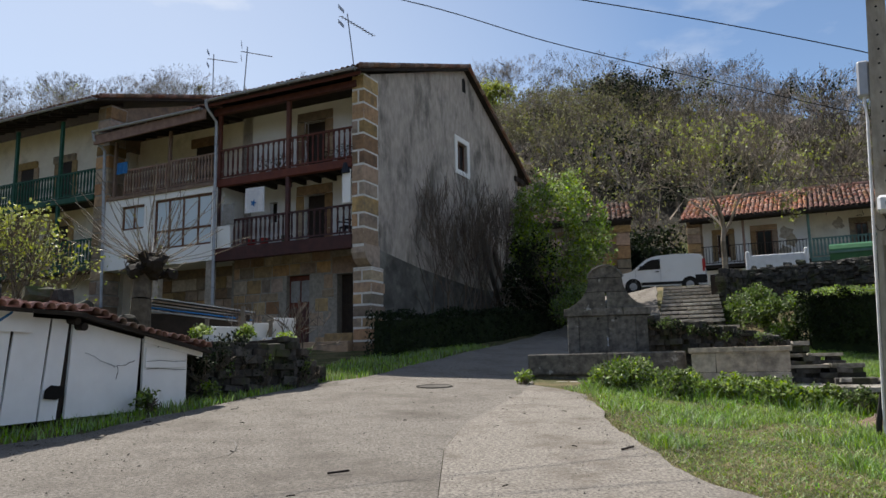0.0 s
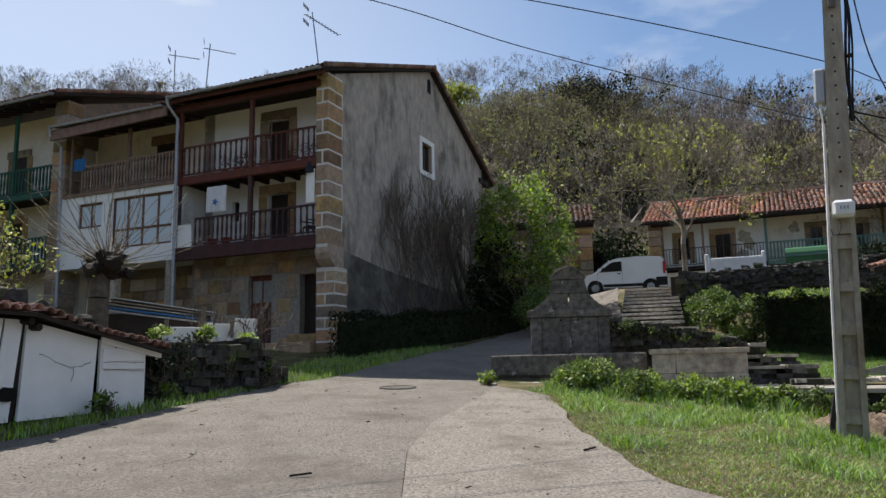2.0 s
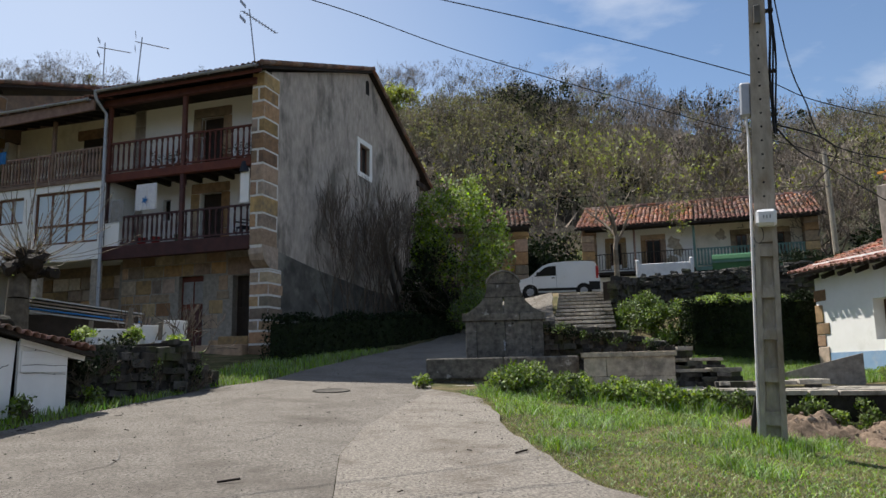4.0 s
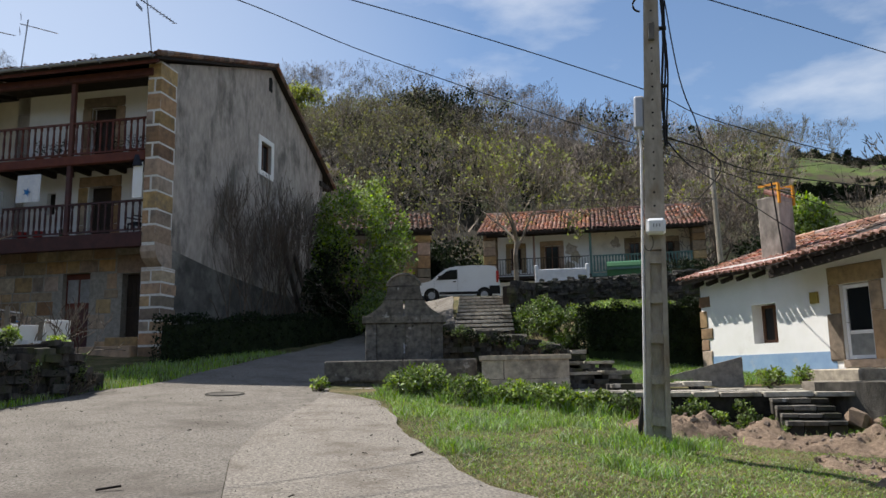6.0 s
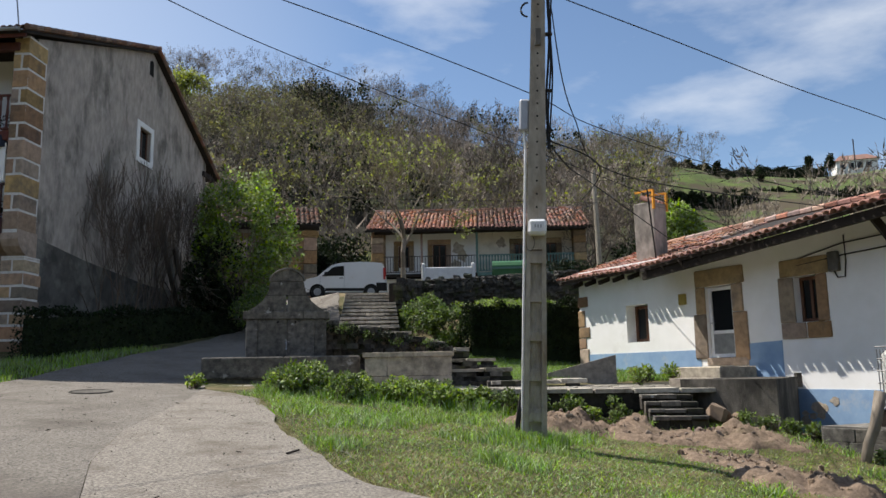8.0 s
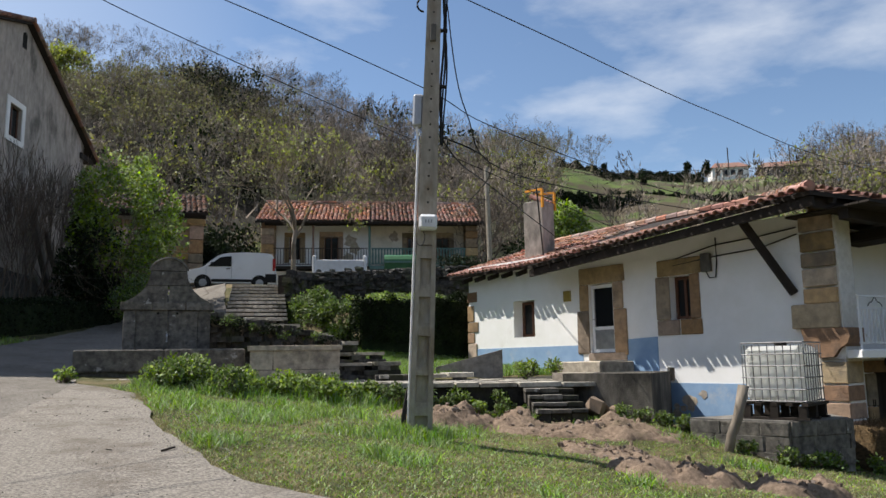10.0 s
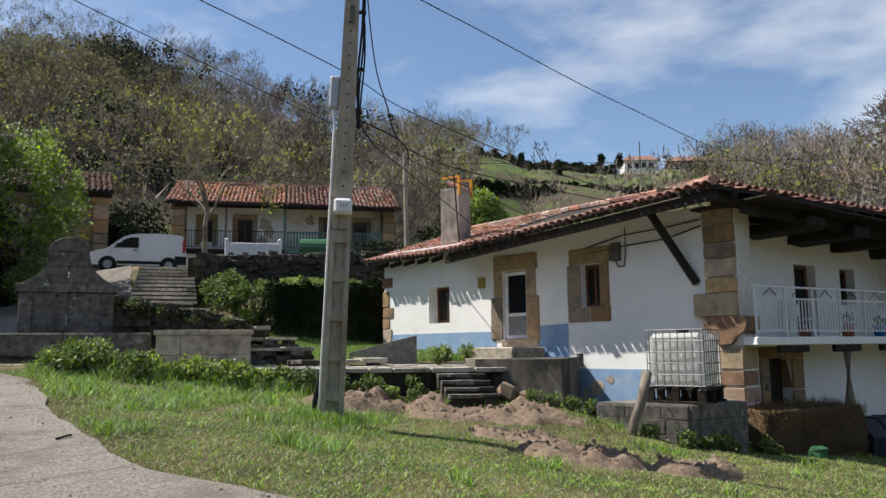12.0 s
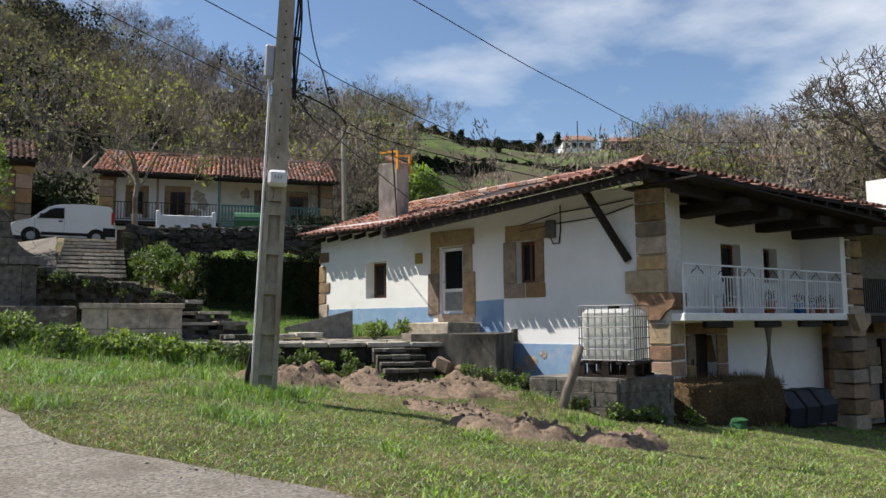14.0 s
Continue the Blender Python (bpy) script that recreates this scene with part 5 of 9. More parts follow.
    Geo().beam(MS @ Vector((-0.3, -0.2, 4.5)), MS @ Vector((8.2, -0.2, 4.07)), 0.22, 0.22).make("wall_plate", M_wood_dark, roof, "long blackened timber under the eave")
    for i in range(4):
        x = 1.3 + i * 1.75
        Geo().bevel(x, x + 0.62, -0.62, 1.4, 4.12 - i * 0.085, 4.4 - i * 0.085, 0.05, MS, 0.03).make("eave_bracket", M_wood_dark, roof, "heavy dark timber bracket")
    for i in range(14):
        a = tip.lerp(east, (i + 1) / 15)
        Geo().beam(a + Vector((0, 0, -0.14)), a + (MS.to_3x3() @ Vector((0, 2.2, 0.35))), 0.1, 0.12).make("rafter", M_wood_dark, roof)
    Geo().beam(P(0.31, -0.02, 3.0), P(1.02, -0.75, 4.68), 0.14, 0.16).make("brace", M_wood_dark, h, "black diagonal wooden brace")
    for zz, dx in ((4.05, 0.0), (4.2, 0.12)):
        Geo().tube([P(3.4, -0.03, zz - 0.1), P(2.2, -0.04, zz + dx), P(1.0, -0.05, zz + dx + 0.05), P(0.15, -0.03, zz + 0.25)], 0.016, 5).make("wall_cable", M_cable, h)
    # chimney
    ch = thing("chimney", "square rendered chimney with an orange metal bracket on top", "chimney", "", (15.66, 19.48, 4.9))
    CH = pose(15.66, 19.48, 0, 0, 0, 20)
    Geo().bevel(-0.36, 0.36, -0.36, 0.36, 4.6, 6.75, 0.03, CH, 0.01).make("shaft", M_stucco, ch)
    for k in range(4):
        Geo().tube([CH @ Vector((-0.3 + k * 0.2, -0.3, 6.75)), CH @ Vector((-0.3 + k * 0.2, 0.1, 6.95))], 0.08, 7).make("tile", M_tile, ch)
    for x in (-0.38, 0.38):
        Geo().beam(CH @ Vector((x, -0.38, 6.5)), CH @ Vector((x, -0.38, 7.1)), 0.07).make("bracket", M_orange, ch)
        Geo().beam(CH @ Vector((x, -0.38, 7.1)), CH @ Vector((x * 0.8, 0.3, 7.12)), 0.06).make("bracket", M_orange, ch)
    for k in range(5):
        Geo().tube([CH @ Vector((-0.38, -0.38, 6.6 + k * 0.1)), CH @ Vector((0.38, -0.38, 6.6 + k * 0.1))], 0.01, 4).make("wire", M_metal, ch)
    p = P(8.6, 0.6, 4.75)
    t = thing("aerial_mast", "thin dark mast standing on the tiles", "mast", "", p)
    Geo().tube([p, p + Vector((-0.2, 0.0, 2.3))], 0.025, 6).make("mast", M_iron, t)


white_house()


def neighbour_house():
    h = thing("stone_annex", "shaded stone neighbour house with iron balcony rail", "house", "", MS @ Vector((11, 3, -1.3)))
    stone_wall_pieces(h, MS, 7.85, 14.0, -1.4, 1.6, 1.0, 0.3, M_stone, (0.4, 0.6), (0.5, 1.1), [(9.2, 9.8, -0.2, 1.2), (11.2, 12.2, -1.4, 1.0)])
    stone_wall_pieces(h, MS, 7.85, 14.0, 1.7, 4.2, 1.3, 0.3, M_stone, (0.4, 0.6), (0.5, 1.1), [(9.5, 10.4, 1.7, 3.6)])
    Geo().box(7.85, 14, 1.2, 6.0, -1.6, 4.3, MS).make("wall_core", M_mortar, h)
    # window is a black box, its inner shade put into the colour
    Geo().box(9.25, 9.75, 1.05, 1.25, -0.2, 1.2, MS).make("window", M_black, h)
    Geo().box(11.2, 12.2, 1.05, 1.25, -1.4, 1.0, MS).make("door", M_darkdoor, h)
    Geo().box(9.5, 10.4, 1.2, 1.35, 1.7, 3.6, MS).make("balcony_door", M_darkdoor, h)
    Geo().box(7.8, 14, -0.1, 1.3, 1.5, 1.7, MS).make("balcony_floor", M_wood_dark, h)
    railing(h, MS, 7.9, 14, -0.02, 1.72, 2.75, 50, M_iron, 0.03, False, True, 0.05, "rail_bar")
    q = [MS @ Vector(p) for p in ((7.9, -0.9, 4.35), (14.5, -0.9, 4.2), (14.5, 5.0, 5.6), (7.9, 5.0, 5.7))]
    roof = Geo().hexa([p + Vector((0, 0, -0.12)) for p in q], q).make("roof", M_wood_dark, h)
    roof_tiles(roof, q[0], q[1] - q[0], q[3] - q[0], 6.5, 5.6, M_tile_old)
    Geo().box(12.8, 13.6, 1.2, 2.0, 4.2, 6.3, MS).make("chimney", M_white, h, "pale rendered chimney")
    # low iron gate before it
    g = thing("iron_gate", "low black wrought iron gate with scrolls", "gate", "", MS @ Vector((8.6, -0.4, -1.2)))
    Geo().box(8.0, 8.05, -0.45, -0.4, -1.3, 0.15, MS).box(9.3, 9.35, -0.45, -0.4, -1.3, 0.15, MS).box(10.6, 10.65, -0.45, -0.4, -1.3, 0.15, MS).make("upright", M_iron, g)
    Geo().box(8.0, 10.65, -0.44, -0.41, 0.1, 0.15, MS).box(8.0, 10.65, -0.44, -0.41, -1.15, -1.1, MS).make("crossbar", M_iron, g)
    for i in range(14):
        x = 8.15 + i * 0.18
        pts = [MS @ Vector((x + 0.07 * math.cos(a) * (1 - a / 14), -0.425, -0.5 + 0.5 * math.sin(i) * 0.6 + 0.1 * math.sin(a))) for a in np.linspace(0, 9, 14)]
        Geo().tube(pts, 0.01, 4).make("scroll", M_iron, g)
        Geo().box(x - 0.008, x + 0.008, -0.435, -0.42, -1.1, 0.1, MS).make("bar", M_iron, g)


neighbour_house()


# ---- the yard before the white house ----
def ibc():
    m = pose(13.48, 9.46, 0, 0, 0, 16.7)
    t = thing("water_tank", "white plastic container tank in a wire cage on a dark pallet", "tank", "", (13.48, 9.46, 0.48))
    Geo().bevel(-0.5, 0.5, -0.53, 0.53, 0.8, 1.84, 0.09, m, 0.012).make("bottle", M_tank, t, "milky white plastic bottle with grime at the foot")
    Geo().tube([m @ Vector((0, 0, 1.8)), m @ Vector((0, 0, 1.9))], 0.12, 12).make("cap", M_black, t)
    w = 0.011
    for z in np.linspace(0.82, 1.9, 6):
        pts = [(-0.54, -0.57), (0.54, -0.57), (0.54, 0.57), (-0.54, 0.57), (-0.54, -0.57)]
        g = Geo()
        for a, b in zip(pts, pts[1:]):
            g.tube([m @ Vector((*a, z)), m @ Vector((*b, z))], w, 5)
        g.make("cage_hoop", M_cage, t)
    for i in range(8):
        x = -0.5 + i / 7
        for y in (-0.565, 0.565):
            Geo().tube([m @ Vector((x, y, 0.8)), m @ Vector((x, y, 1.86))], w * 0.9, 5).make("cage_bar", M_cage, t)
        y = -0.5 + i / 7
        for xx in (-0.535, 0.535):
            Geo().tube([m @ Vector((xx, y, 0.8)), m @ Vector((xx, y, 1.86))], w * 0.9, 5).make("cage_bar", M_cage, t)
    p = thing("pallet", "dark wooden pallet on the stone platform", "pallet", "", (13.48, 9.46, 0.48))
    for y in (-0.55, -0.28, 0, 0.28, 0.55):
        Geo().box(-0.62, 0.62, y - 0.06, y + 0.06, 0.74, 0.79, m, 0.004).make("deck_board", M_wood_dark, p)
    for x in (-0.55, 0, 0.55):
        Geo().box(x - 0.06, x + 0.06, -0.62, 0.62, 0.49, 0.53, m, 0.004).make("skid", M_wood_dark, p)
        for y in (-0.5, 0, 0.5):
            Geo().box(x - 0.06, x + 0.06, y - 0.07, y + 0.07, 0.53, 0.74, m).make("spacer", M_wood_dark, p)
    pts = [Vector((11.9, 9.62, -0.3)), Vector((12.05, 9.58, 0.25)), Vector((12.15, 9.5, 0.55)), Vector((12.3, 9.45, 1.12))]
    tagged(Geo().tube(pts, 0.085, 8, 0.1).make("leaning_log", M_wood_post, smooth=True), "weathered grey log leaning on the stone platform", "log")


def rubble(parent, o, ax, length, z0, z1, depth, material, seed, size=(0.16, 0.42), slope=0.0, count=0):
    """Uneven stones in rough courses: o a corner, ax along the face, thickness behind it. The first ones are parts of their own."""
    rng = random.Random(seed)
    o, ax = Vector(o), Vector(ax).normalized()
    n = Vector((-ax.y, ax.x, 0))
    m = Matrix(((ax.x, n.x, 0, o.x), (ax.y, n.y, 0, o.y), (0, 0, 1, 0), (0, 0, 0, 1)))
    rest, made = Geo(), 0
    z = z0
    while z < z1:
        h = rng.uniform(size[0], size[0] * 1.7)
        x = rng.uniform(-0.2, 0)
        while x < length:
            w = rng.uniform(*size) * 1.3
            top = z1 + slope * x + rng.uniform(-0.06, 0.05)
            if z + h * 0.5 < top:
                y0 = rng.uniform(-0.13, 0.06)
                if made < count:
                    c = Matrix.Translation((x + w / 2, (y0 + depth * 0.5) / 2, z + h / 2)) @ Euler((rng.uniform(-0.1, 0.1), rng.uniform(-0.12, 0.12), rng.uniform(-0.1, 0.1))).to_matrix().to_4x4() @ Matrix.Diagonal((w * 1.0, depth * 0.5 - y0, h * 0.98, 1))
                    piece("stone", unit_block(material, rng.randrange(4), 0.2), m @ c, parent)
                    made += 1
                else:
                    r = Euler((rng.uniform(-0.08, 0.08), rng.uniform(-0.1, 0.1), rng.uniform(-0.08, 0.08))).to_matrix().to_4x4()
                    rest.bevel(-w / 2, w / 2, -depth / 4, depth / 4, -h / 2, h / 2, 0.05, m @ Matrix.Translation((x + w / 2, depth / 4 + y0, z + h / 2)) @ r, 0.03)
            x += w * 0.97
        z += h * 0.93
    if rest.v:
        tagged(rest.make("stones", material, parent), kind="stuff")
    # near-black core paints the shade in the gaps between stones
    Geo().hexa([m @ Vector(p) for p in ((0, 0.1, z0 - 0.4), (length, 0.1, z0 - 0.4), (length, depth, z0 - 0.4), (0, depth, z0 - 0.4))],
               [m @ Vector(p) for p in ((0, 0.1, z1 - 0.08), (length, 0.1, z1 - 0.08 + slope * length), (length, depth, z1 - 0.08 + slope * length), (0, depth, z1 - 0.08))]).make("core", M_wood_dark, parent, "dark core that gives the shaded gaps between the stones")


def yard():
    t = thing("stone_platform", "low cemented stone platform under the tank", "platform", "", (13.3, 9.8, -0.3))
    c = [(12.25, 10.7), (12.84, 8.95), (14.35, 8.7), (15.3, 9.9), (15.0, 10.6)]
    z0, z1 = -1.0, 0.48
    Geo().add([(x, y, z0) for x, y in c] + [(x, y, z1) for x, y in c], [tuple(range(5))[::-1], tuple(range(5, 10))] + [(i, (i + 1) % 5, 5 + (i + 1) % 5, 5 + i) for i in range(5)]).make("body", M_cement, t)
    rng = random.Random(5)
    for k, (a, b) in enumerate((((12.25, 10.7), (12.84, 8.95)), ((12.84, 8.95), (14.35, 8.7)))):
        a, b = Vector((*a, 0)), Vector((*b, 0))
        d = (b - a).normalized()
        n = Vector((d.y, -d.x, 0))
        z = -0.35
        while z < 0.4:
            hh, x = rng.uniform(0.2, 0.3), 0.02
            while x < (b - a).length - 0.1:
                w = min(rng.uniform(0.45, 0.95), (b - a).length - x)
                m = Matrix(((d.x, -n.x, 0, a.x), (d.y, -n.y, 0, a.y), (0, 0, 1, 0), (0, 0, 0, 1)))
                block("stone", t, m, x + 0.002, x + w - 0.002, -0.03 - rng.uniform(0, 0.02), 0.2, z, min(z + hh, 0.47) - 0.003, M_foun)
                x += w
            z += hh
    # cement block with the doorstep beside the steps
    b = thing("cement_block", "stained cement retaining block before the white house", "block", "", (13, 13, 0.3))
    c = [(11.75, 13.9), (12.5, 11.9), (15.09, 13.75), (15.0, 14.7)]
    Geo().hexa([(x, y, -0.2) for x, y in c], [(x, y, 1.33) for x, y in c]).make("body", M_cement_dark, b)
    c = [(11.7, 14.2), (12.05, 13.2), (12.6, 13.4), (12.3, 14.5)]
    Geo().hexa([(x, y, 0.7) for x, y in c], [(x, y, 1.35) for x, y in c]).make("step_block", M_trough, b)
    tagged(Geo().bevel(4.75, 6.5, -1.35, -0.05, 1.1, 1.6, 0.03, MW, 0.01).make("doorstep", M_trough), "worn stone doorstep before the glazed door", "doorstep")
    # paved terrace
    te = thing("terrace", "paved stone terrace with a mossy front edge", "terrace", "", (9, 15.5, 0.8))
    edge = [(5.2, 17.2), (5.5, 16.45), (7.0, 15.7), (8.64, 14.95), (10.3, 14.05), (11.6, 13.45), (15.2, 14.5), (14.3, 21.3), (11.6, 17.4), (9.0, 18.3), (6.2, 18.6)]
    n = len(edge)
    zt = lambda x, y: 1.16 + 0.05 * (y - 15.5) * 0.5
    Geo().add([(x, y, 0.2) for x, y in edge] + [(x, y, zt(x, y)) for x, y in edge], [tuple(range(n))[::-1], tuple(range(n, 2 * n))] + [(i, (i + 1) % n, n + (i + 1) % n, n + i) for i in range(n)]).make("base", M_drystone, te)
    rng = random.Random(11)
    ax = Vector((6.1, -3.0, 0)).normalized()
    nn = Vector((-ax.y, ax.x, 0))
    o = Vector((5.5, 16.4, 0))
    for r in range(4):
        x = -0.2
        while x < 6.8:
            w = rng.uniform(0.5, 1.0)
            p = o + ax * x + nn * (r * 0.55)
            m = Matrix(((ax.x, nn.x, 0, p.x), (ax.y, nn.y, 0, p.y), (0, 0, 1, zt(p.x, p.y)), (0, 0, 0, 1)))
            block("paving_stone", te, m, 0, w - 0.03, -0.05 if r == 0 else 0, 0.52, -0.06, 0.03 + rng.uniform(0, 0.012), M_step)
            x += w
    # three steps down to the grass
    st = thing("terrace_steps", "short flight of dark mossy stone steps", "steps", "", (11, 13.4, 0.5))
    ax = Vector((1.34, -0.82, 0)).normalized()
    nn = Vector((-ax.y, ax.x, 0))
    for k, z in enumerate((1.03, 0.9, 0.77, 0.64)):
        o = Vector((10.5, 13.72, 0)) + ax * (0.05 * k) - nn * (0.26 * k)
        m = Matrix(((ax.x, nn.x, 0, o.x), (ax.y, nn.y, 0, o.y), (0, 0, 1, 0), (0, 0, 0, 1)))
        x = 0
        for w in (0.3, 0.42, 0.33):
            block("step", st, m, x, x + w - 0.006, -0.3, 0.3, z - 0.075 + rng.uniform(-0.012, 0.012), z + rng.uniform(-0.012, 0.012), M_drystone if x > 0.5 else M_foun)
            block("riser", st, m, x, x + w - 0.006, -0.23, 0.3, z - 0.3, z - 0.08, M_drystone)
            x += w
    for p, s in (((11.62, 12.62, 0.62), 0.42), ((11.85, 12.3, 0.5), 0.3)):
        tagged(Geo().bevel(-s / 2, s / 2, -s / 2, s / 2, -s / 2.6, s / 2.6, s * 0.34, pose(*p, 20, 10, 35), 0.05).make("boulder", M_stone_j), "rough sandstone boulder beside the steps", "boulder", "boulders by the steps")
    # wide slabs that climb towards the stairs
    sl = thing("slab_steps", "wide uneven slab steps of stone beside the trough", "steps", "", (9, 17.5, 1.2))
    for xr, yr, z, wide, deep, yaw in ((10.44, 15.56, 1.36, 2.3, 1.1, -20), (9.13, 16.81, 1.66, 1.6, 1.2, -17), (9.19, 17.8, 1.92, 1.9, 1.6, -15), (9.12, 19.28, 2.22, 2.0, 2.0, -13),
                                       (8.99, 21.08, 2.53, 2.1, 2.3, -12), (8.96, 23.25, 2.88, 2.2, 2.2, -12), (9.05, 25.0, 3.18, 1.9, 1.6, -14)):
        m = pose(xr, yr, 0, 0, 0, yaw)
        x = -wide
        while x < -0.02:
            w = min(rng.uniform(0.45, 0.95), -x)
            if -x - w < 0.25:
                w = -x
            block("slab", sl, m, x + 0.008, x + w - 0.008, rng.uniform(-0.06, 0.02), deep, z - 0.085 + rng.uniform(-0.015, 0.015), z + rng.uniform(-0.02, 0.02), M_step)
            x += w
        rubble(sl, m @ Vector((-wide, 0.07, 0)), m.to_3x3() @ Vector((1, 0, 0)), wide - 0.1, z - 0.42, z - 0.1, 0.4, M_drystone, int(xr * 10 + yr), (0.1, 0.26), 0, 300)
    m = pose(11.6, 17.6, 0, 0, 0, -30)
    tagged(Geo().hexa([m @ Vector(p) for p in ((-0.9, -0.15, 1.2), (0.9, -0.15, 1.2), (0.9, 0.15, 1.2), (-0.9, 0.15, 1.2))], [m @ Vector(p) for p in ((-0.9, -0.15, 1.5), (0.9, -0.15, 1.95), (0.9, 0.15, 1.95), (-0.9, 0.15, 1.5))]).make("ramp_kerb", M_trough), "sloping stone kerb at the terrace edge", "kerb")
    # stairs up to the lane
    sr = thing("stairs", "straight flight of worn stone stairs up to the lane", "stairs", "", (9, 28, 3))
    a, b = Vector((8.25, 25.6, 3.05)), Vector((10.2, 31.6, 4.93))
    n = 10
    d = Vector((b.x - a.x, b.y - a.y, 0)).normalized()
    s = Vector((d.y, -d.x, 0))
    for k in range(n):
        p = a.lerp(b, (k + 0.5) / n)
        m = Matrix(((s.x, d.x, 0, p.x), (s.y, d.y, 0, p.y), (0, 0, 1, p.z), (0, 0, 0, 1)))
        x = -1.05
        while x < 1.04:
            w = min(rng.uniform(0.6, 1.1), 1.05 - x)
            if 1.05 - x - w < 0.3:
                w = 1.05 - x
            block("step", sr, m, x + 0.006, x + w - 0.006, -0.36, 0.34, -0.01 + rng.uniform(-0.01, 0.01), 0.085, M_step)
            # lower risers take the darkest stone to paint the shadow below each nosing
            block("riser", sr, m, x + 0.006, x + w - 0.006, -0.26, 0.3, -0.32, -0.02, M_drystone if k < 6 else M_step)
            x += w
    # retaining wall between fountain and stairs
    rw = thing("retaining_wall", "dark mossy rubble retaining wall behind the fountain", "wall", "", (6.8, 19.6, 1.9))
    rubble(rw, (5.3, 21.1, 0), (2.6, -2.65, 0), 3.8, 1.6, 3.05, 0.5, M_drystone, 21, (0.1, 0.27), -0.2, 300)
    w2 = thing("drystone_wall", "long drystone wall of grey mossy stones", "wall", "", (13.5, 28, 4.5))
    rubble(w2, (10.7, 29.0, 0), (1.35, 1.1, 0), 1.6, 4.0, 5.25, 0.6, M_drystone, 22, (0.12, 0.3), 0.15, 300)
    rubble(w2, (11.9, 30.2, 0), (4.7, -5.1, 0), 7.0, 4.1, 5.5, 0.6, M_drystone, 23, (0.09, 0.26), -0.02, 300)


ibc()
yard()


def hay():
    m = MS @ pose(1.4, 0.15, -1.0)
    t = thing("hay_bale", "large dark rectangular bale of old hay", "hay bale", "", m.translation)
    bm = bmesh.new()
    bmesh.ops.create_cube(bm, size=1)
    bmesh.ops.subdivide_edges(bm, edges=list(bm.edges), cuts=9, use_grid_fill=True)
    for v in bm.verts:
        c = v.co.copy()
        r = Vector((c.x, c.y, c.z))
        v.co = Vector((r.x * 3.5, r.y * 1.15, (r.z + 0.5) * 1.22))
        k = noise.noise(v.co * 2.2) * 0.12 + noise.noise(v.co * 7) * 0.05
        v.co += Vector((c.x, c.y, c.z * 0.7)) * k * 1.6
        f = 1 - 0.10 * (abs(c.x) * 2) ** 6 * (abs(c.z) * 2) ** 2
        v.co.x *= f
    vs, fs = [m @ v.co for v in bm.verts], [tuple(w.index for w in f.verts) for f in bm.faces]
    bm.free()
    obj("bale", vs, fs, M_hay, t, smooth=True)
    rng = np.random.default_rng(4)
    n = 6000
    P = np.stack([rng.uniform(-1.75, 1.75, n), rng.choice([-0.58, -0.58, 0.55], n) + rng.normal(0, 0.03, n), rng.uniform(0, 1.22, n)], -1)
    top = rng.random(n) < 0.3
    P[top, 1], P[top, 2] = rng.uniform(-0.55, 0.55, top.sum()), 1.2
    d = rng.normal(size=(n, 3)) * [0.5, 0.3, 1]
    d /= np.linalg.norm(d, axis=1)[:, None]
    Q = P + d * rng.uniform(0.08, 0.3, (n, 1))
    W = np.array(m)
    f = lambda A: A @ W[:3, :3].T + W[:3, 3]
    side = np.cross(d, [0.2, 1, 0.1]) * 0.009
    V = np.stack([f(P - side), f(P + side), f(Q)], 1).reshape(-1, 3)
    tagged(soup("straw", V, np.arange(3 * n).reshape(n, 3), M_hay, t), kind="stuff")
    m = MS @ pose(4.75, 0.2, -1.0)
    b = thing("covered_box", "dark navy covered box with two straps", "box", "", m.translation)
    prof = [(-0.45, 0), (-0.5, 0.45), (-0.2, 0.82), (0.3, 0.82), (0.45, 0.4), (0.45, 0)]
    mm = m @ Matrix.Rotation(radians(90), 4, "Z")
    Geo().plate(prof, mm @ Matrix.Translation((0, -1.1, 0)), 2.2).make("cover", M_navy, b)
    for x in (-0.35, 0.35):
        Geo().plate([(p[0] * 1.02, p[1] * 1.02 + 0.005) for p in prof], mm @ Matrix.Translation((0, x, 0)), 0.1).make("strap", M_black, b)
    for k, (x, r, mt) in enumerate(((2.3, 0.12, M_terracotta), (4.0, 0.17, M_terracotta), (5.35, 0.15, M_blueplastic), (5.75, 0.12, M_terracotta), (6.35, 0.13, M_terracotta), (6.9, 0.12, M_terracotta))):
        pot_plant(MS @ Vector((x, 0.35, 1.76)), r, 0.25, 0.12, M_leaf_dark, "pots on the white balcony", mt)
    c = MS @ pose(2.75, 0.7, 1.76)
    t = thing("plastic_chair", "white plastic chair on the balcony", "chair", "", c.translation)
    Geo().box(-0.22, 0.22, -0.22, 0.22, 0.4, 0.44, c).make("seat", M_whitepaint, t)
    Geo().box(-0.22, 0.22, 0.2, 0.24, 0.44, 0.8, c).make("backrest", M_whitepaint, t)
    for x in (-0.2, 0.2):
        for y in (-0.2, 0.2):
            Geo().box(x - 0.02, x + 0.02, y - 0.02, y + 0.02, 0, 0.4, c).make("leg", M_whitepaint, t)
    q = MS @ Vector((0.6, -0.9, -0.75))
    tagged(Geo().bevel(-0.24, 0.24, -0.15, 0.15, 0, 0.2, 0.07, pose(q.x, q.y, ground_z(q.x, q.y), 0, 0, 20), 0.05).make("plastic_sack", M_bin), "crumpled dull green plastic sack on the grass", "sack")


hay()


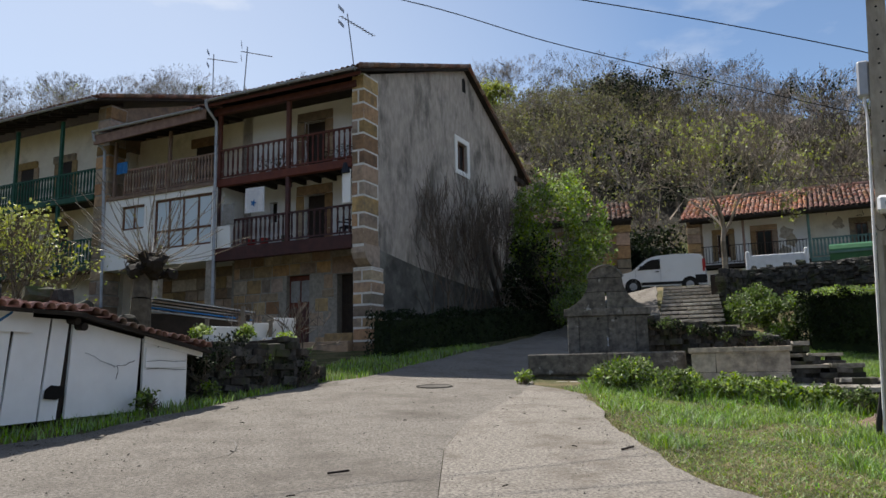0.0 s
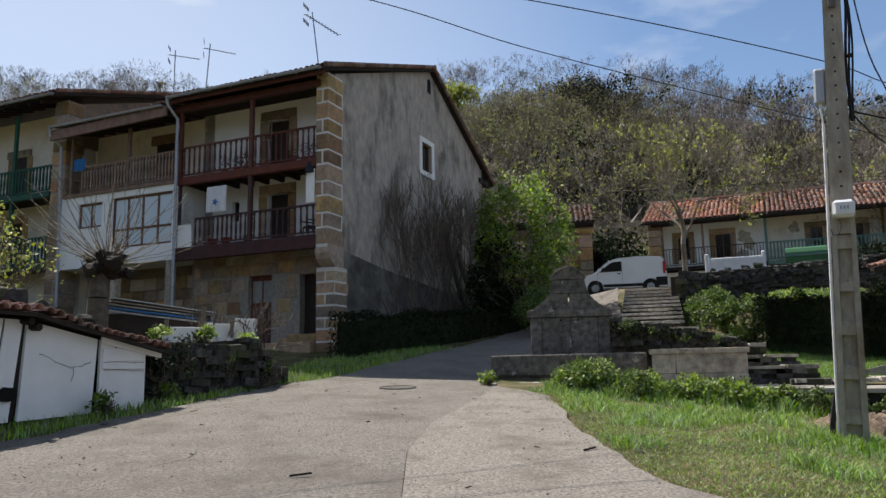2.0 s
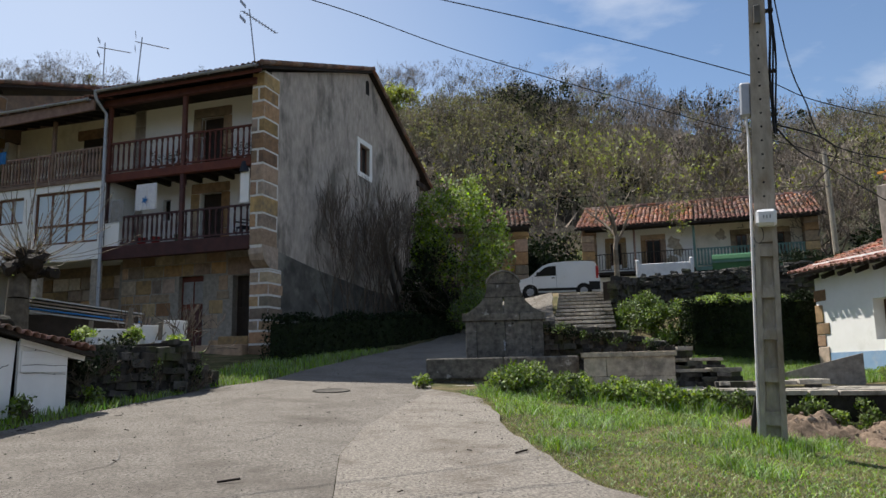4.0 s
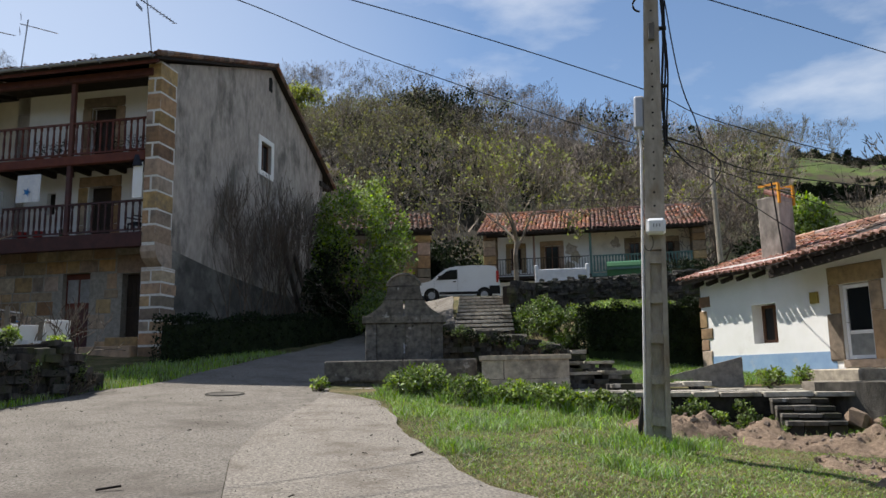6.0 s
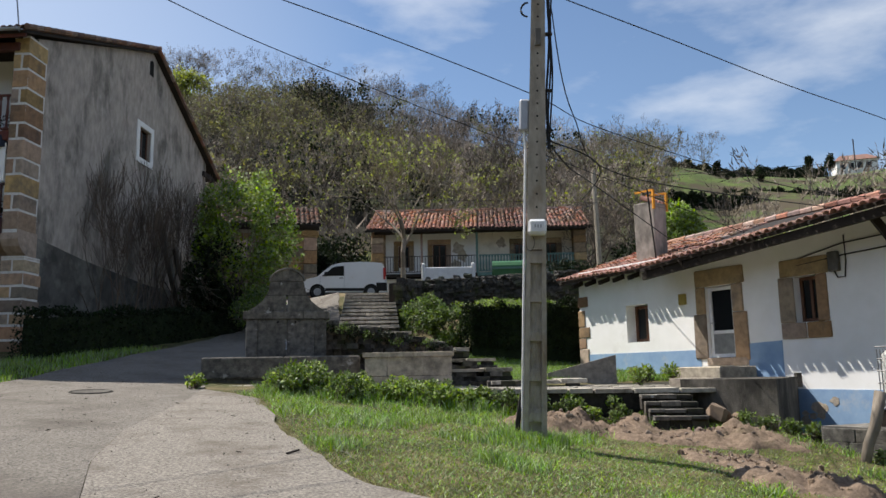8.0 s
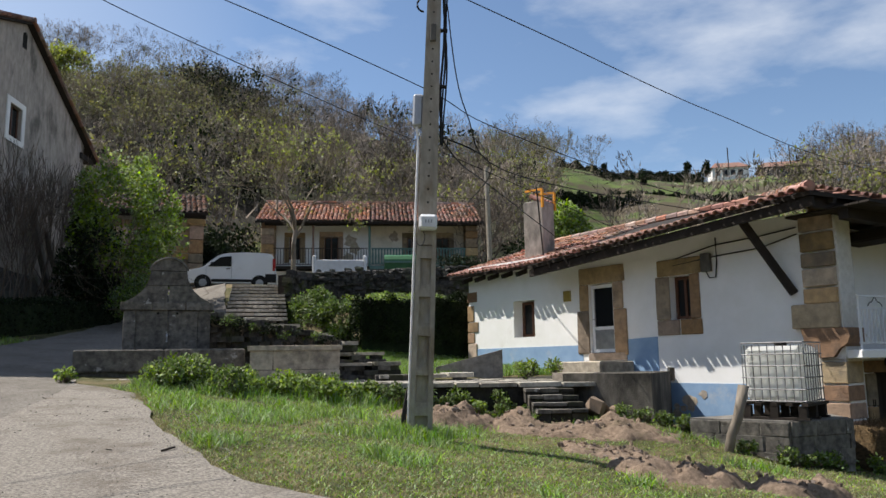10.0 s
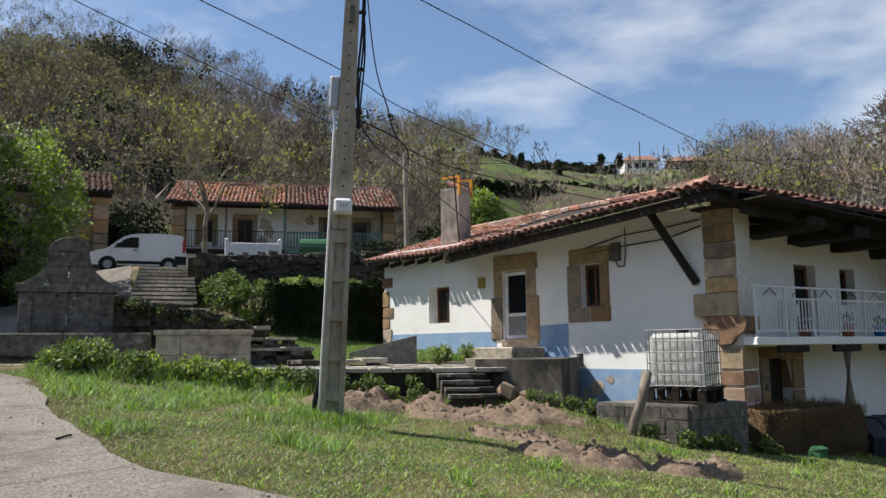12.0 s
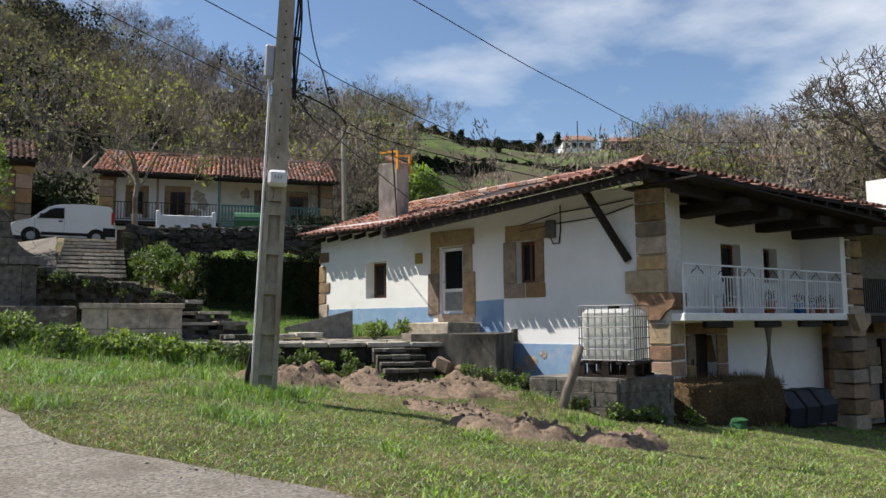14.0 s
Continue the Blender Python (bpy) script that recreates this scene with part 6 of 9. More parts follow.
# ---- fountain, trough and pole ----
def fountain():
    m = pose(4.14, 19.54, 0, 0, 0, -11.9)
    t = thing("fountain", "old dark lichen-spotted stone fountain with bell-shaped top", "fountain", "", (4.14, 19.54, 1.4))
    # the carved back: courses of stone under a bell-shaped head
    for a, b in ((-1.0, -0.72), (-0.72, 0.02), (0.02, 0.7), (0.7, 1.0)):
        for za, zb in ((1.9, 2.98),):
            block("slab", t, m, a + 0.002, b - 0.002, 0, 0.55, za, zb - 0.003, M_foun)
    for a, b in ((-1.08, -0.35), (-0.34, 0.4), (0.41, 1.08)):
        block("cornice", t, m, a, b, -0.05, 0.6, 2.98, 3.17, M_foun)

    def half(z):
        return float(np.interp(z, (3.17, 3.22, 3.32, 3.45, 3.6, 3.75, 3.95, 4.05, 4.13, 4.19, 4.24, 4.26), (1.0, 0.9, 0.74, 0.6, 0.5, 0.45, 0.42, 0.38, 0.31, 0.23, 0.12, 0.02)))

    for z0, z1, cut in ((3.17, 3.58, 0.02), (3.59, 3.94, None), (3.95, 4.27, None)):
        zs = np.linspace(z0, z1 - 0.005, 10)
        right = [(half(z), z) for z in zs]
        if cut is not None:
            Geo().plate([(cut, z0)] + right + [(cut, z1)], m, 0.5).make("head_stone", M_foun, t)
            Geo().plate([(-x, z) for x, z in reversed([(cut, z0)] + right + [(cut, z1)])], m, 0.5).make("head_stone", M_foun, t)
        else:
            Geo().plate(right + [(-x, z) for x, z in reversed(right)], m, 0.5).make("head_stone", M_foun, t)
    zs = np.linspace(3.95, 4.26, 12)
    rim = [(half(z) + 0.02, z) for z in zs] + [(-half(z) - 0.02, z) for z in reversed(zs)]
    Geo().tube([m @ Vector((x, -0.01, z)) for x, z in rim], 0.035, 6).make("rim", M_foun, t, "raised rim round the head")
    Geo().tube([m @ Vector(p) for p in ((0.0, 0.05, 2.38), (0.0, -0.3, 2.38), (0.0, -0.36, 2.32), (0, -0.36, 2.2))], 0.025, 7).make("spout", M_metal, t, "grey metal water spout")
    # black discs paint the shade inside two holes
    for x in (-0.22, 0.22):
        Geo().tube([m @ Vector((x, -0.004, 2.9)), m @ Vector((x, 0.06, 2.9))], 0.03, 8).make("hole", M_black, t)
    # the long basin
    x0, x1, y0, y1 = -1.95, 1.78, -0.92, 0.0
    for a, b, c, d in ((x0, x0 + 1.9, y0, y0 + 0.18), (x0 + 1.91, x1, y0, y0 + 0.18)):
        Geo().bevel(a, b, c, d, 1.5, 2.02, 0.03, m, 0.008).make("basin_front", M_foun, t)
    for a in (x0, x1 - 0.18):
        Geo().bevel(a, a + 0.18, y0 + 0.19, y1, 1.5, 2.0, 0.03, m, 0.008).make("basin_end", M_foun, t)
    Geo().box(x0, x1, y0 + 0.1, y1, 1.3, 1.6, m).make("basin_floor", M_foun, t)
    Geo().box(x0 + 0.18, x1 - 0.18, y0 + 0.18, y1, 1.86, 1.88, m).make("water", M_glass, t, "still dark water")
    Geo().box(x0 - 0.05, x1, y0 + 0.25, y1 + 0.5, 1.0, 1.5, m).make("footing", M_foun, t)
    for k in range(4):
        block("step", t, m, x0 + 0.05 + k * 0.95, x0 + 0.98 + k * 0.95, y0 - 0.75, y0 + 0.4, 1.12, 1.36, M_step)


def trough():
    m = pose(6.5, 17.08, 0, 0, 0, -20.8)
    t = thing("stone_trough", "rectangular sandstone water trough with a worn rim", "trough", "", (6.5, 17.08, 1.2))
    rows = ((1.1, 1.5), (1.51, 1.94))
    for j, (z0, z1) in enumerate(rows):
        xs = ((-1.02, -0.5), (-0.5, 0.35), (0.35, 1.02)) if j else ((-1.02, -0.2), (-0.2, 1.02))
        for a, b in xs:
            block("stone", t, m, a + 0.004, b - 0.004, 0, 0.16, z0, z1, M_trough)
            block("stone", t, m, a + 0.004, b - 0.004, 0.74, 0.9, z0, z1, M_trough)
        for a in (-1.02, 0.86):
            block("stone", t, m, a, a + 0.16, 0.165, 0.735, z0, z1, M_trough)
    for a, b, c, d in ((-1.07, 0.1, -0.05, 0.2), (0.105, 1.07, -0.05, 0.2), (-1.07, 1.07, 0.72, 0.95), (-1.07, -0.82, 0.205, 0.715), (0.82, 1.07, 0.205, 0.715)):
        block("rim", t, m, a, b, c, d, 1.95, 2.06, M_trough)
    Geo().box(-0.9, 0.9, 0.1, 0.8, 1.0, 1.75, m).make("inside", M_foun, t)


def utility_pole():
    foot, top = Vector((6.24, 10.8, 0.3)), Vector((6.61, 10.65, 9.6))
    ax = (top - foot).normalized()
    x = Vector((0.86, -0.5, 0))
    x = (x - ax * x.dot(ax)).normalized()
    y = ax.cross(x)
    L = (top - foot).length
    t = thing("utility_pole", "slightly leaning concrete utility pole with recessed panels", "utility pole", "", foot)
    m = Matrix(((x.x, y.x, ax.x, foot.x), (x.y, y.y, ax.y, foot.y), (x.z, y.z, ax.z, foot.z), (0, 0, 0, 1)))
    hw = lambda h: 0.188 - 0.0095 * h
    hd = lambda h: 0.15 - 0.007 * h

    def tier(g, a, b, h0, h1, c=-1.0, d=1.0):
        """A stretch of the tapering shaft between the fractions a and b of its width, c and d of its depth."""
        q = [[(f * hw(h), e * hd(h), h) for f, e in ((a, c), (b, c), (b, d), (a, d))] for h in (h0, h1)]
        g.hexa([m @ Vector(p) for p in q[0]], [m @ Vector(p) for p in q[1]])

    g = Geo()
    tier(g, -1, -0.55, 0, L)
    tier(g, 0.55, 1, 0, L)
    tier(g, -0.55, 0.55, 0, L, -0.45, 0.45)
    h = 0.5
    while h < L:
        if h < 3.6:
            tier(g, -0.55, 0.55, h, h + 0.14, -0.94, 0.94)
            tier(g, -0.55, 0.55, h + 0.14, h + 0.2, -0.75, 0.75)
            h += 0.62
        else:
            tier(g, -0.55, 0.55, h - 0.4, L, -0.94, 0.94)
            break
    g.make("shaft", M_pole, t)
    for k in range(17):
        q = 3.9 + k * 0.22
        # black disc gives each bolt hole its shade; nothing is cut
        Geo().tube([m @ Vector((0.0, -hd(q) * 0.945, q)), m @ Vector((0.0, -hd(q) * 0.9, q))], 0.018, 8).make("bolt_hole", M_black, t)
    b = Geo().bevel(-0.3, -0.13, -0.09, 0.09, 5.2, 5.75, 0.03, m).make("meter_box", M_zinc, t, "grey steel box strapped to the shaft")
    Geo().tube([m @ Vector(p) for p in ((-0.22, -0.02, 5.2), (-0.19, -0.06, 4.8), (-0.2, -0.08, 0.2))], 0.022, 6).make("conduit", M_whitepaint, t, "white cable conduit")
    Geo().tube([m @ Vector(p) for p in ((-0.21, -0.02, 0.9), (-0.27, -0.05, 0.5), (-0.28, -0.05, 0.05))], 0.04, 6).make("conduit_foot", M_iron, t)
    lb = Geo().bevel(-0.13, 0.16, -0.34, -0.12, 3.42, 3.66, 0.04, m, 0.004).make("control_box", M_whitepaint, t, "small white plastic box")
    for k in range(3):
        Geo().box(-0.03 + k * 0.045, -0.01 + k * 0.045, -0.345, -0.338, 3.52, 3.57, m).make("mark", M_metal, lb)
    Geo().tube([m @ Vector((-0.1 + 0.07 * math.sin(a), -0.19, 3.3 + 0.13 * math.cos(a))) for a in np.linspace(0.5, 4.4, 12)], 0.006, 5).make("cable_loop", M_cable, t)
    for k, (dx, r) in enumerate(((0.17, 0.022), (0.2, 0.018), (0.23, 0.016))):
        pts = [m @ Vector((dx + 0.02 * math.sin(z * 3 + k), -0.02 + 0.03 * k, z)) for z in np.linspace(4.9, L, 16)]
        Geo().tube(pts, r, 6).make("cable", M_cable, t)
    for z in (5.2, 5.9, 6.9, 7.8):
        Geo().box(0.1, 0.24, -0.05, 0.05, z, z + 0.03, m).make("cable_clip", M_iron, t)
    Geo().tube([m @ Vector((-0.17 - 0.12 * math.sin(a), -0.05, 7.35 + 0.13 * math.cos(a))) for a in np.linspace(0, 3.1, 8)], 0.018, 5).make("cable_loop", M_cable, t)
    Geo().tube([m @ Vector((-0.22, -0.1, 7.62)), m @ Vector((-0.02, -0.12, 7.62))], 0.07, 8).make("insulator", M_cable, t)
    Geo().bevel(-0.05, 0.05, -0.2, -0.13, 6.65, 6.95, 0.01, m).make("junction_box", M_cement, t)
    return m


def wire(pts, r, label, sag=0.0):
    """A hanging cable through points, smoothed."""
    pts = [Vector(p) for p in pts]
    out = []
    for i in range(len(pts) - 1):
        p0, p1, p2, p3 = pts[max(0, i - 1)], pts[i], pts[i + 1], pts[min(len(pts) - 1, i + 2)]
        for k in range(10):
            s = k / 10
            q = 0.5 * ((2 * p1) + (p2 - p0) * s + (2 * p0 - 5 * p1 + 4 * p2 - p3) * s * s + (3 * p1 - p0 - 3 * p2 + p3) * s ** 3)
            out.append(q - Vector((0, 0, sag * math.sin(math.pi * s) if len(pts) == 2 else 0)))
    out.append(pts[-1])
    tagged(Geo().tube(out, r, 5).make("overhead_cable", M_cable), label, "cable", "overhead cables")


fountain()
trough()
PM = utility_pole()
wire([(-12, 9.5, 9.3), (-6, 12.0, 9.0), (-0.73, 13.98, 8.81), (2.73, 15.76, 8.58), (8.05, 16.78, 7.66), (11.82, 17.02, 6.84), (15.94, 15.54, 5.05)], 0.0105, "black overhead cable running to the white house's roof")
wire([(-6, 11.5, 8.9), (2.55, 12.75, 8.11), (7.58, 13.08, 7.2), (10.06, 13.98, 6.95), (14.94, 13.69, 6.0), (17.05, 12.73, 5.6)], 0.0105, "black overhead cable above the grass")
wire([PM @ Vector((0.1, 0, 7.7)), (9.22, 10.85, 7.72), (15.15, 11.92, 7.5), (22.24, 12.05, 6.94), (36, 10.0, 6.4)], 0.0105, "black overhead cable from the concrete pole's top")
wire([PM @ Vector((0.2, 0, 5.0)), PM @ Vector((0.55, 0.6, 4.75)), (9.87, 14.09, 6.0 - 0.35), (13.9, 16.6, 5.1)], 0.013, "twisted service cable from the pole to the roof")
wire([PM @ Vector((0.22, 0, 7.4)), PM @ Vector((0.6, 0.3, 5.6)), (9.3, 12.2, 5.35), (15.1, 11.9, 5.0)], 0.011, "service cable falling from the pole to the eave")
wire([PM @ Vector((0.2, 0, 5.05)), PM @ Vector((1.2, 2.2, 5.1)), (14.5, 22.0, 7.0), (24.1, 34.5, 10.6)], 0.014, "thin cable to the far grey pole", )
wire([(24.1, 34.5, 10.6), (14.0, 38.5, 10.9), (5.0, 42.5, 11.4)], 0.014, "thin cable above the far roofs")
wire([(24.1, 34.5, 11.8), (40, 26, 12.5), (70, 15, 15.0)], 0.014, "thin cable running off to the slope")
tagged(Geo().tube([(24.15, 34.5, 5.6), (24.05, 34.6, 12.4)], 0.16, 8, 0.11).make("grey_pole", M_pole), "plain grey concrete pole behind the hedge", "pole")

# manhole cover
mh = thing("manhole_cover", "round iron manhole cover set in the concrete", "manhole cover", "", (-0.24, 17.2, 1.3))
slope = Matrix.Translation((-0.24, 17.2, ground_z(-0.24, 17.2) + 0.012)) @ Matrix.Rotation(math.atan(0.075), 4, "X")
Geo().tube([slope @ Vector((0, 0, 0.0)), slope @ Vector((0, 0, 0.018))], 0.36, 24).make("lid", M_cement_dark, mh)
Geo().tube([slope @ Vector((0.4 * math.cos(a), 0.4 * math.sin(a), 0.008)) for a in np.linspace(0, 2 * math.pi, 25)], 0.016, 5).make("ring", M_cement_dark, mh)


# ---- the far house, the small house, the van ----
MF = basis((14.2, 43.9), (11.7, -5.68), (5.68, 11.7))


def far_house():
    h = thing("balcony_house", "low double house with red tile roof and long balcony", "house", "", MF @ Vector((6.5, 3, 5.6)))
    holes = [(1.55, 2.2, 7.95, 9.3), (3.65, 4.5, 7.45, 9.35), (8.7, 9.3, 7.9, 9.3), (10.5, 11.3, 8.0, 9.3)]
    for a, b, mt, lab in ((0.3, 6.4, M_white, "pale whitewashed wall"), (6.4, 12.7, M_cream, "cream yellow wall")):
        hs = [(x0 - a, x1 - a, z0, z1) for x0, x1, z0, z1 in holes if a < x0 < b]
        holed_wall(Geo(), MF @ Matrix.Translation((a, 1.1, 0)), b - a, 5.2, 10.4, 0.3, hs).make("wall", mt, h, lab)
    # black sheet paints the rooms' shade behind the openings
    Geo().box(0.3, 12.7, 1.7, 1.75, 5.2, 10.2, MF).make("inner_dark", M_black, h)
    Geo().box(0.1, 12.9, 6, 6.3, 5, 10.4, MF).box(0.1, 0.4, 1.1, 6, 5, 10.4, MF).box(12.6, 12.9, 1.1, 6, 5, 10.4, MF).make("rear_wall", M_stone_j, h)
    for x0, x1, z0, z1 in holes:
        for a, b, c, d in ((x0 - 0.3, x0, z0 - 0.2, z1), (x1, x1 + 0.3, z0 - 0.2, z1), (x0 - 0.3, x1 + 0.3, z1, z1 + 0.3)):
            block("opening_stone", h, MF, a, b, 1.05, 1.3, c, d, M_stone)
        window(h, MF, x0, x1, z0, z1, 1.25, M_brownwin, M_glass, ((x0 + x1) / 2,), ())
    for a in (0.0, 12.2):
        z = 5.2
        while z < 10.0:
            hh = min(random.uniform(0.4, 0.6), 10.05 - z)
            block("quoin", h, MF, a, a + 0.75, 0.0, 1.1, z, z + hh - 0.02, M_stone)
            z += hh
    rng = random.Random(44)
    for k, (x, z, r) in enumerate(((5.25, 9.1, 0.36), (5.5, 8.6, 0.34), (5.1, 8.1, 0.3), (7.9, 9.35, 0.3))):
        pts = [(x + r * rng.uniform(0.5, 1.3) * math.cos(-i * math.pi / 6), z + r * rng.uniform(0.7, 1.5) * math.sin(-i * math.pi / 6)) for i in range(12)]
        Geo().plate(pts, MF @ Matrix.Translation((0, 1.085 - 0.001 * k, 0)), 0.012).make("bare_patch", M_trough, h, "stone bared where the plaster fell")
    Geo().box(0.7, 12.2, 0.35, 1.1, 5.2, 7.15, MF).make("lower_wall", M_cream, h)
    Geo().box(0.7, 12.2, 0.0, 1.1, 7.25, 7.42, MF).make("balcony_floor", M_wood_dark, h)
    railing(h, MF, 0.75, 6.3, 0.05, 7.45, 8.5, 34, M_iron, 0.03, False, True, 0.05, "rail_bar")
    railing(h, MF, 6.5, 12.2, 0.05, 7.45, 8.5, 32, M_greygreen, 0.11, True, True, 0.08)
    Geo().bevel(6.33, 6.47, -0.02, 0.12, 7.4, 10.0, 0.02, MF).make("post", M_greygreen, h)
    Geo().bevel(3.0, 3.12, 0.0, 0.12, 7.4, 10.0, 0.02, MF).make("post", M_wood_grey, h)
    Geo().bevel(6.4, 12.2, -0.05, 0.05, 7.2, 7.42, 0.02, MF).make("front_beam", M_greygreen, h)
    Geo().bevel(0.2, 12.9, -0.1, 0.1, 9.85, 10.05, 0.02, MF).make("eave_beam", M_wood_dark, h)
    q = [MF @ Vector(p) for p in ((-0.3, -0.5, 10.05), (13.3, -0.5, 9.95), (13.3, 4.2, 12.0), (-0.3, 4.2, 12.1))]
    roof = Geo().hexa([p + Vector((0, 0, -0.12)) for p in q], q).make("roof", M_wood_dark, h, "pitched roof of clay barrel tiles, one half redder")
    up = q[3] - q[0]
    roof_tiles(roof, MF @ Vector((-0.3, -0.55, 10.08)), q[1] - q[0], up, 6.8, 5.15, M_tile_new, 0.25, 0.4, 54, 0.02, 0.11)
    roof_tiles(roof, MF @ Vector((6.5, -0.55, 10.04)), q[1] - q[0], up, 6.8, 5.15, M_tile, 0.25, 0.4, 54, 0.04, 0.11)
    rid = Geo()
    for k in range(27):
        a = q[3].lerp(q[2], k / 27) + Vector((0, 0, 0.08))
        rid.tube([a, a + (q[2] - q[3]).normalized() * 0.55], 0.13, 7, 0.11)
    tagged(rid.make("ridge_tiles", M_tile, roof), kind="stuff")


def small_house():
    m = basis((10.1, 40.8), (-3.2, 0.65), (0.65, 3.2))
    h = thing("small_stone_house", "small sandstone house with mossy tile roof", "house", "", m @ Vector((2.5, 2, 5.6)))
    Geo().box(0.7, 6.5, 0.25, 0.6, 5.0, 9.5, m).box(0, 0.4, 0.5, 6, 5.0, 9.5, m).make("wall_core", M_mortar, h)
    stone_wall_pieces(h, m, 0.7, 6.4, 5.3, 9.2, 0.22, 0.3, M_stone, (0.35, 0.55), (0.4, 0.9))
    z = 5.2
    while z < 9.2:
        hh = random.uniform(0.5, 0.8)
        block("quoin", h, m, 0, 0.72, -0.1, 0.7, z, z + hh - 0.03, M_stone)
        z += hh
    block("capital", h, m, -0.08, 0.85, -0.18, 0.7, 9.05, 9.3, M_stone)
    Geo().box(-0.1, 6.6, -0.2, 0.0, 9.35, 9.55, m).make("eave_beam", M_wood_dark, h)
    q = [m @ Vector(p) for p in ((-0.2, -0.5, 9.6), (6.8, -0.5, 9.6), (6.8, 3.4, 11.3), (-0.2, 3.4, 11.3))]
    roof = Geo().hexa([p + Vector((0, 0, -0.12)) for p in q], q).make("roof", M_wood_dark, h, "mossy roof of old barrel tiles")
    roof_tiles(roof, q[0], q[1] - q[0], q[3] - q[0], 7.0, 4.3, M_tile_old, 0.27, 0.42, 24, 0.04, 0.12)


def vehicle(name, m, label, van=True):
    t = thing(name, label, "van" if van else "car", "", m.translation)
    # side outline, nose at -x; z from the road
    if van:
        low = [(-2.16, 0.3), (-2.22, 0.5), (-2.2, 0.72), (-2.1, 0.88), (-1.9, 0.97), (-1.5, 1.06), (-1.32, 1.13), (-0.95, 1.45), (-0.68, 1.66), (-0.42, 1.77), (-0.05, 1.83), (0.8, 1.87), (1.6, 1.85),
               (1.9, 1.8), (2.02, 1.68), (2.1, 1.3), (2.16, 0.9), (2.2, 0.55), (2.18, 0.3)]
    else:
        low = [(-2.0, 0.3), (-2.05, 0.65), (-1.9, 0.8), (-1.0, 0.92), (-0.35, 1.4), (0.9, 1.45), (1.6, 1.0), (2.0, 0.9), (2.05, 0.3)]
    w = 0.9 if van else 0.85

    def ring(y, k):
        return [m @ Vector((x * (1 - 0.015 * k), y * (1 - (0.13 if z > 1.0 else 0) * min(1, (z - 0.95) / 0.85) if z > 0.95 else 1), z)) for x, z in low]

    n = len(low)
    rs = [ring(-w, 1), ring(-w + 0.06, 0), ring(w - 0.06, 0), ring(w, 1)]
    g = Geo()
    g.add([p for r in rs for p in r], [(k * n + i, k * n + (i + 1) % n, (k + 1) * n + (i + 1) % n, (k + 1) * n + i) for k in range(3) for i in range(n)] + [tuple(range(n)), tuple(range(3 * n, 4 * n))[::-1]])
    body = g.make("body", M_van, t)
    for sy in (-1, 1):
        y = sy * (w * 0.955)
        if van:
            win = [(-1.12, 1.12), (-0.6, 1.55), (-0.38, 1.62), (-0.02, 1.64), (-0.02, 1.14)]
            Geo().plate(win, m @ Matrix.Translation((0, y - 0.03, 0)), 0.06).make("side_window", M_glass, t)
            Geo().box(-0.01, 0.005, sy * w - 0.01, sy * w + 0.01, 0.5, 1.62, m).box(-1.22, -1.205, sy * w - 0.01, sy * w + 0.01, 0.45, 1.1, m).make("door_seam", M_metal, t)
            Geo().box(-0.25, -0.08, sy * w - 0.02, sy * w + 0.025, 1.0, 1.04, m).make("door_handle", M_rubber, t)
            Geo().box(-1.0, -0.86, sy * (w + 0.09) - 0.07, sy * (w + 0.09) + 0.07, 1.12, 1.32, m).make("mirror", M_rubber, t)
            Geo().box(1.98, 2.12, sy * w * 0.9 - 0.06, sy * w * 0.9 + 0.07, 0.95, 1.55, m).make("tail_light", M_red, t)
            Geo().box(1.62, 2.16, sy * w - 0.02, sy * w + 0.012, 0.36, 0.78, m).make("bumper_corner", M_rubber, t)
            Geo().box(-0.95, 1.05, sy * w - 0.02, sy * w + 0.012, 0.36, 0.5, m).make("sill", M_rubber, t)
        else:
            Geo().plate([(-0.85, 0.95), (-0.3, 1.33), (0.8, 1.36), (1.2, 1.0)], m @ Matrix.Translation((0, y - 0.03, 0)), 0.06).make("side_window", M_glass, t)
        for x in ((-1.35, 1.35) if van else (-1.25, 1.25)):
            c = m @ Vector((x, sy * (w - 0.08), 0.32))
            ax = m.to_3x3() @ Vector((0, 0.1 * sy, 0))
            wh = Geo().tube([c - ax * 1.4, c + ax * 0.85], 0.32, 18).make("wheel", M_rubber, t)
            Geo().tube([c + ax * 0.8, c + ax * 0.95], 0.19, 14).make("rim", M_metal, wh)
            Geo().tube([c - ax, c + ax * 0.82], 0.4, 18).make("wheel_arch", M_black, t)
    if van:
        Geo().hexa([m @ Vector(p) for p in ((-1.33, -0.72, 1.15), (-1.33, 0.72, 1.15), (-0.64, 0.66, 1.72), (-0.64, -0.66, 1.72))], [m @ Vector(p) for p in ((-1.37, -0.72, 1.16), (-1.37, 0.72, 1.16), (-0.68, 0.66, 1.74), (-0.68, -0.66, 1.74))]).make("windscreen", M_glass, t)


far_house()
small_house()
vehicle("van", pose(11.0, 38.5, 5.36, 0, 0, -15.8), "white panel van parked on the upper lane", True)
vehicle("car", pose(3.9, 41.3, 5.4, 0, 0, 168), "small white car parked mostly out of sight", False)

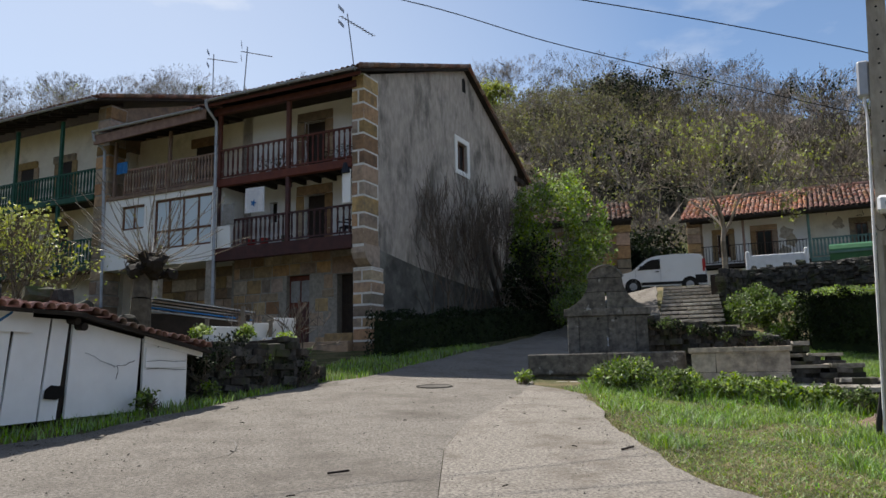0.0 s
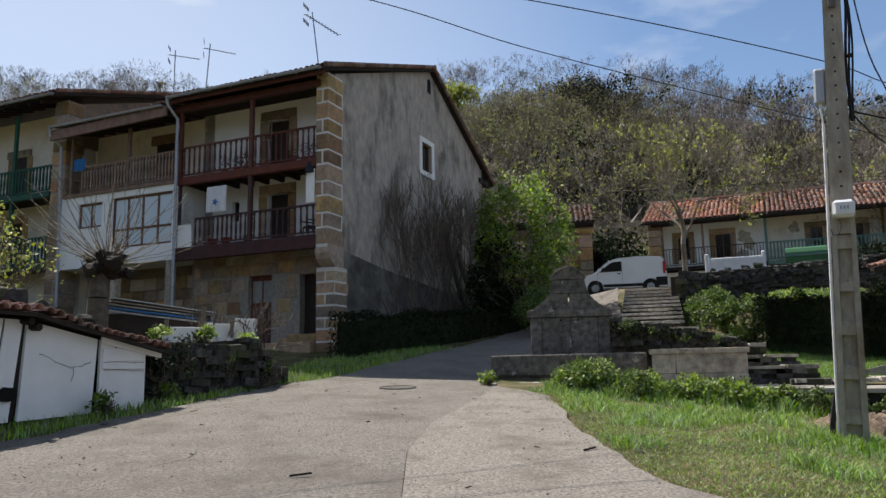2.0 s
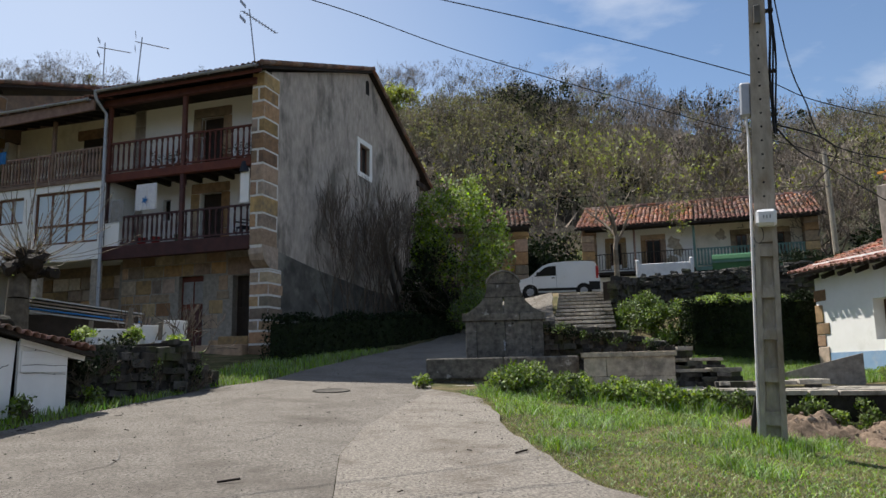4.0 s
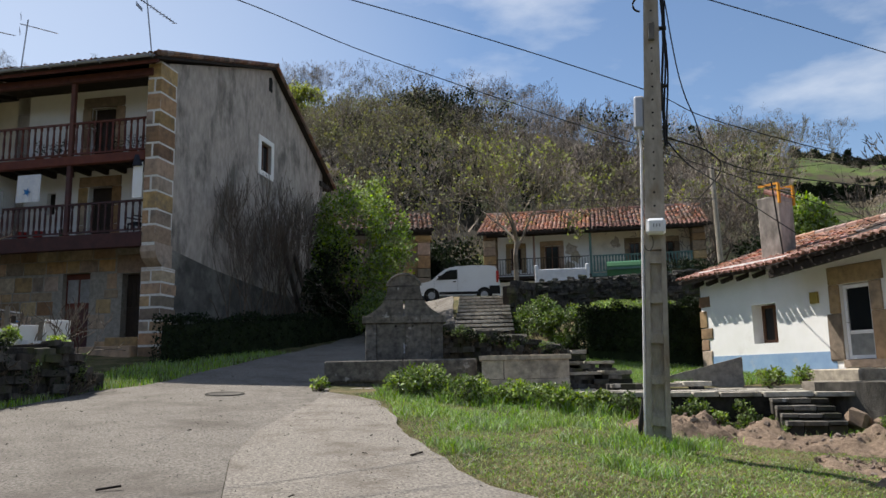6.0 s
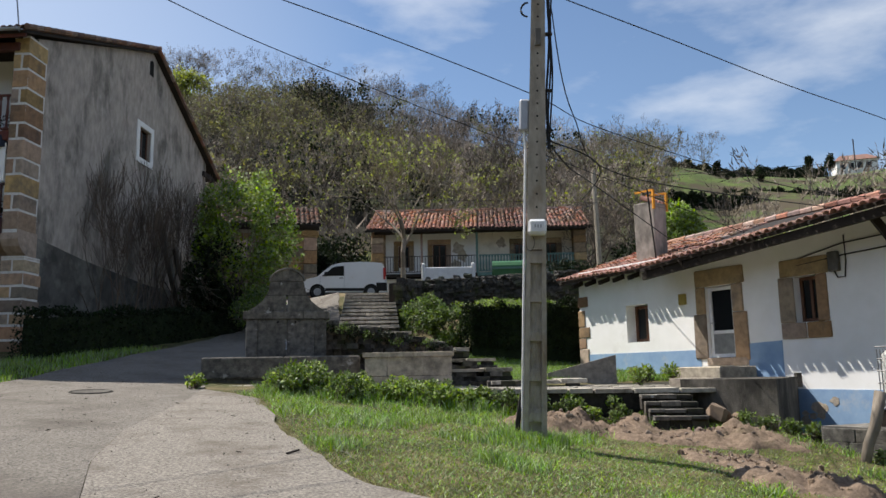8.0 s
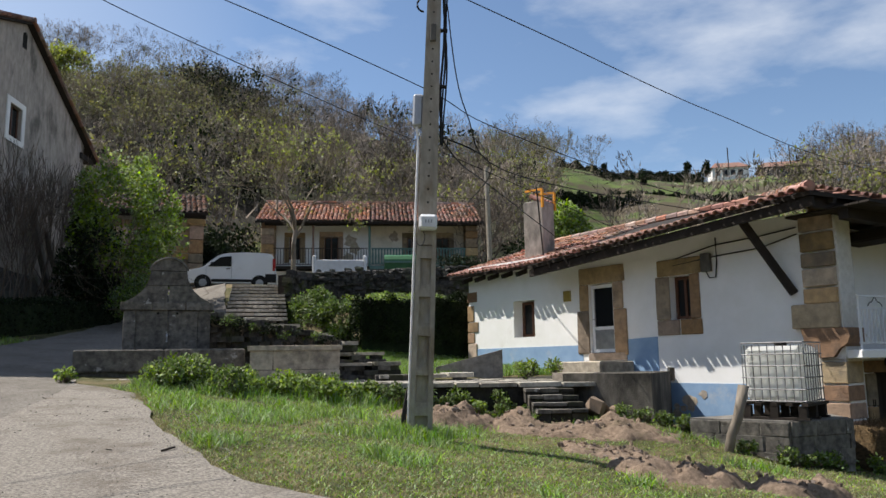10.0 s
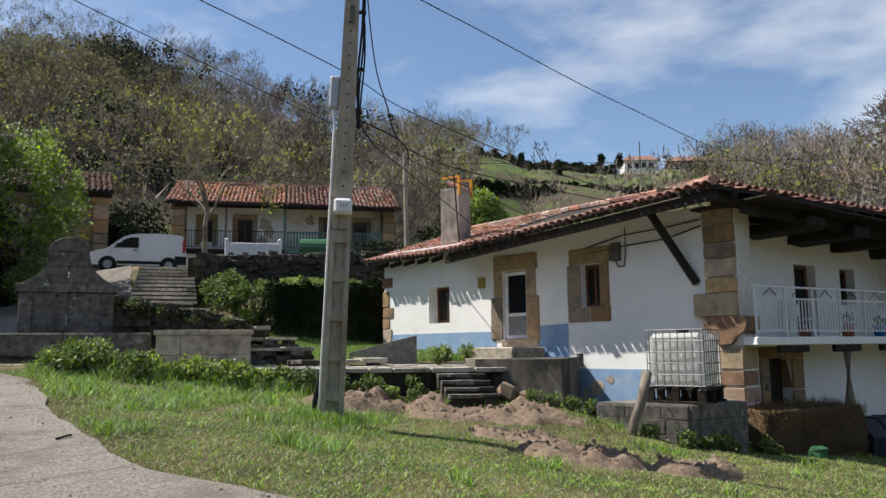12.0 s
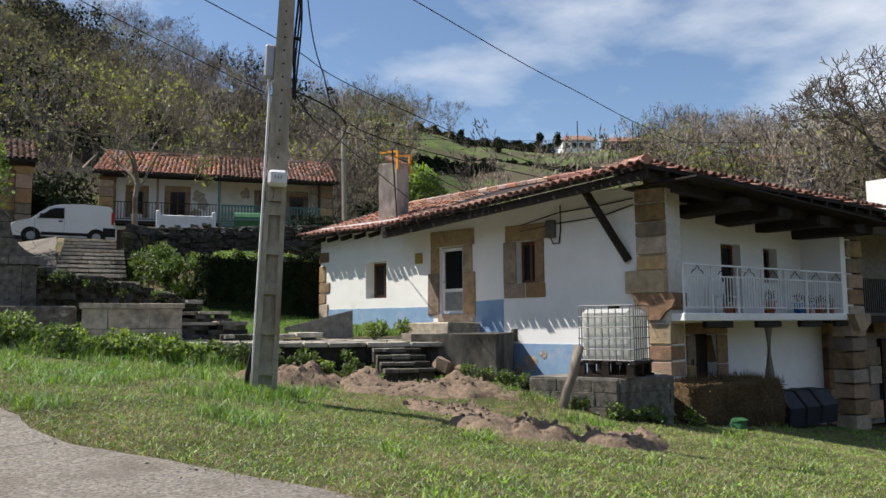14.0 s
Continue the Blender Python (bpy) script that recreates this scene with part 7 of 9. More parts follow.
# white concrete seat and refuse container
s = thing("concrete_bench", "white concrete bench with rounded ends above the wall", "bench", "", (14.75, 33.5, 5.6))
sm = basis((13.6, 34.0), (2.28, -1.0), (1.0, 2.28))
Geo().bevel(0.1, 2.4, 0, 0.18, 5.5, 6.55, 0.03, sm).make("back_panel", M_whitepaint, s)
for x in (0, 2.4):
    Geo().bevel(x - 0.05, x + 0.13, -0.05, 0.25, 5.45, 6.75, 0.05, sm).make("end_post", M_whitepaint, s)
b = thing("refuse_container", "large green wheeled refuse container with a curved lid", "container", "", (18.6, 34.4, 5.6))
bm_ = basis((17.8, 34.8), (1.5, -0.8), (0.8, 1.5))
Geo().hexa([bm_ @ Vector(p) for p in ((0.1, 0.1, 5.75), (1.6, 0.1, 5.75), (1.6, 0.9, 5.75), (0.1, 0.9, 5.75))], [bm_ @ Vector(p) for p in ((-0.02, 0, 6.75), (1.72, 0, 6.75), (1.72, 1.05, 6.75), (-0.02, 1.05, 6.75))]).make("bin_body", M_bin, b)
Geo().tube([bm_ @ Vector((-0.05, 0.5, 6.7)), bm_ @ Vector((1.75, 0.5, 6.7))], 0.5, 14).make("lid", M_bin, b)
Geo().box(-0.08, 1.78, -0.05, 0.0, 6.72, 6.82, bm_).make("rim", M_greygreen, b)
for x in (0.2, 1.5):
    Geo().tube([bm_ @ Vector((x, 0.15, 5.68)), bm_ @ Vector((x + 0.06, 0.15, 5.68))], 0.1, 10).make("wheel", M_rubber, b)


# ---- the shed ----
def shed():
    a, c = Vector((-6.5, 10.45, 0)), Vector((-4.84, 14.55, 0))
    ax = (c - a).normalized()
    m = Matrix(((ax.x, -ax.y, 0, a.x), (ax.y, ax.x, 0, a.y), (0, 0, 1, 0), (0, 0, 0, 1)))      # x along the front, y into the shed
    L = (c - a).length
    t = thing("shed", "ramshackle white painted shed with an old tile roof", "shed", "", (-6.5, 13, 1.0))
    roof_z = lambda x: 2.62 if x < 1.75 else 2.62 - 0.165 * (x - 1.75)
    bot = lambda x: 0.95 + 0.03 * x
    panels = ((-2.6, -1.2, 0), (-1.18, 0.72, 0.16), (0.79, 1.38, 0.2), (1.42, 1.73, 0.2), (1.79, 3.24, 0.1), (3.29, 4.4, 0.0))
    for x0, x1, lean in panels:
        lo = 0.18 * lean / 0.2
        Geo().hexa([m @ Vector(p) for p in ((x0 - lean, 0, bot(x0)), (x1 - lean, 0, bot(x1)), (x1 - lean, 0.05, bot(x1)), (x0 - lean, 0.05, bot(x0)))],
                   [m @ Vector(p) for p in ((x0, lo * 0.3, roof_z(x0) - 0.09), (x1, lo * 0.3, roof_z(x1) - 0.09), (x1, lo * 0.3 + 0.05, roof_z(x1) - 0.08), (x0, lo * 0.3 + 0.05, roof_z(x0) - 0.08))]).make("wall_board", M_white_shed, t, "cracked white painted board")
    for x in (0.72, 1.4, 1.75, 3.25):
        Geo().beam(m @ Vector((x - 0.14, 0.1, 0.9)), m @ Vector((x + 0.02, 0.12, roof_z(x) - 0.1)), 0.1, 0.08).make("stud", M_wood_dark, t)
    for k, z in enumerate((1.78, 1.92, 2.02)):
        Geo().bevel(3.32, 4.35, -0.025 - 0.002 * k, 0.0, z, z + 0.11 if k else z + 0.14, 0.008, m, 0.004).make("lap_board", M_white_shed, t)
    Geo().beam(m @ Vector((3.25, -0.04, 2.3)), m @ Vector((4.75, -0.06, 2.06)), 0.03, 0.16).make("barge_board", M_white_shed, t)
    Geo().box(-2.5, 1.0, -0.03, -0.005, 2.3, 2.6, m).make("sign_board", M_white_shed, t, "white board with a blue painted zigzag")
    for k in range(3):
        Geo().beam(m @ Vector((-1.3 + k * 0.8, -0.034, 2.34)), m @ Vector((-0.95 + k * 0.8, -0.034, 2.58)), 0.006, 0.035).make("paint_stroke", M_blueplastic, t)
        Geo().beam(m @ Vector((-1.3 + k * 0.8, -0.038, 2.34)), m @ Vector((-1.6 + k * 0.8, -0.038, 2.58)), 0.006, 0.035).make("paint_stroke", M_blueplastic, t)
    # cracks and a broken hole in the boards
    for pts in (((2.0, 2.02), (2.15, 1.98), (2.3, 1.9), (2.5, 1.84), (2.62, 1.8), (2.85, 1.83), (3.05, 1.9)), ((2.68, 1.8), (2.7, 1.72), (2.66, 1.6)), ((-0.9, 1.3), (-0.8, 1.35)), ((3.7, 2.28), (3.66, 2.2), (3.6, 2.14)), ((3.35, 1.77), (4.3, 1.75)), ((3.35, 1.9), (4.3, 1.9))):
        crack, rng = Geo(), random.Random(int(pts[0][0] * 100))
        for (xa, za), (xb, zb) in zip(pts, pts[1:]):
            for i in range(4):
                p, q = (m @ Vector((xa + (xb - xa) * f, -0.026, za + (zb - za) * f + rng.uniform(-0.012, 0.012))) for f in (i / 4, (i + 1.15) / 4))
                crack.beam(p, q, 0.004, rng.uniform(0.004, 0.011))
        crack.make("crack", M_black, t)
    # black plate on the board paints the shade within the broken gap
    Geo().plate([(1.28, 1.32), (1.5, 1.3), (1.62, 1.36), (1.6, 1.5), (1.4, 1.52), (1.3, 1.45)], m @ Matrix.Translation((0, -0.03, 0)), 0.02).make("broken_hole", M_black, t)
    g = Geo()
    g.box(-2.6, 4.4, 2.6, 2.7, 0.9, 2.4, m).box(4.32, 4.4, 0.1, 2.6, 0.9, 2.1, m).box(-2.6, 4.3, 0.3, 0.34, 0.9, 2.35, m)
    g.make("inner_wall", M_wood_dark, t)
    # roof: the tiles sag towards the lane
    pts = [(-2.9, -0.3, 2.62), (1.75, -0.3, 2.62), (1.75, 2.9, 3.0), (-2.9, 2.9, 3.0)]
    roof = Geo().hexa([m @ Vector((p[0], p[1], p[2] - 0.06)) for p in pts], [m @ Vector(p) for p in pts]).make("roof_deck", M_wood_dark, t)
    p2 = [(1.75, -0.25, 2.62), (4.8, -0.25, 2.1), (4.8, 2.9, 2.4), (1.75, 2.9, 3.0)]
    Geo().hexa([m @ Vector((p[0], p[1], p[2] - 0.06)) for p in p2], [m @ Vector(p) for p in p2]).make("roof_deck", M_wood_dark, t)
    roof_tiles(roof, m @ Vector((-2.9, -0.38, 2.64)), m.to_3x3() @ Vector((1, 0, 0)), m.to_3x3() @ Vector((0, 3.2, 0.38)), 4.8, 3.2, M_tile, 0.2, 0.34, 96, 0.06, 0.1)
    roof_tiles(roof, m @ Vector((1.8, -0.3, 2.64)), m.to_3x3() @ Vector((3.05, 0, -0.52)), m.to_3x3() @ Vector((0, 3.2, 0.33)), 3.0, 3.1, M_tile_old, 0.2, 0.34, 60, 0.05, 0.1)
    for x, y, z, r in ((1.72, 0.1, 2.5, 0.06), (1.86, 0.0, 2.42, 0.065)):
        Geo().tube([m @ Vector((x, -0.14, z)), m @ Vector((x, 2.5, z + 0.2))], r, 9).make("log_beam", M_wood_dark, t)
    for x, y, s in ((-1.6, 0.3, 0.3), (-0.4, 0.2, 0.34), (0.5, 0.35, 0.4), (1.3, 0.3, 0.42), (1.9, 0.5, 0.4), (2.6, 0.7, 0.3), (3.4, 0.5, 0.3)):
        Geo().bevel(-s / 2, s / 2, -s / 2.4, s / 2.4, -s / 3, s / 3, s * 0.16, m @ pose(x, y, roof_z(x) + 0.24 + 0.1 * y, 8, 5, x * 50), 0.04).make("roof_stone", M_drystone, t, "rough stone weighing down the tiles")


shed()


def rockery():
    t = thing("rockery_wall", "mossy rubble garden wall beside the lane", "wall", "", (-4, 17, 1.2))
    rubble(t, (-5.0, 15.2, 0), (1.0, 1.55, 0), 2.6, 1.0, 2.3, 0.6, M_drystone, 31, (0.12, 0.36), 0.08, 300)
    rubble(t, (-3.55, 17.45, 0), (0.5, 1.6, 0), 1.6, 1.2, 2.45, 0.6, M_drystone, 32, (0.12, 0.32), -0.42, 300)
    Geo().hexa([(-7.5, 15.6, 1.0), (-4.9, 15.4, 1.0), (-3.1, 18.9, 1.0), (-6.5, 20.5, 1.0)], [(-7.5, 15.8, 2.3), (-5.1, 15.8, 2.25), (-3.5, 18.8, 1.95), (-6.5, 20.5, 2.5)]).make("earth_fill", M_grass_soil, t)
    for i in range(6):
        p = Vector((-5.0 + i * 0.25, 16.3 + i * 0.36, 2.22))
        tagged(Geo().tube([p, p + Vector((0, 0, 0.26))], 0.1, 10, 0.125).make("flower_pot", M_whitepaint), "small pale flower pot on the garden wall", "flower pot", "pots on the garden wall")
    # white boards behind
    for x, y, w, h, yaw in ((-6.1, 20.05, 0.85, 0.85, 25), (-5.25, 20.45, 0.75, 0.9, 28), (-4.6, 20.75, 0.6, 1.0, 30)):
        z = ground_z(x, y)
        tagged(Geo().bevel(0, w, 0, 0.06, z - 0.2, z + h + 0.55, 0.01, pose(x, y, 0, 0, 0, yaw)).make("white_board", M_white_shed), "weathered white upright board in the garden", "board", "garden boards")
    for x, y, h in ((-5.35, 20.2, 1.9), (-4.7, 20.6, 1.5), (-6.2, 19.9, 1.6)):
        z = ground_z(x, y)
        tagged(Geo().beam((x, y, z), (x + 0.05, y, z + h), 0.09).make("garden_post", M_wood_post), "old grey wooden garden post", "post", "garden posts")
    # stacked boards and sheets
    st = thing("board_pile", "pile of boards and plastic sheets under a blue cover", "pile", "", (-7, 21.5, 2.6))
    for k in range(5):
        Geo().box(-1.3, 1.5, -0.5, 0.5, 0.06 * k, 0.06 * k + 0.04, pose(-6.9, 21.3, 3.25 + 0.02 * k, 4, 6, 25 + 3 * k)).make("sheet", (M_metal, M_blueplastic, M_greycloth, M_wood_post, M_metal)[k], st)
    Geo().box(-1.2, 1.4, -0.45, 0.45, 0, 0.9, pose(-6.9, 21.3, 2.4, 0, 0, 25)).make("crate", M_wood_dark, st)


rockery()


# ---- plants ----
def grow(rng, p, d, length, r, depth, segs, tips, fork=3, spread=0.6, lift=0.15, shrink=0.7, bend=0.18, steps=3):
    """A limb that bends, tapers and forks: gathers segments (start, end, radius, radius) and twig ends."""
    for k in range(steps):
        d = d + rng.normal(0, bend, 3) + np.array([0, 0, lift * 0.3])
        d = d / np.linalg.norm(d)
        q = p + d * length / steps
        r2 = r * (0.86 if depth else 0.6)
        segs.append((p, q, r, r2))
        p, r = q, r2
        if depth > 0 and k == 1 and rng.random() < 0.55:
            e = d + rng.normal(0, spread, 3)
            grow(rng, p, e / np.linalg.norm(e), length * shrink * 0.85, r * 0.55, depth - 1, segs, tips, fork, spread, lift, shrink, bend, steps)
    if depth == 0:
        tips.append(p)
        return
    for k in range(fork if rng.random() < 0.7 else fork - 1):
        e = d + rng.normal(0, spread, 3) + np.array([0, 0, lift])
        grow(rng, p, e / np.linalg.norm(e), length * shrink * rng.uniform(0.8, 1.15), r * rng.uniform(0.55, 0.75), depth - 1, segs, tips, fork, spread, lift, shrink, bend, steps)


def limbs(parent, name, segs, material, sides=5, thin=0.0):
    S = np.array([(*a, *b, r, q) for a, b, r, q in segs])
    A, B, R0, R1 = S[:, :3], S[:, 3:6], S[:, 6:7], S[:, 7:8]
    d = B - A
    d /= np.linalg.norm(d, axis=1)[:, None] + 1e-9
    s = np.cross(d, [0.13, 0.2, 0.97])
    s /= np.linalg.norm(s, axis=1)[:, None] + 1e-9
    q = np.cross(d, s)
    rows = []
    for P, R in ((A, R0), (B, R1)):
        for k in range(sides):
            a = 2 * np.pi * k / sides
            rows.append(P + (s * np.cos(a) + q * np.sin(a)) * np.maximum(R, thin))
    V = np.stack(rows, 1).reshape(-1, 3)
    base = np.arange(len(S))[:, None] * 2 * sides
    F = np.concatenate([np.stack([base[:, 0] + k, base[:, 0] + (k + 1) % sides, base[:, 0] + sides + (k + 1) % sides, base[:, 0] + sides + k], -1) for k in range(sides)])
    ob = soup(name, V, F, material, parent)
    ob.data.polygons.foreach_set("use_smooth", np.ones(len(F), bool))
    return ob


def tree(name, p, label, height, trunk, r, depth, seed, material=None, fork=3, spread=0.55, lift=0.2, shrink=0.72, leaf=None, leaf_n=0, leaf_size=0.12, jitter=0.15, limb=None, group="", lean=(0, 0), thin=0.004):
    rng = np.random.default_rng(seed)
    p = np.array(p, float)
    t = thing(name, label, "tree" if "tree" in name else "shrub", group, p)
    segs, tips = [], []
    d = np.array([lean[0], lean[1], 1.0])
    d /= np.linalg.norm(d)
    q = p - d * 0.2
    n = 4
    for k in range(n):
        e = q + d * (trunk + 0.2) / n + rng.normal(0, 0.02 * trunk, 3) * [1, 1, 0]
        segs.append((q, e, r * (1.25 if k == 0 else 1.0) * (1 - 0.09 * k), r * (1 - 0.09 * (k + 1))))
        q = e
    limbs(t, "trunk", segs, material or M_bark, 8)
    br = []
    L = limb or (height - trunk) * 0.42
    for k in range(fork + 1):
        a = 2 * math.pi * (k + rng.random() * 0.5) / (fork + 1)
        e = np.array([math.cos(a) * spread * 1.1, math.sin(a) * spread * 1.1, 1.0])
        grow(rng, q - d * rng.uniform(0, 0.15) * trunk, e / np.linalg.norm(e), L, r * 0.55, depth, br, tips, fork, spread, lift, shrink)
    limbs(t, "crown", br, material or M_twig, 4, thin)
    if leaf:
        T = np.array(tips)
        P = T[rng.integers(0, len(T), leaf_n)] + rng.normal(0, jitter, (leaf_n, 3))
        leaf_soup(t, "foliage", P, leaf_size, leaf, rng)
    return t


# the budding tree before the far house
tree("walnut_tree", (12.6, 33.9, 5.3), "spreading tree just coming into yellow-green leaf", 9.2, 2.6, 0.15, 5, 5, M_twig_pale, 3, 0.5, 0.2, 0.75, M_leaf_yellow, 1500, 0.14, 0.12, 1.75, thin=0.011)
# the lone bare tree behind the white house
tree("bare_tree", (31.6, 9.0, 0.5), "large leafless tree with a broad dark crown", 13.5, 5.5, 0.4, 6, 9, M_bark, 3, 0.6, 0.1, 0.72, None, 0, limb=2.1, thin=0.012)
for k, (x, y, h, sd) in enumerate(((22.5, 42.5, 7.5, 3), (26.5, 38.0, 6.5, 4), (29.0, 43.0, 8.0, 12), (12.0, 49.0, 8.0, 6), (6.0, 47.0, 8.5, 7), (18.5, 50.0, 8.0, 13))):
    tree("bare_tree", (x, y, ground_z(x, y)), "pale leafless tree behind the houses", h, 2.0, 0.14, 4, sd, None, 3, 0.6, 0.14, 0.75, M_leaf_yellow if k in (3, 4) else None, 350, 0.16, 0.2, h * 0.25, "bare trees behind the houses", thin=0.014)
# pollard by the shed
t = tree("pollard_tree", (-7.25, 18.65, ground_z(-7.25, 18.65)), "pollarded tree with a knobbly head and thin spring shoots", 5.6, 2.85, 0.33, 2, 14, None, 4, 0.8, 0.05, 0.85, M_leaf_yellow, 70, 0.06, 0.3, 0.26, thin=0.008)
hd = Geo()
rng_p = random.Random(5)
for k in range(40):
    s = rng_p.uniform(0.06, 0.15)
    hd.bevel(-s, s, -s, s, -s, s, s * 0.55, pose(-7.25 + rng_p.gauss(0, 0.2), 18.65 + rng_p.gauss(0, 0.18), ground_z(-7.25, 18.65) + 2.9 + rng_p.uniform(-0.2, 0.25), 30 * k, 20 * k, 50 * k), 0.04)
hd.make("knob", M_wood_dark, t, "knobbly dark cut head")
# shoots thrown out from the head
rng_n = np.random.default_rng(77)
seg, tip = [], []
for k in range(64):
    a, b = rng_n.uniform(0, 6.28), rng_n.uniform(0.0, 1.2)
    d = np.array([math.cos(a) * math.cos(b), math.sin(a) * math.cos(b), math.sin(b)])
    grow(rng_n, np.array([-7.25, 18.65, ground_z(-7.25, 18.65) + 2.95]) + d * 0.3, d, rng_n.uniform(1.3, 2.6), 0.014, 0, seg, tip, 1, 0.3, 0.25, 0.7, 0.1, 5)
limbs(t, "shoot", seg, M_twig_pale, 4, 0.008)
# leafy shrub over the shed's roof
for x, y, h, sd in ((-8.75, 14.6, 2.7, 21), (-9.7, 15.9, 2.9, 23)):
    tree("leafy_shrub", (x, y, ground_z(x, y) + 0.5), "twiggy shrub with fresh yellow-green buds", h + 1, 0.5, 0.06, 3, sd, None, 4, 0.5, 0.35, 0.78, M_leaf_yellow, 1500, 0.085, 0.09, 1.0, "shrubs over the shed", thin=0.006)
# bare fig bushes in the garden
for x, y, h, sd in ((-4.45, 20.9, 1.6, 31), (-5.5, 20.3, 1.4, 32), (-3.9, 21.2, 1.5, 33)):
    tree("fig_shrub", (x, y, ground_z(x, y) + 0.1), "bare pale branching fig bush", h, 0.25, 0.05, 2, sd, M_twig, 3, 0.5, 0.3, 0.75, None, 0, limb=0.75, group="bare garden bushes", thin=0.01)
# bare climbing stems on the gable
for k in range(11):
    q = MA @ Vector((-0.55 - 0.25 * (k % 3), 4.0 + k * 0.72, 0))
    tree("bare_shrub", (q.x, q.y, ground_z(q.x, q.y)), "bare upright shrub growing against the grey gable", 6.0, 0.5, 0.045, 3, 40 + k, None, 3, 0.26, 0.5, 0.8, None, 0, limb=1.75 + 0.3 * math.sin(k * 1.3), group="bare shrubs by the gable", thin=0.007)


def bush(name, c, rad, n, size, leaf, label, seed, group="", lumps=9, lump=1.0, out=0.55):
    """A mass of leaves in uneven lumps about a dark twiggy heart."""
    rng = np.random.default_rng(seed)
    t = thing(name, label, "bush", group, (c[0], c[1], c[2] - rad[2]))
    C, rad = np.array(c, float), np.array(rad, float)
    u = rng.normal(size=(lumps, 3))
    u /= np.linalg.norm(u, axis=1)[:, None]
    cen = C + u * rad * out * (0.55 + 0.45 * rng.random((lumps, 1)) ** 0.5 if lump < 1 else 1.0)
    own = rng.integers(0, lumps, n)
    v = rng.normal(size=(n, 3))
    v /= np.linalg.norm(v, axis=1)[:, None]
    P = cen[own] + v * rad * lump * (0.28 + 0.26 * rng.random((n, 1))) * (0.7 + 0.6 * rng.random((lumps, 1)))[own]
    leaf_soup(t, "foliage", P, size, leaf, rng)
    seg, tip = [], []
    for k in range(14):
        d = rng.normal(size=3) * [0.6, 0.6, 0.5] + [0, 0, 0.8]
        grow(rng, C - [0, 0, rad[2] * 0.98], d / np.linalg.norm(d), rad[2] * 0.6, 0.03, 2, seg, tip, 2, 0.5, 0.2)
    limbs(t, "branchwork", seg, M_bark, 4, 0.008)
    return t


bush("leafy_tree", (5.1, 32.6, 7.2), (2.1, 1.9, 3.2), 13000, 0.15, M_leaf, "dense fresh green tree beside the tall house", 51, lumps=95, lump=0.42, out=0.98)
# added dark leaves paint the shaded lower left of the green tree
bush("tree_shade_mass", (3.7, 32.0, 5.6), (1.3, 1.2, 2.0), 6000, 0.14, M_leaf_dark, "dark leaf mass for the green tree's shaded lower left", 58, lumps=30, lump=0.6, out=0.8)
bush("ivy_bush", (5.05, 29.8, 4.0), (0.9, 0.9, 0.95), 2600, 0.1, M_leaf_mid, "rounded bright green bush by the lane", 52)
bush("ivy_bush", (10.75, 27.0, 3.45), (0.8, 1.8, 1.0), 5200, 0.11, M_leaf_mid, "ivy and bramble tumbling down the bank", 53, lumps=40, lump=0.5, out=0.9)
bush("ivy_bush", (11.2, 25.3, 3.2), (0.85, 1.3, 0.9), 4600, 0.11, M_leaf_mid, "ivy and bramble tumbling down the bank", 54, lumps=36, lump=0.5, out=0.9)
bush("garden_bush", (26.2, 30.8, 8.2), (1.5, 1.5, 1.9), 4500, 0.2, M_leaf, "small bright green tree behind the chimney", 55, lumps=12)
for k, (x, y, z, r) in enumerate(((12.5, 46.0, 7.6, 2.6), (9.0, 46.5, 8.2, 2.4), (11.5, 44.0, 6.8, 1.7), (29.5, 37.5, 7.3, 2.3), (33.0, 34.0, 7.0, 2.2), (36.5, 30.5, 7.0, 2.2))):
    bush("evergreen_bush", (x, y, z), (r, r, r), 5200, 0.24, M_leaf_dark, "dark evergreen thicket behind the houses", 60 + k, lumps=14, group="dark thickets")


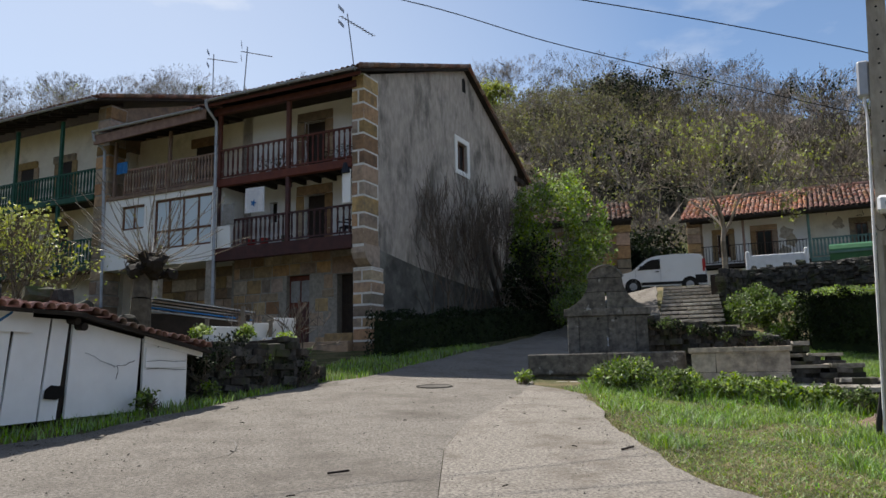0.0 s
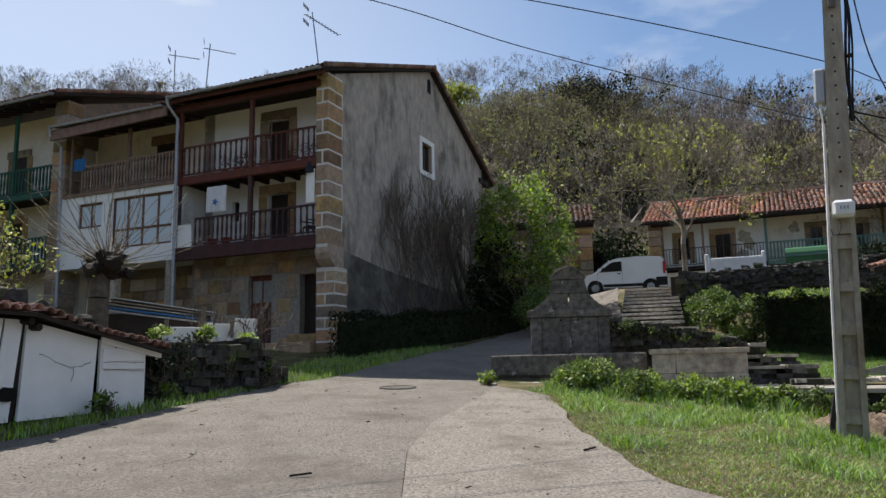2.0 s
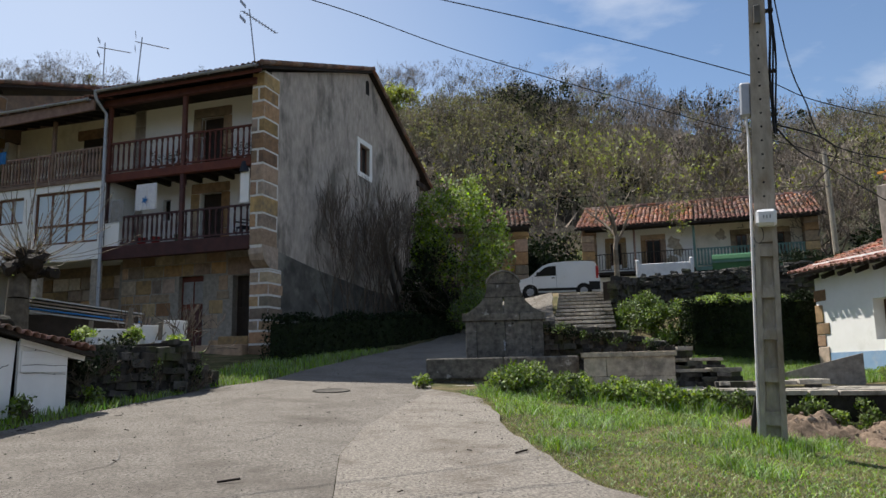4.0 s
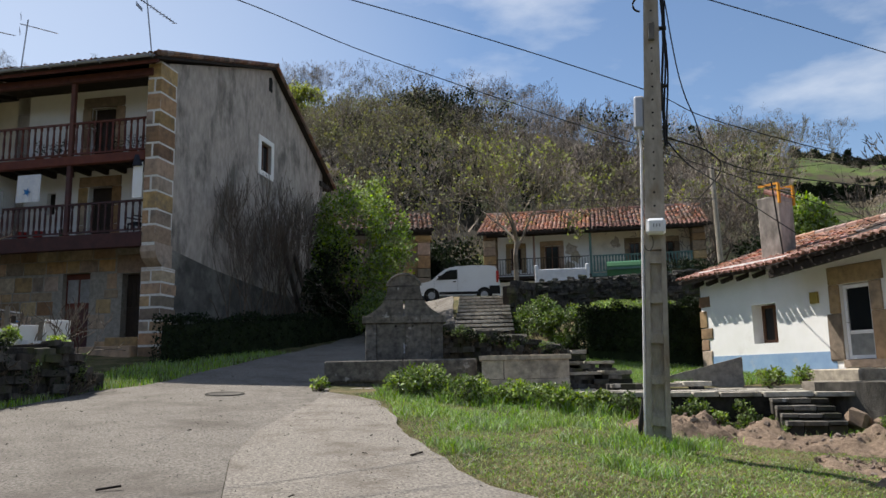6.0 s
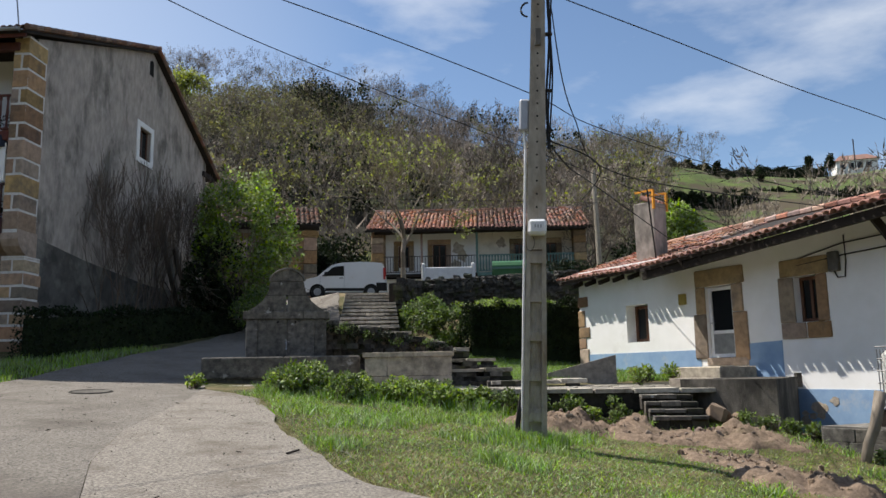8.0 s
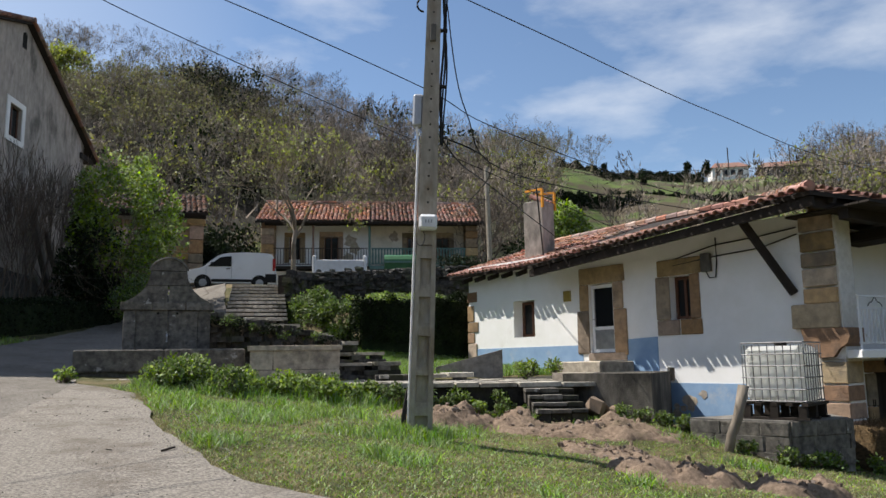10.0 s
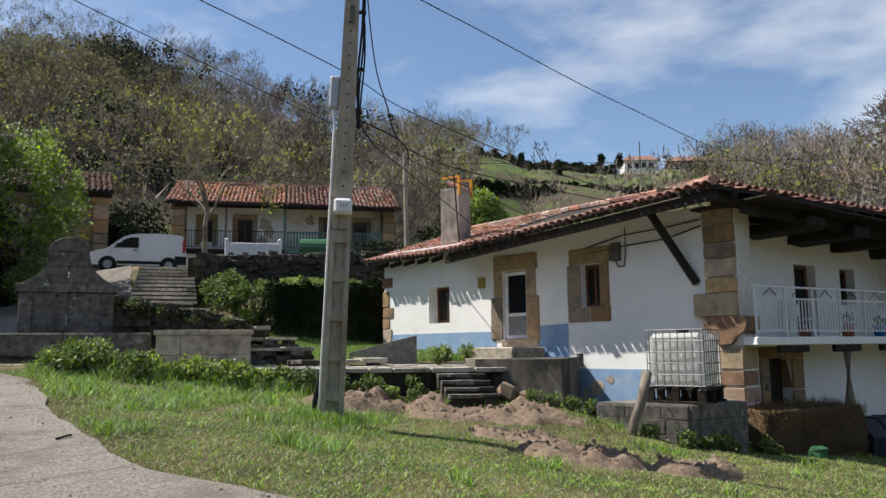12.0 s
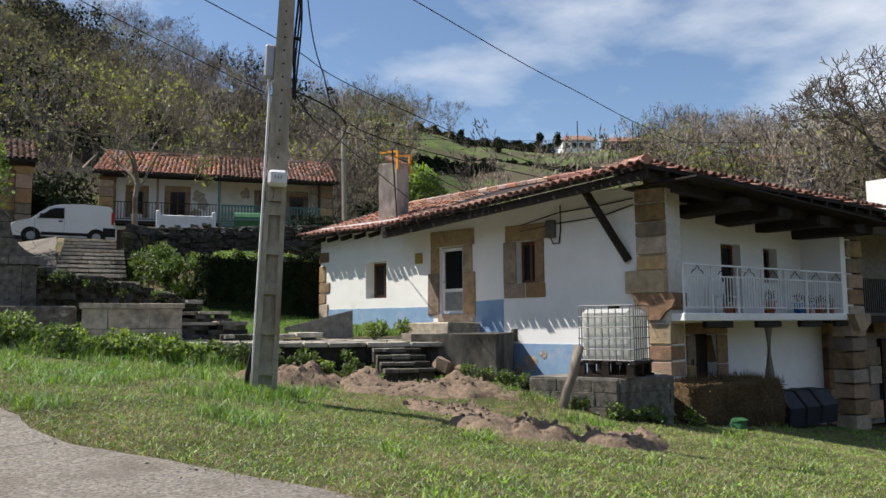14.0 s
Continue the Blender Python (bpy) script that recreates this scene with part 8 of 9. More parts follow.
def hedge(name, line, width, n, label, seed, leaf, size=0.09):
    """A clipped hedge along a line of (x, y, foot, top)."""
    rng = np.random.default_rng(seed)
    L = np.array(line, float)
    t = thing(name, label, "hedge", "", (L[0, 0], L[0, 1], L[0, 2]))
    cum = np.concatenate([[0], np.cumsum(np.hypot(*np.diff(L[:, :2], axis=0).T))])
    s = rng.random(n) * cum[-1]
    I = [np.interp(s, cum, L[:, k]) for k in range(4)]
    k = np.clip(np.searchsorted(cum, s) - 1, 0, len(L) - 2)
    d = L[k + 1, :2] - L[k, :2]
    d /= np.linalg.norm(d, axis=1)[:, None]
    nn = np.stack([-d[:, 1], d[:, 0]], -1)
    a = rng.uniform(-1, 1, n)
    h = rng.random(n)
    end = rng.random(n) < 0.05
    s_end = np.where(rng.random(n) < 0.5, 0.0, cum[-1])
    I = [np.where(end, np.interp(s_end, cum, L[:, k]), I[k]) for k in range(4)]
    face = (rng.random(n) < 0.6) & ~end
    a = np.where(face, np.sign(a) * (1 - 0.12 * rng.random(n)), a)
    h = np.where(face | end, h, 1 - 0.1 * rng.random(n))
    lump = 0.1 * np.sin(s * 2.1) + 0.07 * np.sin(s * 5.3 + 1) + 0.05 * np.sin(s * 11)
    z = I[2] + h * (I[3] - I[2] + lump)
    P = np.stack([I[0] + nn[:, 0] * a * width / 2 * (1 + lump), I[1] + nn[:, 1] * a * width / 2 * (1 + lump), z], -1)
    leaf_soup(t, "foliage", P, size, leaf, rng)
    # added solid boxes in near-black leaf colour stand in for the inner shade
    for i in range(len(L) - 1):
        dd = (L[i + 1, :2] - L[i, :2]) / np.linalg.norm(L[i + 1, :2] - L[i, :2])
        q = np.array([-dd[1], dd[0]]) * width * 0.42
        pa, pb = L[i, :2] + dd * (0.3 if i == 0 else 0), L[i + 1, :2] - dd * (0.3 if i == len(L) - 2 else 0)
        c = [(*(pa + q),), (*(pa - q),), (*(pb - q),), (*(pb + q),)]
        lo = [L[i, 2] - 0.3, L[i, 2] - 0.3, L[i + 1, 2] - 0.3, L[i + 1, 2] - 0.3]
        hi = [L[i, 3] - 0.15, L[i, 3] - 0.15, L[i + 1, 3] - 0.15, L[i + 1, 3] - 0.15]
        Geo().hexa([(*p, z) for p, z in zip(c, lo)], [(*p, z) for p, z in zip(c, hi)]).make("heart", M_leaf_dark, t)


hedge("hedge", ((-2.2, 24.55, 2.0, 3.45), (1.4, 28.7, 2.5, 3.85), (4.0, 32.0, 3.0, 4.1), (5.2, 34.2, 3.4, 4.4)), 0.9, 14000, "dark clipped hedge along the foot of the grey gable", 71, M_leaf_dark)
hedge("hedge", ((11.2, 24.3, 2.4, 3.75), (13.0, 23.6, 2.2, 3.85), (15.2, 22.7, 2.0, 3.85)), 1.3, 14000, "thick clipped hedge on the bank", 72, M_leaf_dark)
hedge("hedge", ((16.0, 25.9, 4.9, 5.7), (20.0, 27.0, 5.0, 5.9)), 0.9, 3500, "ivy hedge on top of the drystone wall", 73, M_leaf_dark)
# the hedge's sunny top: sunlight put into a layer of brighter leaves
bush("ivy_bush", (13.2, 23.9, 3.85), (2.2, 0.8, 0.22), 4200, 0.08, M_leaf, "brighter leaves for the sunlit top of the hedge", 74, lumps=40, lump=0.5, out=0.9)


def blades(name, P, h, w, material, label, seed, lean=0.5):
    rng = np.random.default_rng(seed)
    n = len(P)
    a = rng.uniform(0, 2 * np.pi, n)
    hh = h * (0.5 + 0.9 * rng.random(n))
    ln = lean * rng.random(n) * hh
    b = rng.uniform(0, 2 * np.pi, n)
    s = np.stack([np.cos(a), np.sin(a), 0 * a], -1) * (w * (0.6 + 0.8 * rng.random(n)))[:, None]
    l = np.stack([np.cos(b) * ln, np.sin(b) * ln, hh], -1)
    mid = P + l * [0.35, 0.35, 0.6]
    V = np.stack([P - s, P + s, mid + s * 0.7, P + l, mid - s * 0.7], 1).reshape(-1, 3)
    base = np.arange(n)[:, None] * 5
    F = np.concatenate([base + [0, 1, 2, 4]])
    F2 = np.concatenate([base + [4, 2, 3, 3]])
    me = bpy.data.meshes.new(name)
    me.vertices.add(len(V))
    me.vertices.foreach_set("co", V.astype(np.float32).ravel())
    li = np.concatenate([F, F2[:, :3]], 1).astype(np.int32).ravel()
    me.loops.add(len(li))
    me.loops.foreach_set("vertex_index", li)
    me.polygons.add(2 * n)
    st = np.stack([np.arange(n) * 7, np.arange(n) * 7 + 4], -1).ravel().astype(np.int32)
    me.polygons.foreach_set("loop_start", st)
    me.update(calc_edges=True)
    me.materials.append(material)
    tagged(new(name, me), label, "grass", kind="stuff")


def scatter(n, x0, x1, y0, y1, keep, seed, clump=0.0):
    rng = np.random.default_rng(seed)
    X, Y = rng.uniform(x0, x1, n), rng.uniform(y0, y1, n)
    k = keep(X, Y, rng)
    X, Y = X[k], Y[k]
    return np.stack([X, Y, rise(X, Y) + noisy(X, Y, 1.1, 0.025) - 0.03], -1)


def soil_zone(X, Y):
    """The strip of dug earth between the pole and the platform."""
    a = np.exp(-(((X - 8.6) / 1.5) ** 2 + ((Y - 13.2 + 0.25 * (X - 8.6)) / 0.8) ** 2))
    b = np.exp(-(((X - 10.2) / 1.5) ** 2 + ((Y - 11.6 + 0.6 * (X - 10.2)) / 0.9) ** 2))
    c = np.exp(-(((X - 8.6) / 0.85) ** 2 + ((Y - 7.8) / 0.95) ** 2))
    d = np.exp(-(((X - 9.9) / 0.9) ** 2 + ((Y - 6.7) / 0.45) ** 2))
    e = np.exp(-(((X - 9.2) / 1.0) ** 2 + ((Y - 9.6) / 1.3) ** 2)) * 0.7
    return np.maximum.reduce([a, b, c, d, e])


def meadow(X, Y, rng):
    d = np.hypot(X, Y)
    ok = (X > road_right(Y) + 0.02 + 0.15 * rng.random(len(X))) & (Y < 16.35 - 0.484 * np.clip(X - 5.5, 0, 6.2)) & ((X < 12.3) | (Y < 8.6 + 0.0 * X))
    ok &= rng.random(len(X)) < np.clip((9.0 / np.maximum(d, 3)) ** 1.3, 0.12, 1)
    ok &= rng.random(len(X)) > soil_zone(X, Y) * 1.5
    return ok


blades("meadow_grass", scatter(330000, 2.2, 26, 2.5, 17.6, meadow, 1), 0.042, 0.0075, M_blade, "short lawn-like meadow grass, green with straw patches", 2, 2.2)
tall = lambda X, Y, rng: meadow(X, Y, rng) & (np.sin(X * 1.9 + 1.1 * np.sin(Y * 1.3)) * np.cos(Y * 1.6 + np.sin(X)) + 1.1 * smooth_step(9, 14.5, Y) - 0.35 * smooth_step(9, 6, Y) > 0.6) & (rng.random(len(X)) < 0.8)
blades("tall_grass", scatter(240000, 2.2, 24, 4, 17.6, tall, 3), 0.13, 0.0085, M_blade, "taller tufts of bright green grass", 4, 1.7)
dry = lambda X, Y, rng: (X > road_right(Y) - 0.12) & (X < road_right(Y) + 0.5 * rng.random(len(X)) + 0.1) | (meadow(X, Y, rng) & (rng.random(len(X)) < 0.25 + 0.55 * (np.sin(X * 1.3 + np.sin(Y * 0.9)) * np.sin(Y * 1.1 + 0.6 * X) > 0.1)) & (Y < 12.5))
blades("dry_grass", scatter(260000, 2.2, 20, 2.5, 17.0, dry, 5), 0.045, 0.0065, M_blade_dry, "dry yellow mown grass along the lane", 6, 2.4)
edge = lambda X, Y, rng: np.abs(X - road_right(Y) - 0.06) < np.abs(rng.normal(0, 0.17, len(X)))
blades("edge_straw", scatter(60000, 1.9, 5, 2.5, 16.5, edge, 15), 0.022, 0.005, M_blade_dry, "flattened straw lying over the edge of the concrete", 16, 6.0)
bank = lambda X, Y, rng: (X > 9.6 + 0.1 * (Y - 18)) & (X < 15.0) & (Y < 24.5 - 0.55 * (X - 11)) & (Y > 17.5)
blades("bank_grass", scatter(52000, 9, 15.5, 17, 26, bank, 7), 0.16, 0.011, M_blade, "lush green grass on the bank", 8, 0.8)
leftg = lambda X, Y, rng: (X < road_left(Y) - 0.0) & (X > road_left(Y) - 2.6)
blades("verge_grass", scatter(60000, -9, 3, 9, 27, leftg, 9), 0.15, 0.010, M_blade, "green grass along the lane's edge", 10, 0.8)
polef = lambda X, Y, rng: np.hypot(X - 6.05, Y - 10.7) < 0.55 * rng.random(len(X)) + 0.1
blades("pole_tuft", scatter(9000, 5.3, 6.8, 10, 11.4, polef, 11), 0.19, 0.009, M_blade, "long grass tuft at the pole's foot", 12, 0.9)

strip = lambda X, Y, rng: (np.abs(Y - (16.05 - 0.19 * (X - 3.1))) < 0.75 * rng.random(len(X)) + 0.05) & (np.sin(X * 3.1) * np.sin(Y * 2.7 + X) > -0.6 + 0.5 * rng.random(len(X)))
blades("long_grass", scatter(46000, 2.9, 9.5, 13.6, 17.2, strip, 13), 0.22, 0.011, M_blade, "long lush grass before the troughs", 14, 1.1)
# weeds: broad-leaved clumps
rng_w = np.random.default_rng(90)
for k in range(20):
    s = k / 19
    x, y = 3.1 + 4.3 * s + rng_w.normal(0, 0.12), 16.1 - 0.75 * s + rng_w.normal(0, 0.22)
    r = rng_w.uniform(0.22, 0.38) * (1.3 if s < 0.35 else 0.85)
    bush("weed_clump", (x, y, ground_z(x, y) + r * 0.7), (r * 1.25, r * 1.25, r * 0.9), 700, 0.075, M_leaf if k % 3 else M_leaf_mid, "clump of lush nettles and weeds", 200 + k, lumps=14, lump=0.7, out=0.75, group="weeds before the troughs")
for k, (x, y, z) in enumerate(((12.9, 18.6, 1.45), (13.2, 17.4, 1.4), (12.6, 16.2, 1.35), (11.7, 15.3, 1.3), (12.4, 15.0, 1.35), (9.3, 14.55, 0.8), (8.4, 15.0, 0.85), (10.1, 14.0, 0.7), (7.6, 15.3, 0.9), (-5.0, 13.2, 1.1), (-4.6, 15.2, 1.2), (-4.4, 16.9, 2.45), (-3.7, 18.0, 2.3), (1.75, 17.5, 1.35), (-5.2, 16.4, 2.4), (14.6, 9.0, -0.5), (14.9, 8.5, -0.5))):
    bush("weed_clump", (x, y, z + 0.12), (0.26, 0.26, 0.2), 300, 0.075, M_leaf, "green weed clump growing from the joints", 300 + k, lumps=6, group="weeds in the joints")


rng_v = np.random.default_rng(95)
for k in range(16):
    s = k / 15
    x, y = 5.9 + 4.6 * s, 16.15 - 2.35 * s + rng_v.normal(0, 0.06)
    r = rng_v.uniform(0.16, 0.28)
    bush("weed_clump", (x - 0.12, y - 0.16, ground_z(x, y) + r * 0.8), (r * 1.3, r * 1.1, r), 420, 0.07, M_leaf_mid if k % 4 else M_leaf, "low weeds hiding the terrace's front edge", 600 + k, lumps=10, lump=0.7, out=0.75, group="weeds along the terrace")
for k, (x, y) in enumerate(((11.75, 12.1), (12.0, 11.7), (12.1, 11.2), (12.35, 10.9), (12.6, 8.85), (13.1, 8.75), (13.6, 8.6), (12.3, 9.5), (10.35, 13.2), (10.3, 12.9))):
    r = rng_v.uniform(0.15, 0.25)
    bush("weed_clump", (x, y, ground_z(x, y) + r * 0.6), (r * 1.4, r * 1.2, r * 0.9), 380, 0.07, M_leaf_mid, "low weeds at the foot of the cement block", 640 + k, lumps=10, lump=0.7, out=0.75, group="weeds by the platform")


# ---- dug earth ----
def earth():
    xs, ys = np.arange(6.6, 12.6, 0.07), np.arange(5.4, 14.9, 0.07)
    X, Y = np.meshgrid(xs, ys, indexing="ij")
    K = soil_zone(X, Y)
    N = np.array([[noise.fractal((x * 2.3, y * 2.3, 3.0), 1.0, 2.0, 5) for y in ys] for x in xs])
    N2 = np.array([[noise.fractal((x * 8.0, y * 8.0, 7.0), 1.0, 2.0, 3) for y in ys] for x in xs])
    hump = 0.27 * np.exp(-(((X - 8.1) / 0.75) ** 2 + ((Y - 13.1) / 0.6) ** 2)) + 0.2 * np.exp(-(((X - 9.6) / 0.8) ** 2 + ((Y - 12.9) / 0.5) ** 2)) + 0.12 * np.exp(-(((X - 8.5) / 0.7) ** 2 + ((Y - 7.7) / 0.8) ** 2)) + 0.12 * np.exp(-(((X - 9.9) / 0.8) ** 2 + ((Y - 6.7) / 0.4) ** 2)) + 0.15 * np.exp(-(((X - 10.9) / 0.6) ** 2 + ((Y - 11.3) / 0.5) ** 2))
    Z = rise(X, Y) - 0.12 + 0.17 * smooth_step(0.2, 0.55, K + 0.12 * N) + hump * (0.75 + 1.1 * N) + 0.11 * N * K + 0.05 * N2 * K
    V = np.stack([X, Y, Z], -1).reshape(-1, 3)
    n, m = X.shape
    I, J = np.meshgrid(np.arange(n - 1), np.arange(m - 1), indexing="ij")
    F = np.stack([I * m + J, (I + 1) * m + J, (I + 1) * m + J + 1, I * m + J + 1], -1).reshape(-1, 4)
    F = F[(K.reshape(-1)[F] > 0.12).all(1)]
    t = thing("earth_heap", "heaps of freshly dug reddish earth in the grass", "earth", "", (9, 11, 0.2))
    soup("earth_surface", V, F, M_soil, t)
    rng = random.Random(6)
    g = Geo()
    for k in range(2600):
        x, y = rng.uniform(7, 12), rng.uniform(5.8, 14.2)
        if soil_zone(np.array(x), np.array(y)) < rng.uniform(0.25, 0.9):
            continue
        s = rng.uniform(0.01, 0.035) * (1.9 if rng.random() < 0.12 else 1.0)
        i, j = int((x - 6.6) / 0.07), int((y - 5.4) / 0.07)
        g.bevel(-s, s, -s * 0.8, s * 0.8, -s * 0.6, s * 0.6, s * 0.4, pose(x, y, float(Z[i, j]) + s * 0.2, rng.uniform(0, 90), rng.uniform(0, 90), rng.uniform(0, 360)), s * 0.2)
    tagged(g.make("clod_scatter", M_soil, t), kind="stuff")


earth()
# fallen twigs and leaves on the lane
g = Geo()
rng_t = random.Random(12)
for k in range(60):
    y = rng_t.uniform(6.5, 19)
    x = float(road_left(y)) + abs(rng_t.gauss(0, 0.5)) if k % 2 else rng_t.uniform(float(road_left(y)) + 0.3, 2.2)
    a, l = rng_t.uniform(0, 6.3), rng_t.uniform(0.03, 0.16) * (0.5 if k % 2 == 0 else 1)
    z = ground_z(x, y) + 0.03
    g.beam((x, y, z), (x + l * math.cos(a), y + l * math.sin(a), z + 0.01), 0.012, 0.01)
for x, y, l, a in ((-1.2, 7.95, 0.22, 0.2), (2.0, 9.0, 0.2, 0.6)):
    g.beam((x, y, ground_z(x, y) + 0.03), (x + l * math.cos(a), y + l * math.sin(a), ground_z(x, y) + 0.05), 0.02, 0.02)
tagged(g.make("twigs", M_wood_dark), "scattered twigs and dead leaves on the concrete", "litter", kind="stuff")


# ---- the wooded hill ----
def template(rng, kind):
    """One far tree as slivers: (n, 3, 3) triangles about the origin, one metre high."""
    tri = []
    segs, tips = [], []
    if kind == "brush":
        for k in range(7):
            a = rng.uniform(0, 6.28)
            grow(rng, np.array([np.cos(a), np.sin(a), 0]) * 0.25 * rng.random(), np.array([np.cos(a) * 0.5, np.sin(a) * 0.5, 0.9]), 0.4, 0.009, 2, segs, tips, 3, 0.4, 0.3, 0.7, 0.15, 2)
    else:
        q = np.zeros(3)
        for k in range(3):
            e = q + np.array([rng.normal(0, 0.02), rng.normal(0, 0.02), 0.12])
            segs.append((q, e, 0.02, 0.016))
            q = e
        fine = kind == "ridge"
        for k in range(4):
            a = 2 * np.pi * (k + rng.random()) / 4
            w = rng.uniform(0.25, 0.75)
            grow(rng, q - [0, 0, rng.uniform(0, 0.14)], np.array([np.cos(a) * w, np.sin(a) * w, 0.8]), 0.25, 0.010, 4 if fine else 3, segs, tips, 3, 0.48 if fine else 0.42, 0.14, 0.7, 0.12, 2)
    top = max(b[2] for a, b, r, r2 in segs)
    for a, b, r, r2 in segs:
        s = np.cross(b - a, rng.normal(size=3))
        s = s / (np.linalg.norm(s) + 1e-9)
        r = max(r, 0.0034 if kind != "ridge" else 0.0024)
        tri.append(((a - s * r) / top, (a + s * r) / top, b / top))
    return np.array(tri), np.array(tips) / top


def woods():
    rng = np.random.default_rng(101)
    temps = {k: [template(rng, k) for _ in range(6)] for k in ("tree", "brush", "ridge")}
    tris, leaf_p, olive_p, dark_p = [], [], [], []
    spots = []
    for k in range(2700):
        az, u = rng.uniform(-33, 84), rng.random()
        d = 50 + 88 * u ** 0.75
        if az < -2 and d < 112:
            continue
        green = 39.5 < az < 57 and d > 80
        if green and rng.random() > 0.3:
            continue
        if d < 66 and 6 < az < 26 and rng.random() < 0.5:
            continue
        spots.append((az, d, "low" if green else "slope"))
    # tall trees along the crest
    for k in range(280):
        az = rng.uniform(-33, 84)
        if 43.5 < az < 58:
            continue
        spots.append((az, rng.uniform(141, 160), "crest"))
    for az, d, zone in spots:
        x, y = d * math.sin(radians(az)), d * math.cos(radians(az))
        z = ground_z(x, y) + float(noisy(np.array(x), np.array(y), 0.06, 1.2)) - 0.3
        near = d < 100
        if zone == "crest":
            kind, h = "ridge", rng.uniform(8.0, 12.5) * (1.0 if noise.noise((x * 0.05, y * 0.05, 2.0)) > -0.1 else 0.6)
        elif zone == "low" or (39.5 < az < 57 and d > 58):
            kind, h = "brush", rng.uniform(1.0, 2.2)
        elif rng.random() < (0.3 if near else 0.15):
            kind, h = "brush", rng.uniform(2.5, 4.5)
        else:
            kind, h = "tree", rng.uniform(6.0, 10.5) * (1.0 if d < 118 else 0.62)
        T, tips = temps[kind][rng.integers(0, 6)]
        a = rng.uniform(0, 6.28)
        R = np.array([[math.cos(a), -math.sin(a), 0], [math.sin(a), math.cos(a), 0], [0, 0, 1]]) * np.array([h * rng.uniform(0.8, 1.15), h * rng.uniform(0.8, 1.15), h])
        tris.append(T @ R.T + [x, y, z])
        patch = noise.noise((x * 0.03, y * 0.03, 5.0))
        pts = tips @ R.T + [x, y, z]
        if zone == "slope" and (patch > 0.3 or (near and rng.random() < 0.22)):
            n = 80
            olive_p.append(pts[rng.integers(0, len(pts), n)] + rng.normal(0, 0.25, (n, 3)))
        if zone == "slope" and rng.random() < (0.13 if near else 0.02):
            n = 110
            leaf_p.append(pts[rng.integers(0, len(pts), n)] + rng.normal(0, 0.2, (n, 3)))
        if (12 < az < 17.5 and 112 < d < 145 and rng.random() < 0.75) or (zone == "slope" and (rng.random() < 0.01 or noise.noise((x * 0.06, y * 0.06, 9.0)) > 0.58)):
            n = 220
            dark_p.append(pts[rng.integers(0, len(pts), n)] * [1, 1, 1] + rng.normal(0, 0.4, (n, 3)) - [0, 0, 0.12 * h])
    V = np.concatenate(tris).reshape(-1, 3)
    w = thing("hill_woods", "bare grey-brown spring woods covering the steep hillside", "woods", "", (30, 100, 20), "stuff")
    tagged(soup("bare_twigs", V, np.arange(len(V)).reshape(-1, 3), M_twig_far, w), kind="stuff")
    for nm, pts, mt, size in (("olive_leaves", olive_p, M_leaf_olive, 0.3), ("fresh_leaves", leaf_p, M_leaf_yellow, 0.26), ("evergreen_leaves", dark_p, M_leaf_dark, 0.45)):
        tagged(leaf_soup(w, nm, np.concatenate(pts), size, mt, rng), kind="stuff")
    # the yellow-green tree high on the slope
    P = np.array([8.0, 118.0, ground_z(8.0, 118.0) + 6.5])
    tree("spring_tree", (8.0, 118.0, ground_z(8.0, 118.0)), "yellow-green tree in first leaf high on the slope", 9.5, 2.5, 0.22, 4, 66, None, 3, 0.6, 0.12, 0.74, M_leaf_yellow, 2600, 0.55, 0.5, 2.4, thin=0.04)


woods()


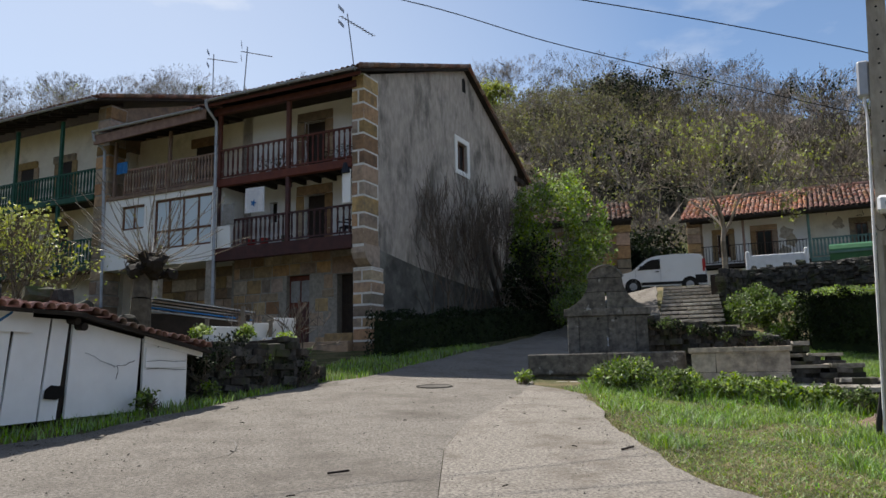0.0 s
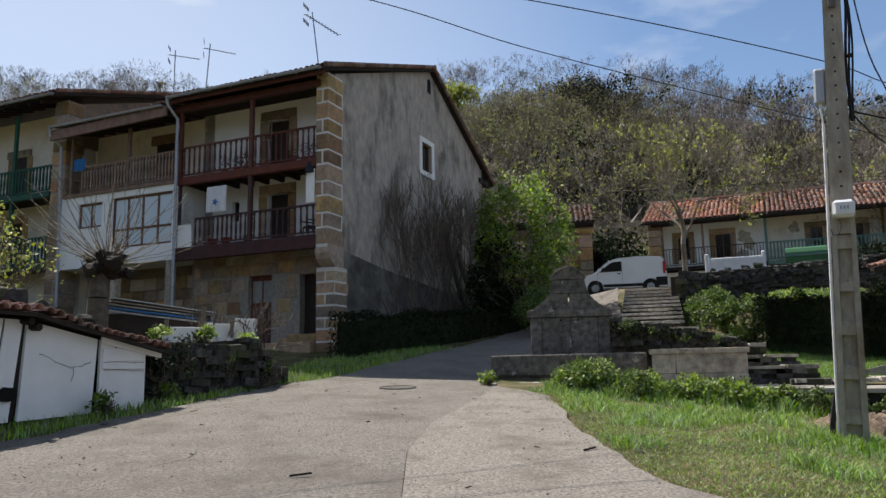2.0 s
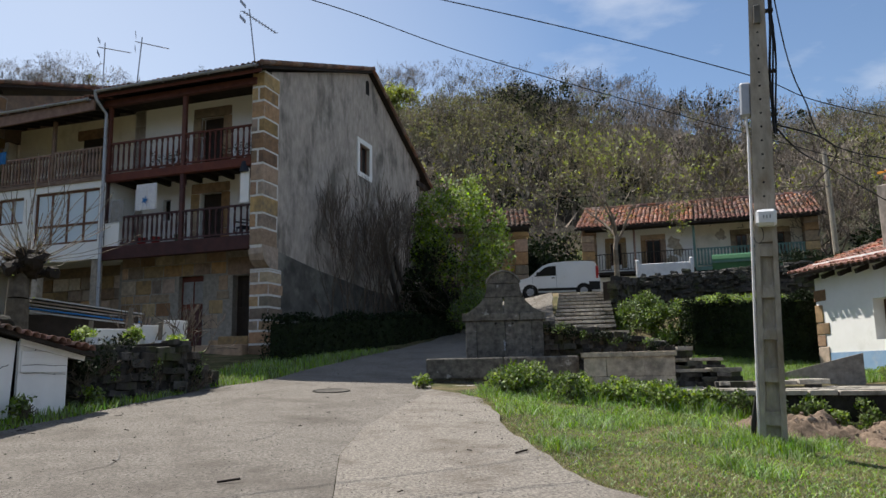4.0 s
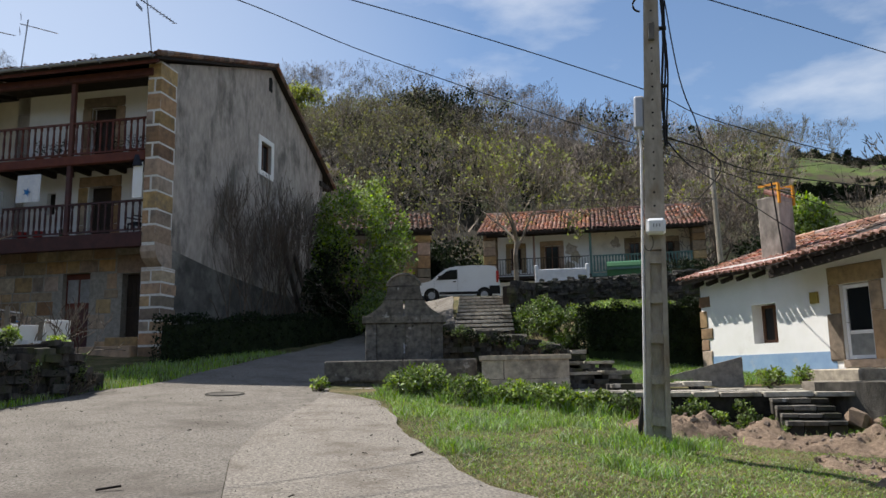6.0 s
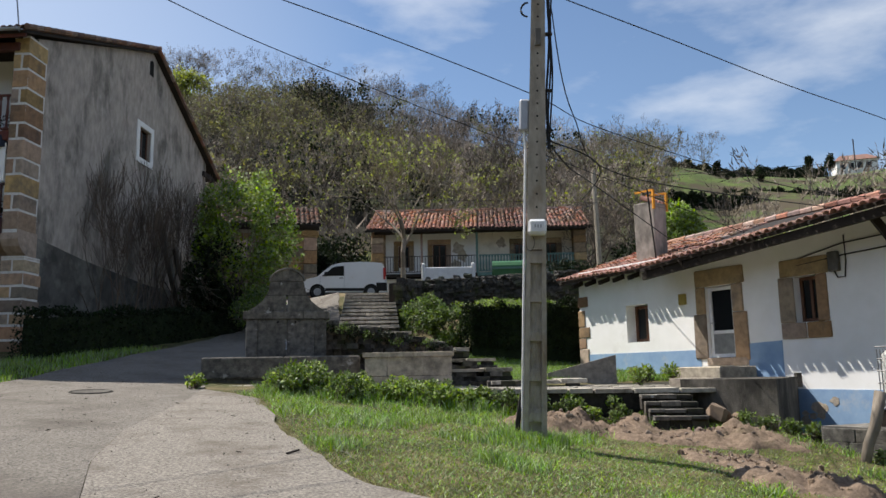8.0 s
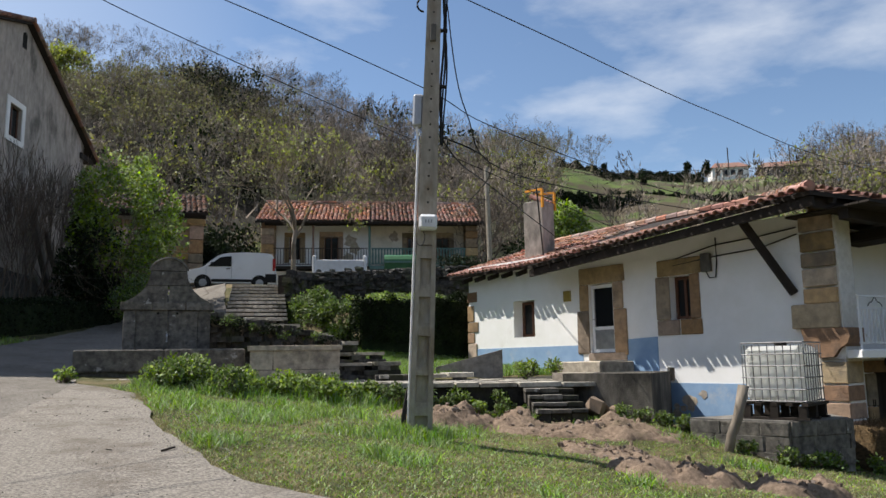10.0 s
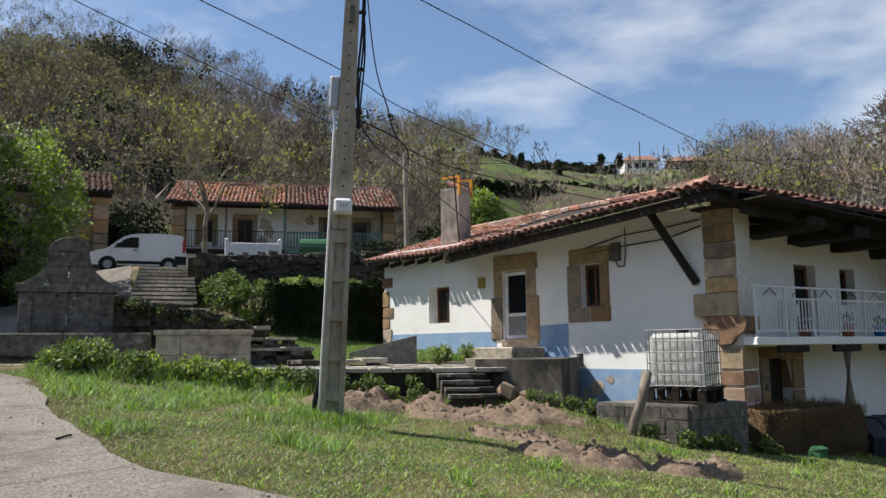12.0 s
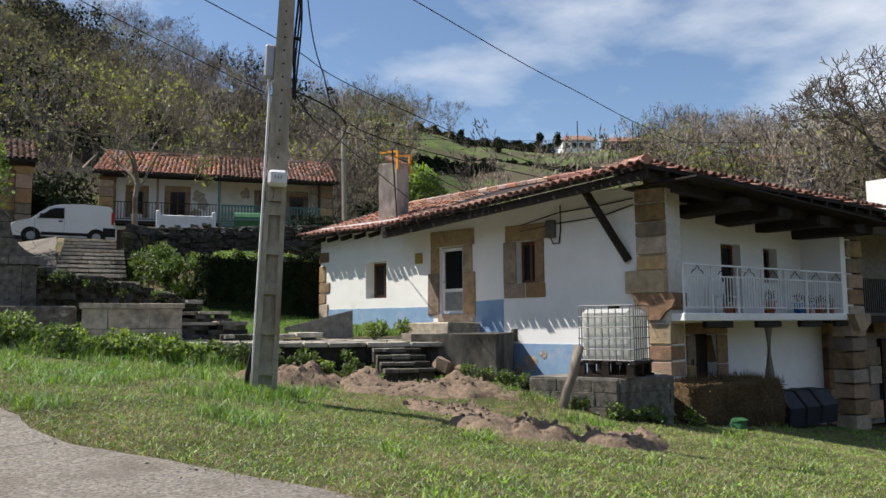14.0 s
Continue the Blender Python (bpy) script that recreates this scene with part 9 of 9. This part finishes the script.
def hillside():
    # terrace walls and hedge lines across the green slope
    for k, (a0, a1, d0, d1, h) in enumerate(((40, 50.5, 146, 148, 1.5), (41.5, 46.5, 126, 131, 0.8), (44, 53, 113, 108, 0.6), (40, 46, 100, 104, 1.2))):
        n = 26
        pts = []
        for i in range(n):
            az, d = a0 + (a1 - a0) * i / (n - 1), d0 + (d1 - d0) * i / (n - 1)
            x, y = d * math.sin(radians(az)), d * math.cos(radians(az))
            pts.append((x, y, ground_z(x, y) - 0.8, ground_z(x, y) + h * (0.7 + 0.35 * math.sin(i * 2.1))))
        hedge("field_hedge", pts, 1.3, 4600, "dark hedge line across the green hillside", 400 + k, M_leaf_dark, 0.35)
    for L, wd, h, az, d, label, roofm in ((6.4, 5.0, 2.3, 52.2, 150, "small white hillside house with a row of windows", M_tile_old), (10.5, 5.5, 2.9, 56.2, 150, "low brown hillside barn with a tile roof", M_tile_old), (8.0, 5.0, 2.6, 65.4, 92, "pale house with red roof behind the bare tree", M_tile_old)):
        x, y = d * math.sin(radians(az)), d * math.cos(radians(az))
        z = ground_z(x, y) - (0.9 if d > 120 else -0.4)
        m = pose(x, y, z, 0, 0, -az + 12)
        t = thing("hill_house", label, "house", "houses on the hill", (x, y, z))
        Geo().box(-L / 2, L / 2, -wd / 2, wd / 2, -2, h, m).make("wall", M_white if "white" in label or "pale" in label else M_stone_j, t)
        Geo().hexa([m @ Vector(p) for p in ((-L / 2 - 0.4, -wd / 2 - 0.4, h), (L / 2 + 0.4, -wd / 2 - 0.4, h), (L / 2 + 0.4, wd / 2 + 0.4, h), (-L / 2 - 0.4, wd / 2 + 0.4, h))],
                   [m @ Vector(p) for p in ((-L / 2 + 1, -0.1, h + 1.5), (L / 2 - 1, -0.1, h + 1.5), (L / 2 - 1, 0.1, h + 1.5), (-L / 2 + 1, 0.1, h + 1.5))]).make("roof", roofm, t)
        for k in range(4):
            a = -L / 2 + 0.5 + k * (L - 1) / 4
            Geo().box(a, a + (L - 1) / 4 - 0.5, -wd / 2 - 0.03, -wd / 2 + 0.02, h * 0.35, h * 0.8, m).make("window", M_glass, t)
        if "row" in label:
            Geo().tube([m @ Vector((-0.5, -wd / 2 - 1, 0)), m @ Vector((-0.5, -wd / 2 - 1, h + 3.5))], 0.1, 5).make("mast", M_iron, t)
    for k, (az, d) in enumerate(((43.5, 128), (49.5, 140), (50.8, 141), (46.3, 120))):
        x, y = d * math.sin(radians(az)), d * math.cos(radians(az))
        bush("field_tree", (x, y, ground_z(x, y) + 2.0), (0.8, 0.8, 1.5), 700, 0.35, M_leaf_dark, "small dark conifer on the meadow slope", 420 + k, lumps=8, group="trees on the meadow slope")


hillside()

# moss and ivy on the garden wall
rng_i = np.random.default_rng(500)
for k in range(9):
    x, y = -4.95 + 0.2 * k + rng_i.normal(0, 0.08), 15.3 + 0.36 * k + rng_i.normal(0, 0.05)
    bush("ivy_patch", (x + 0.05, y, 1.4 + 0.85 * rng_i.random()), (0.34, 0.3, 0.42), 420, 0.065, (M_leaf_dark, M_leaf_dark, M_leaf_mid)[k % 3], "ivy and moss clinging to the garden wall", 510 + k, lumps=6, group="ivy on the garden wall")
for k in range(10):
    s = k / 9
    x, y = 5.35 + 2.5 * s + rng_i.normal(0, 0.05), 20.95 - 2.5 * s
    bush("ivy_patch", (x, y, 2.95 - 0.75 * s), (0.3, 0.25, 0.2), 260, 0.06, M_leaf_dark if k % 2 else M_leaf_mid, "ivy trailing over the retaining wall", 540 + k, lumps=6, group="ivy on the retaining wall")
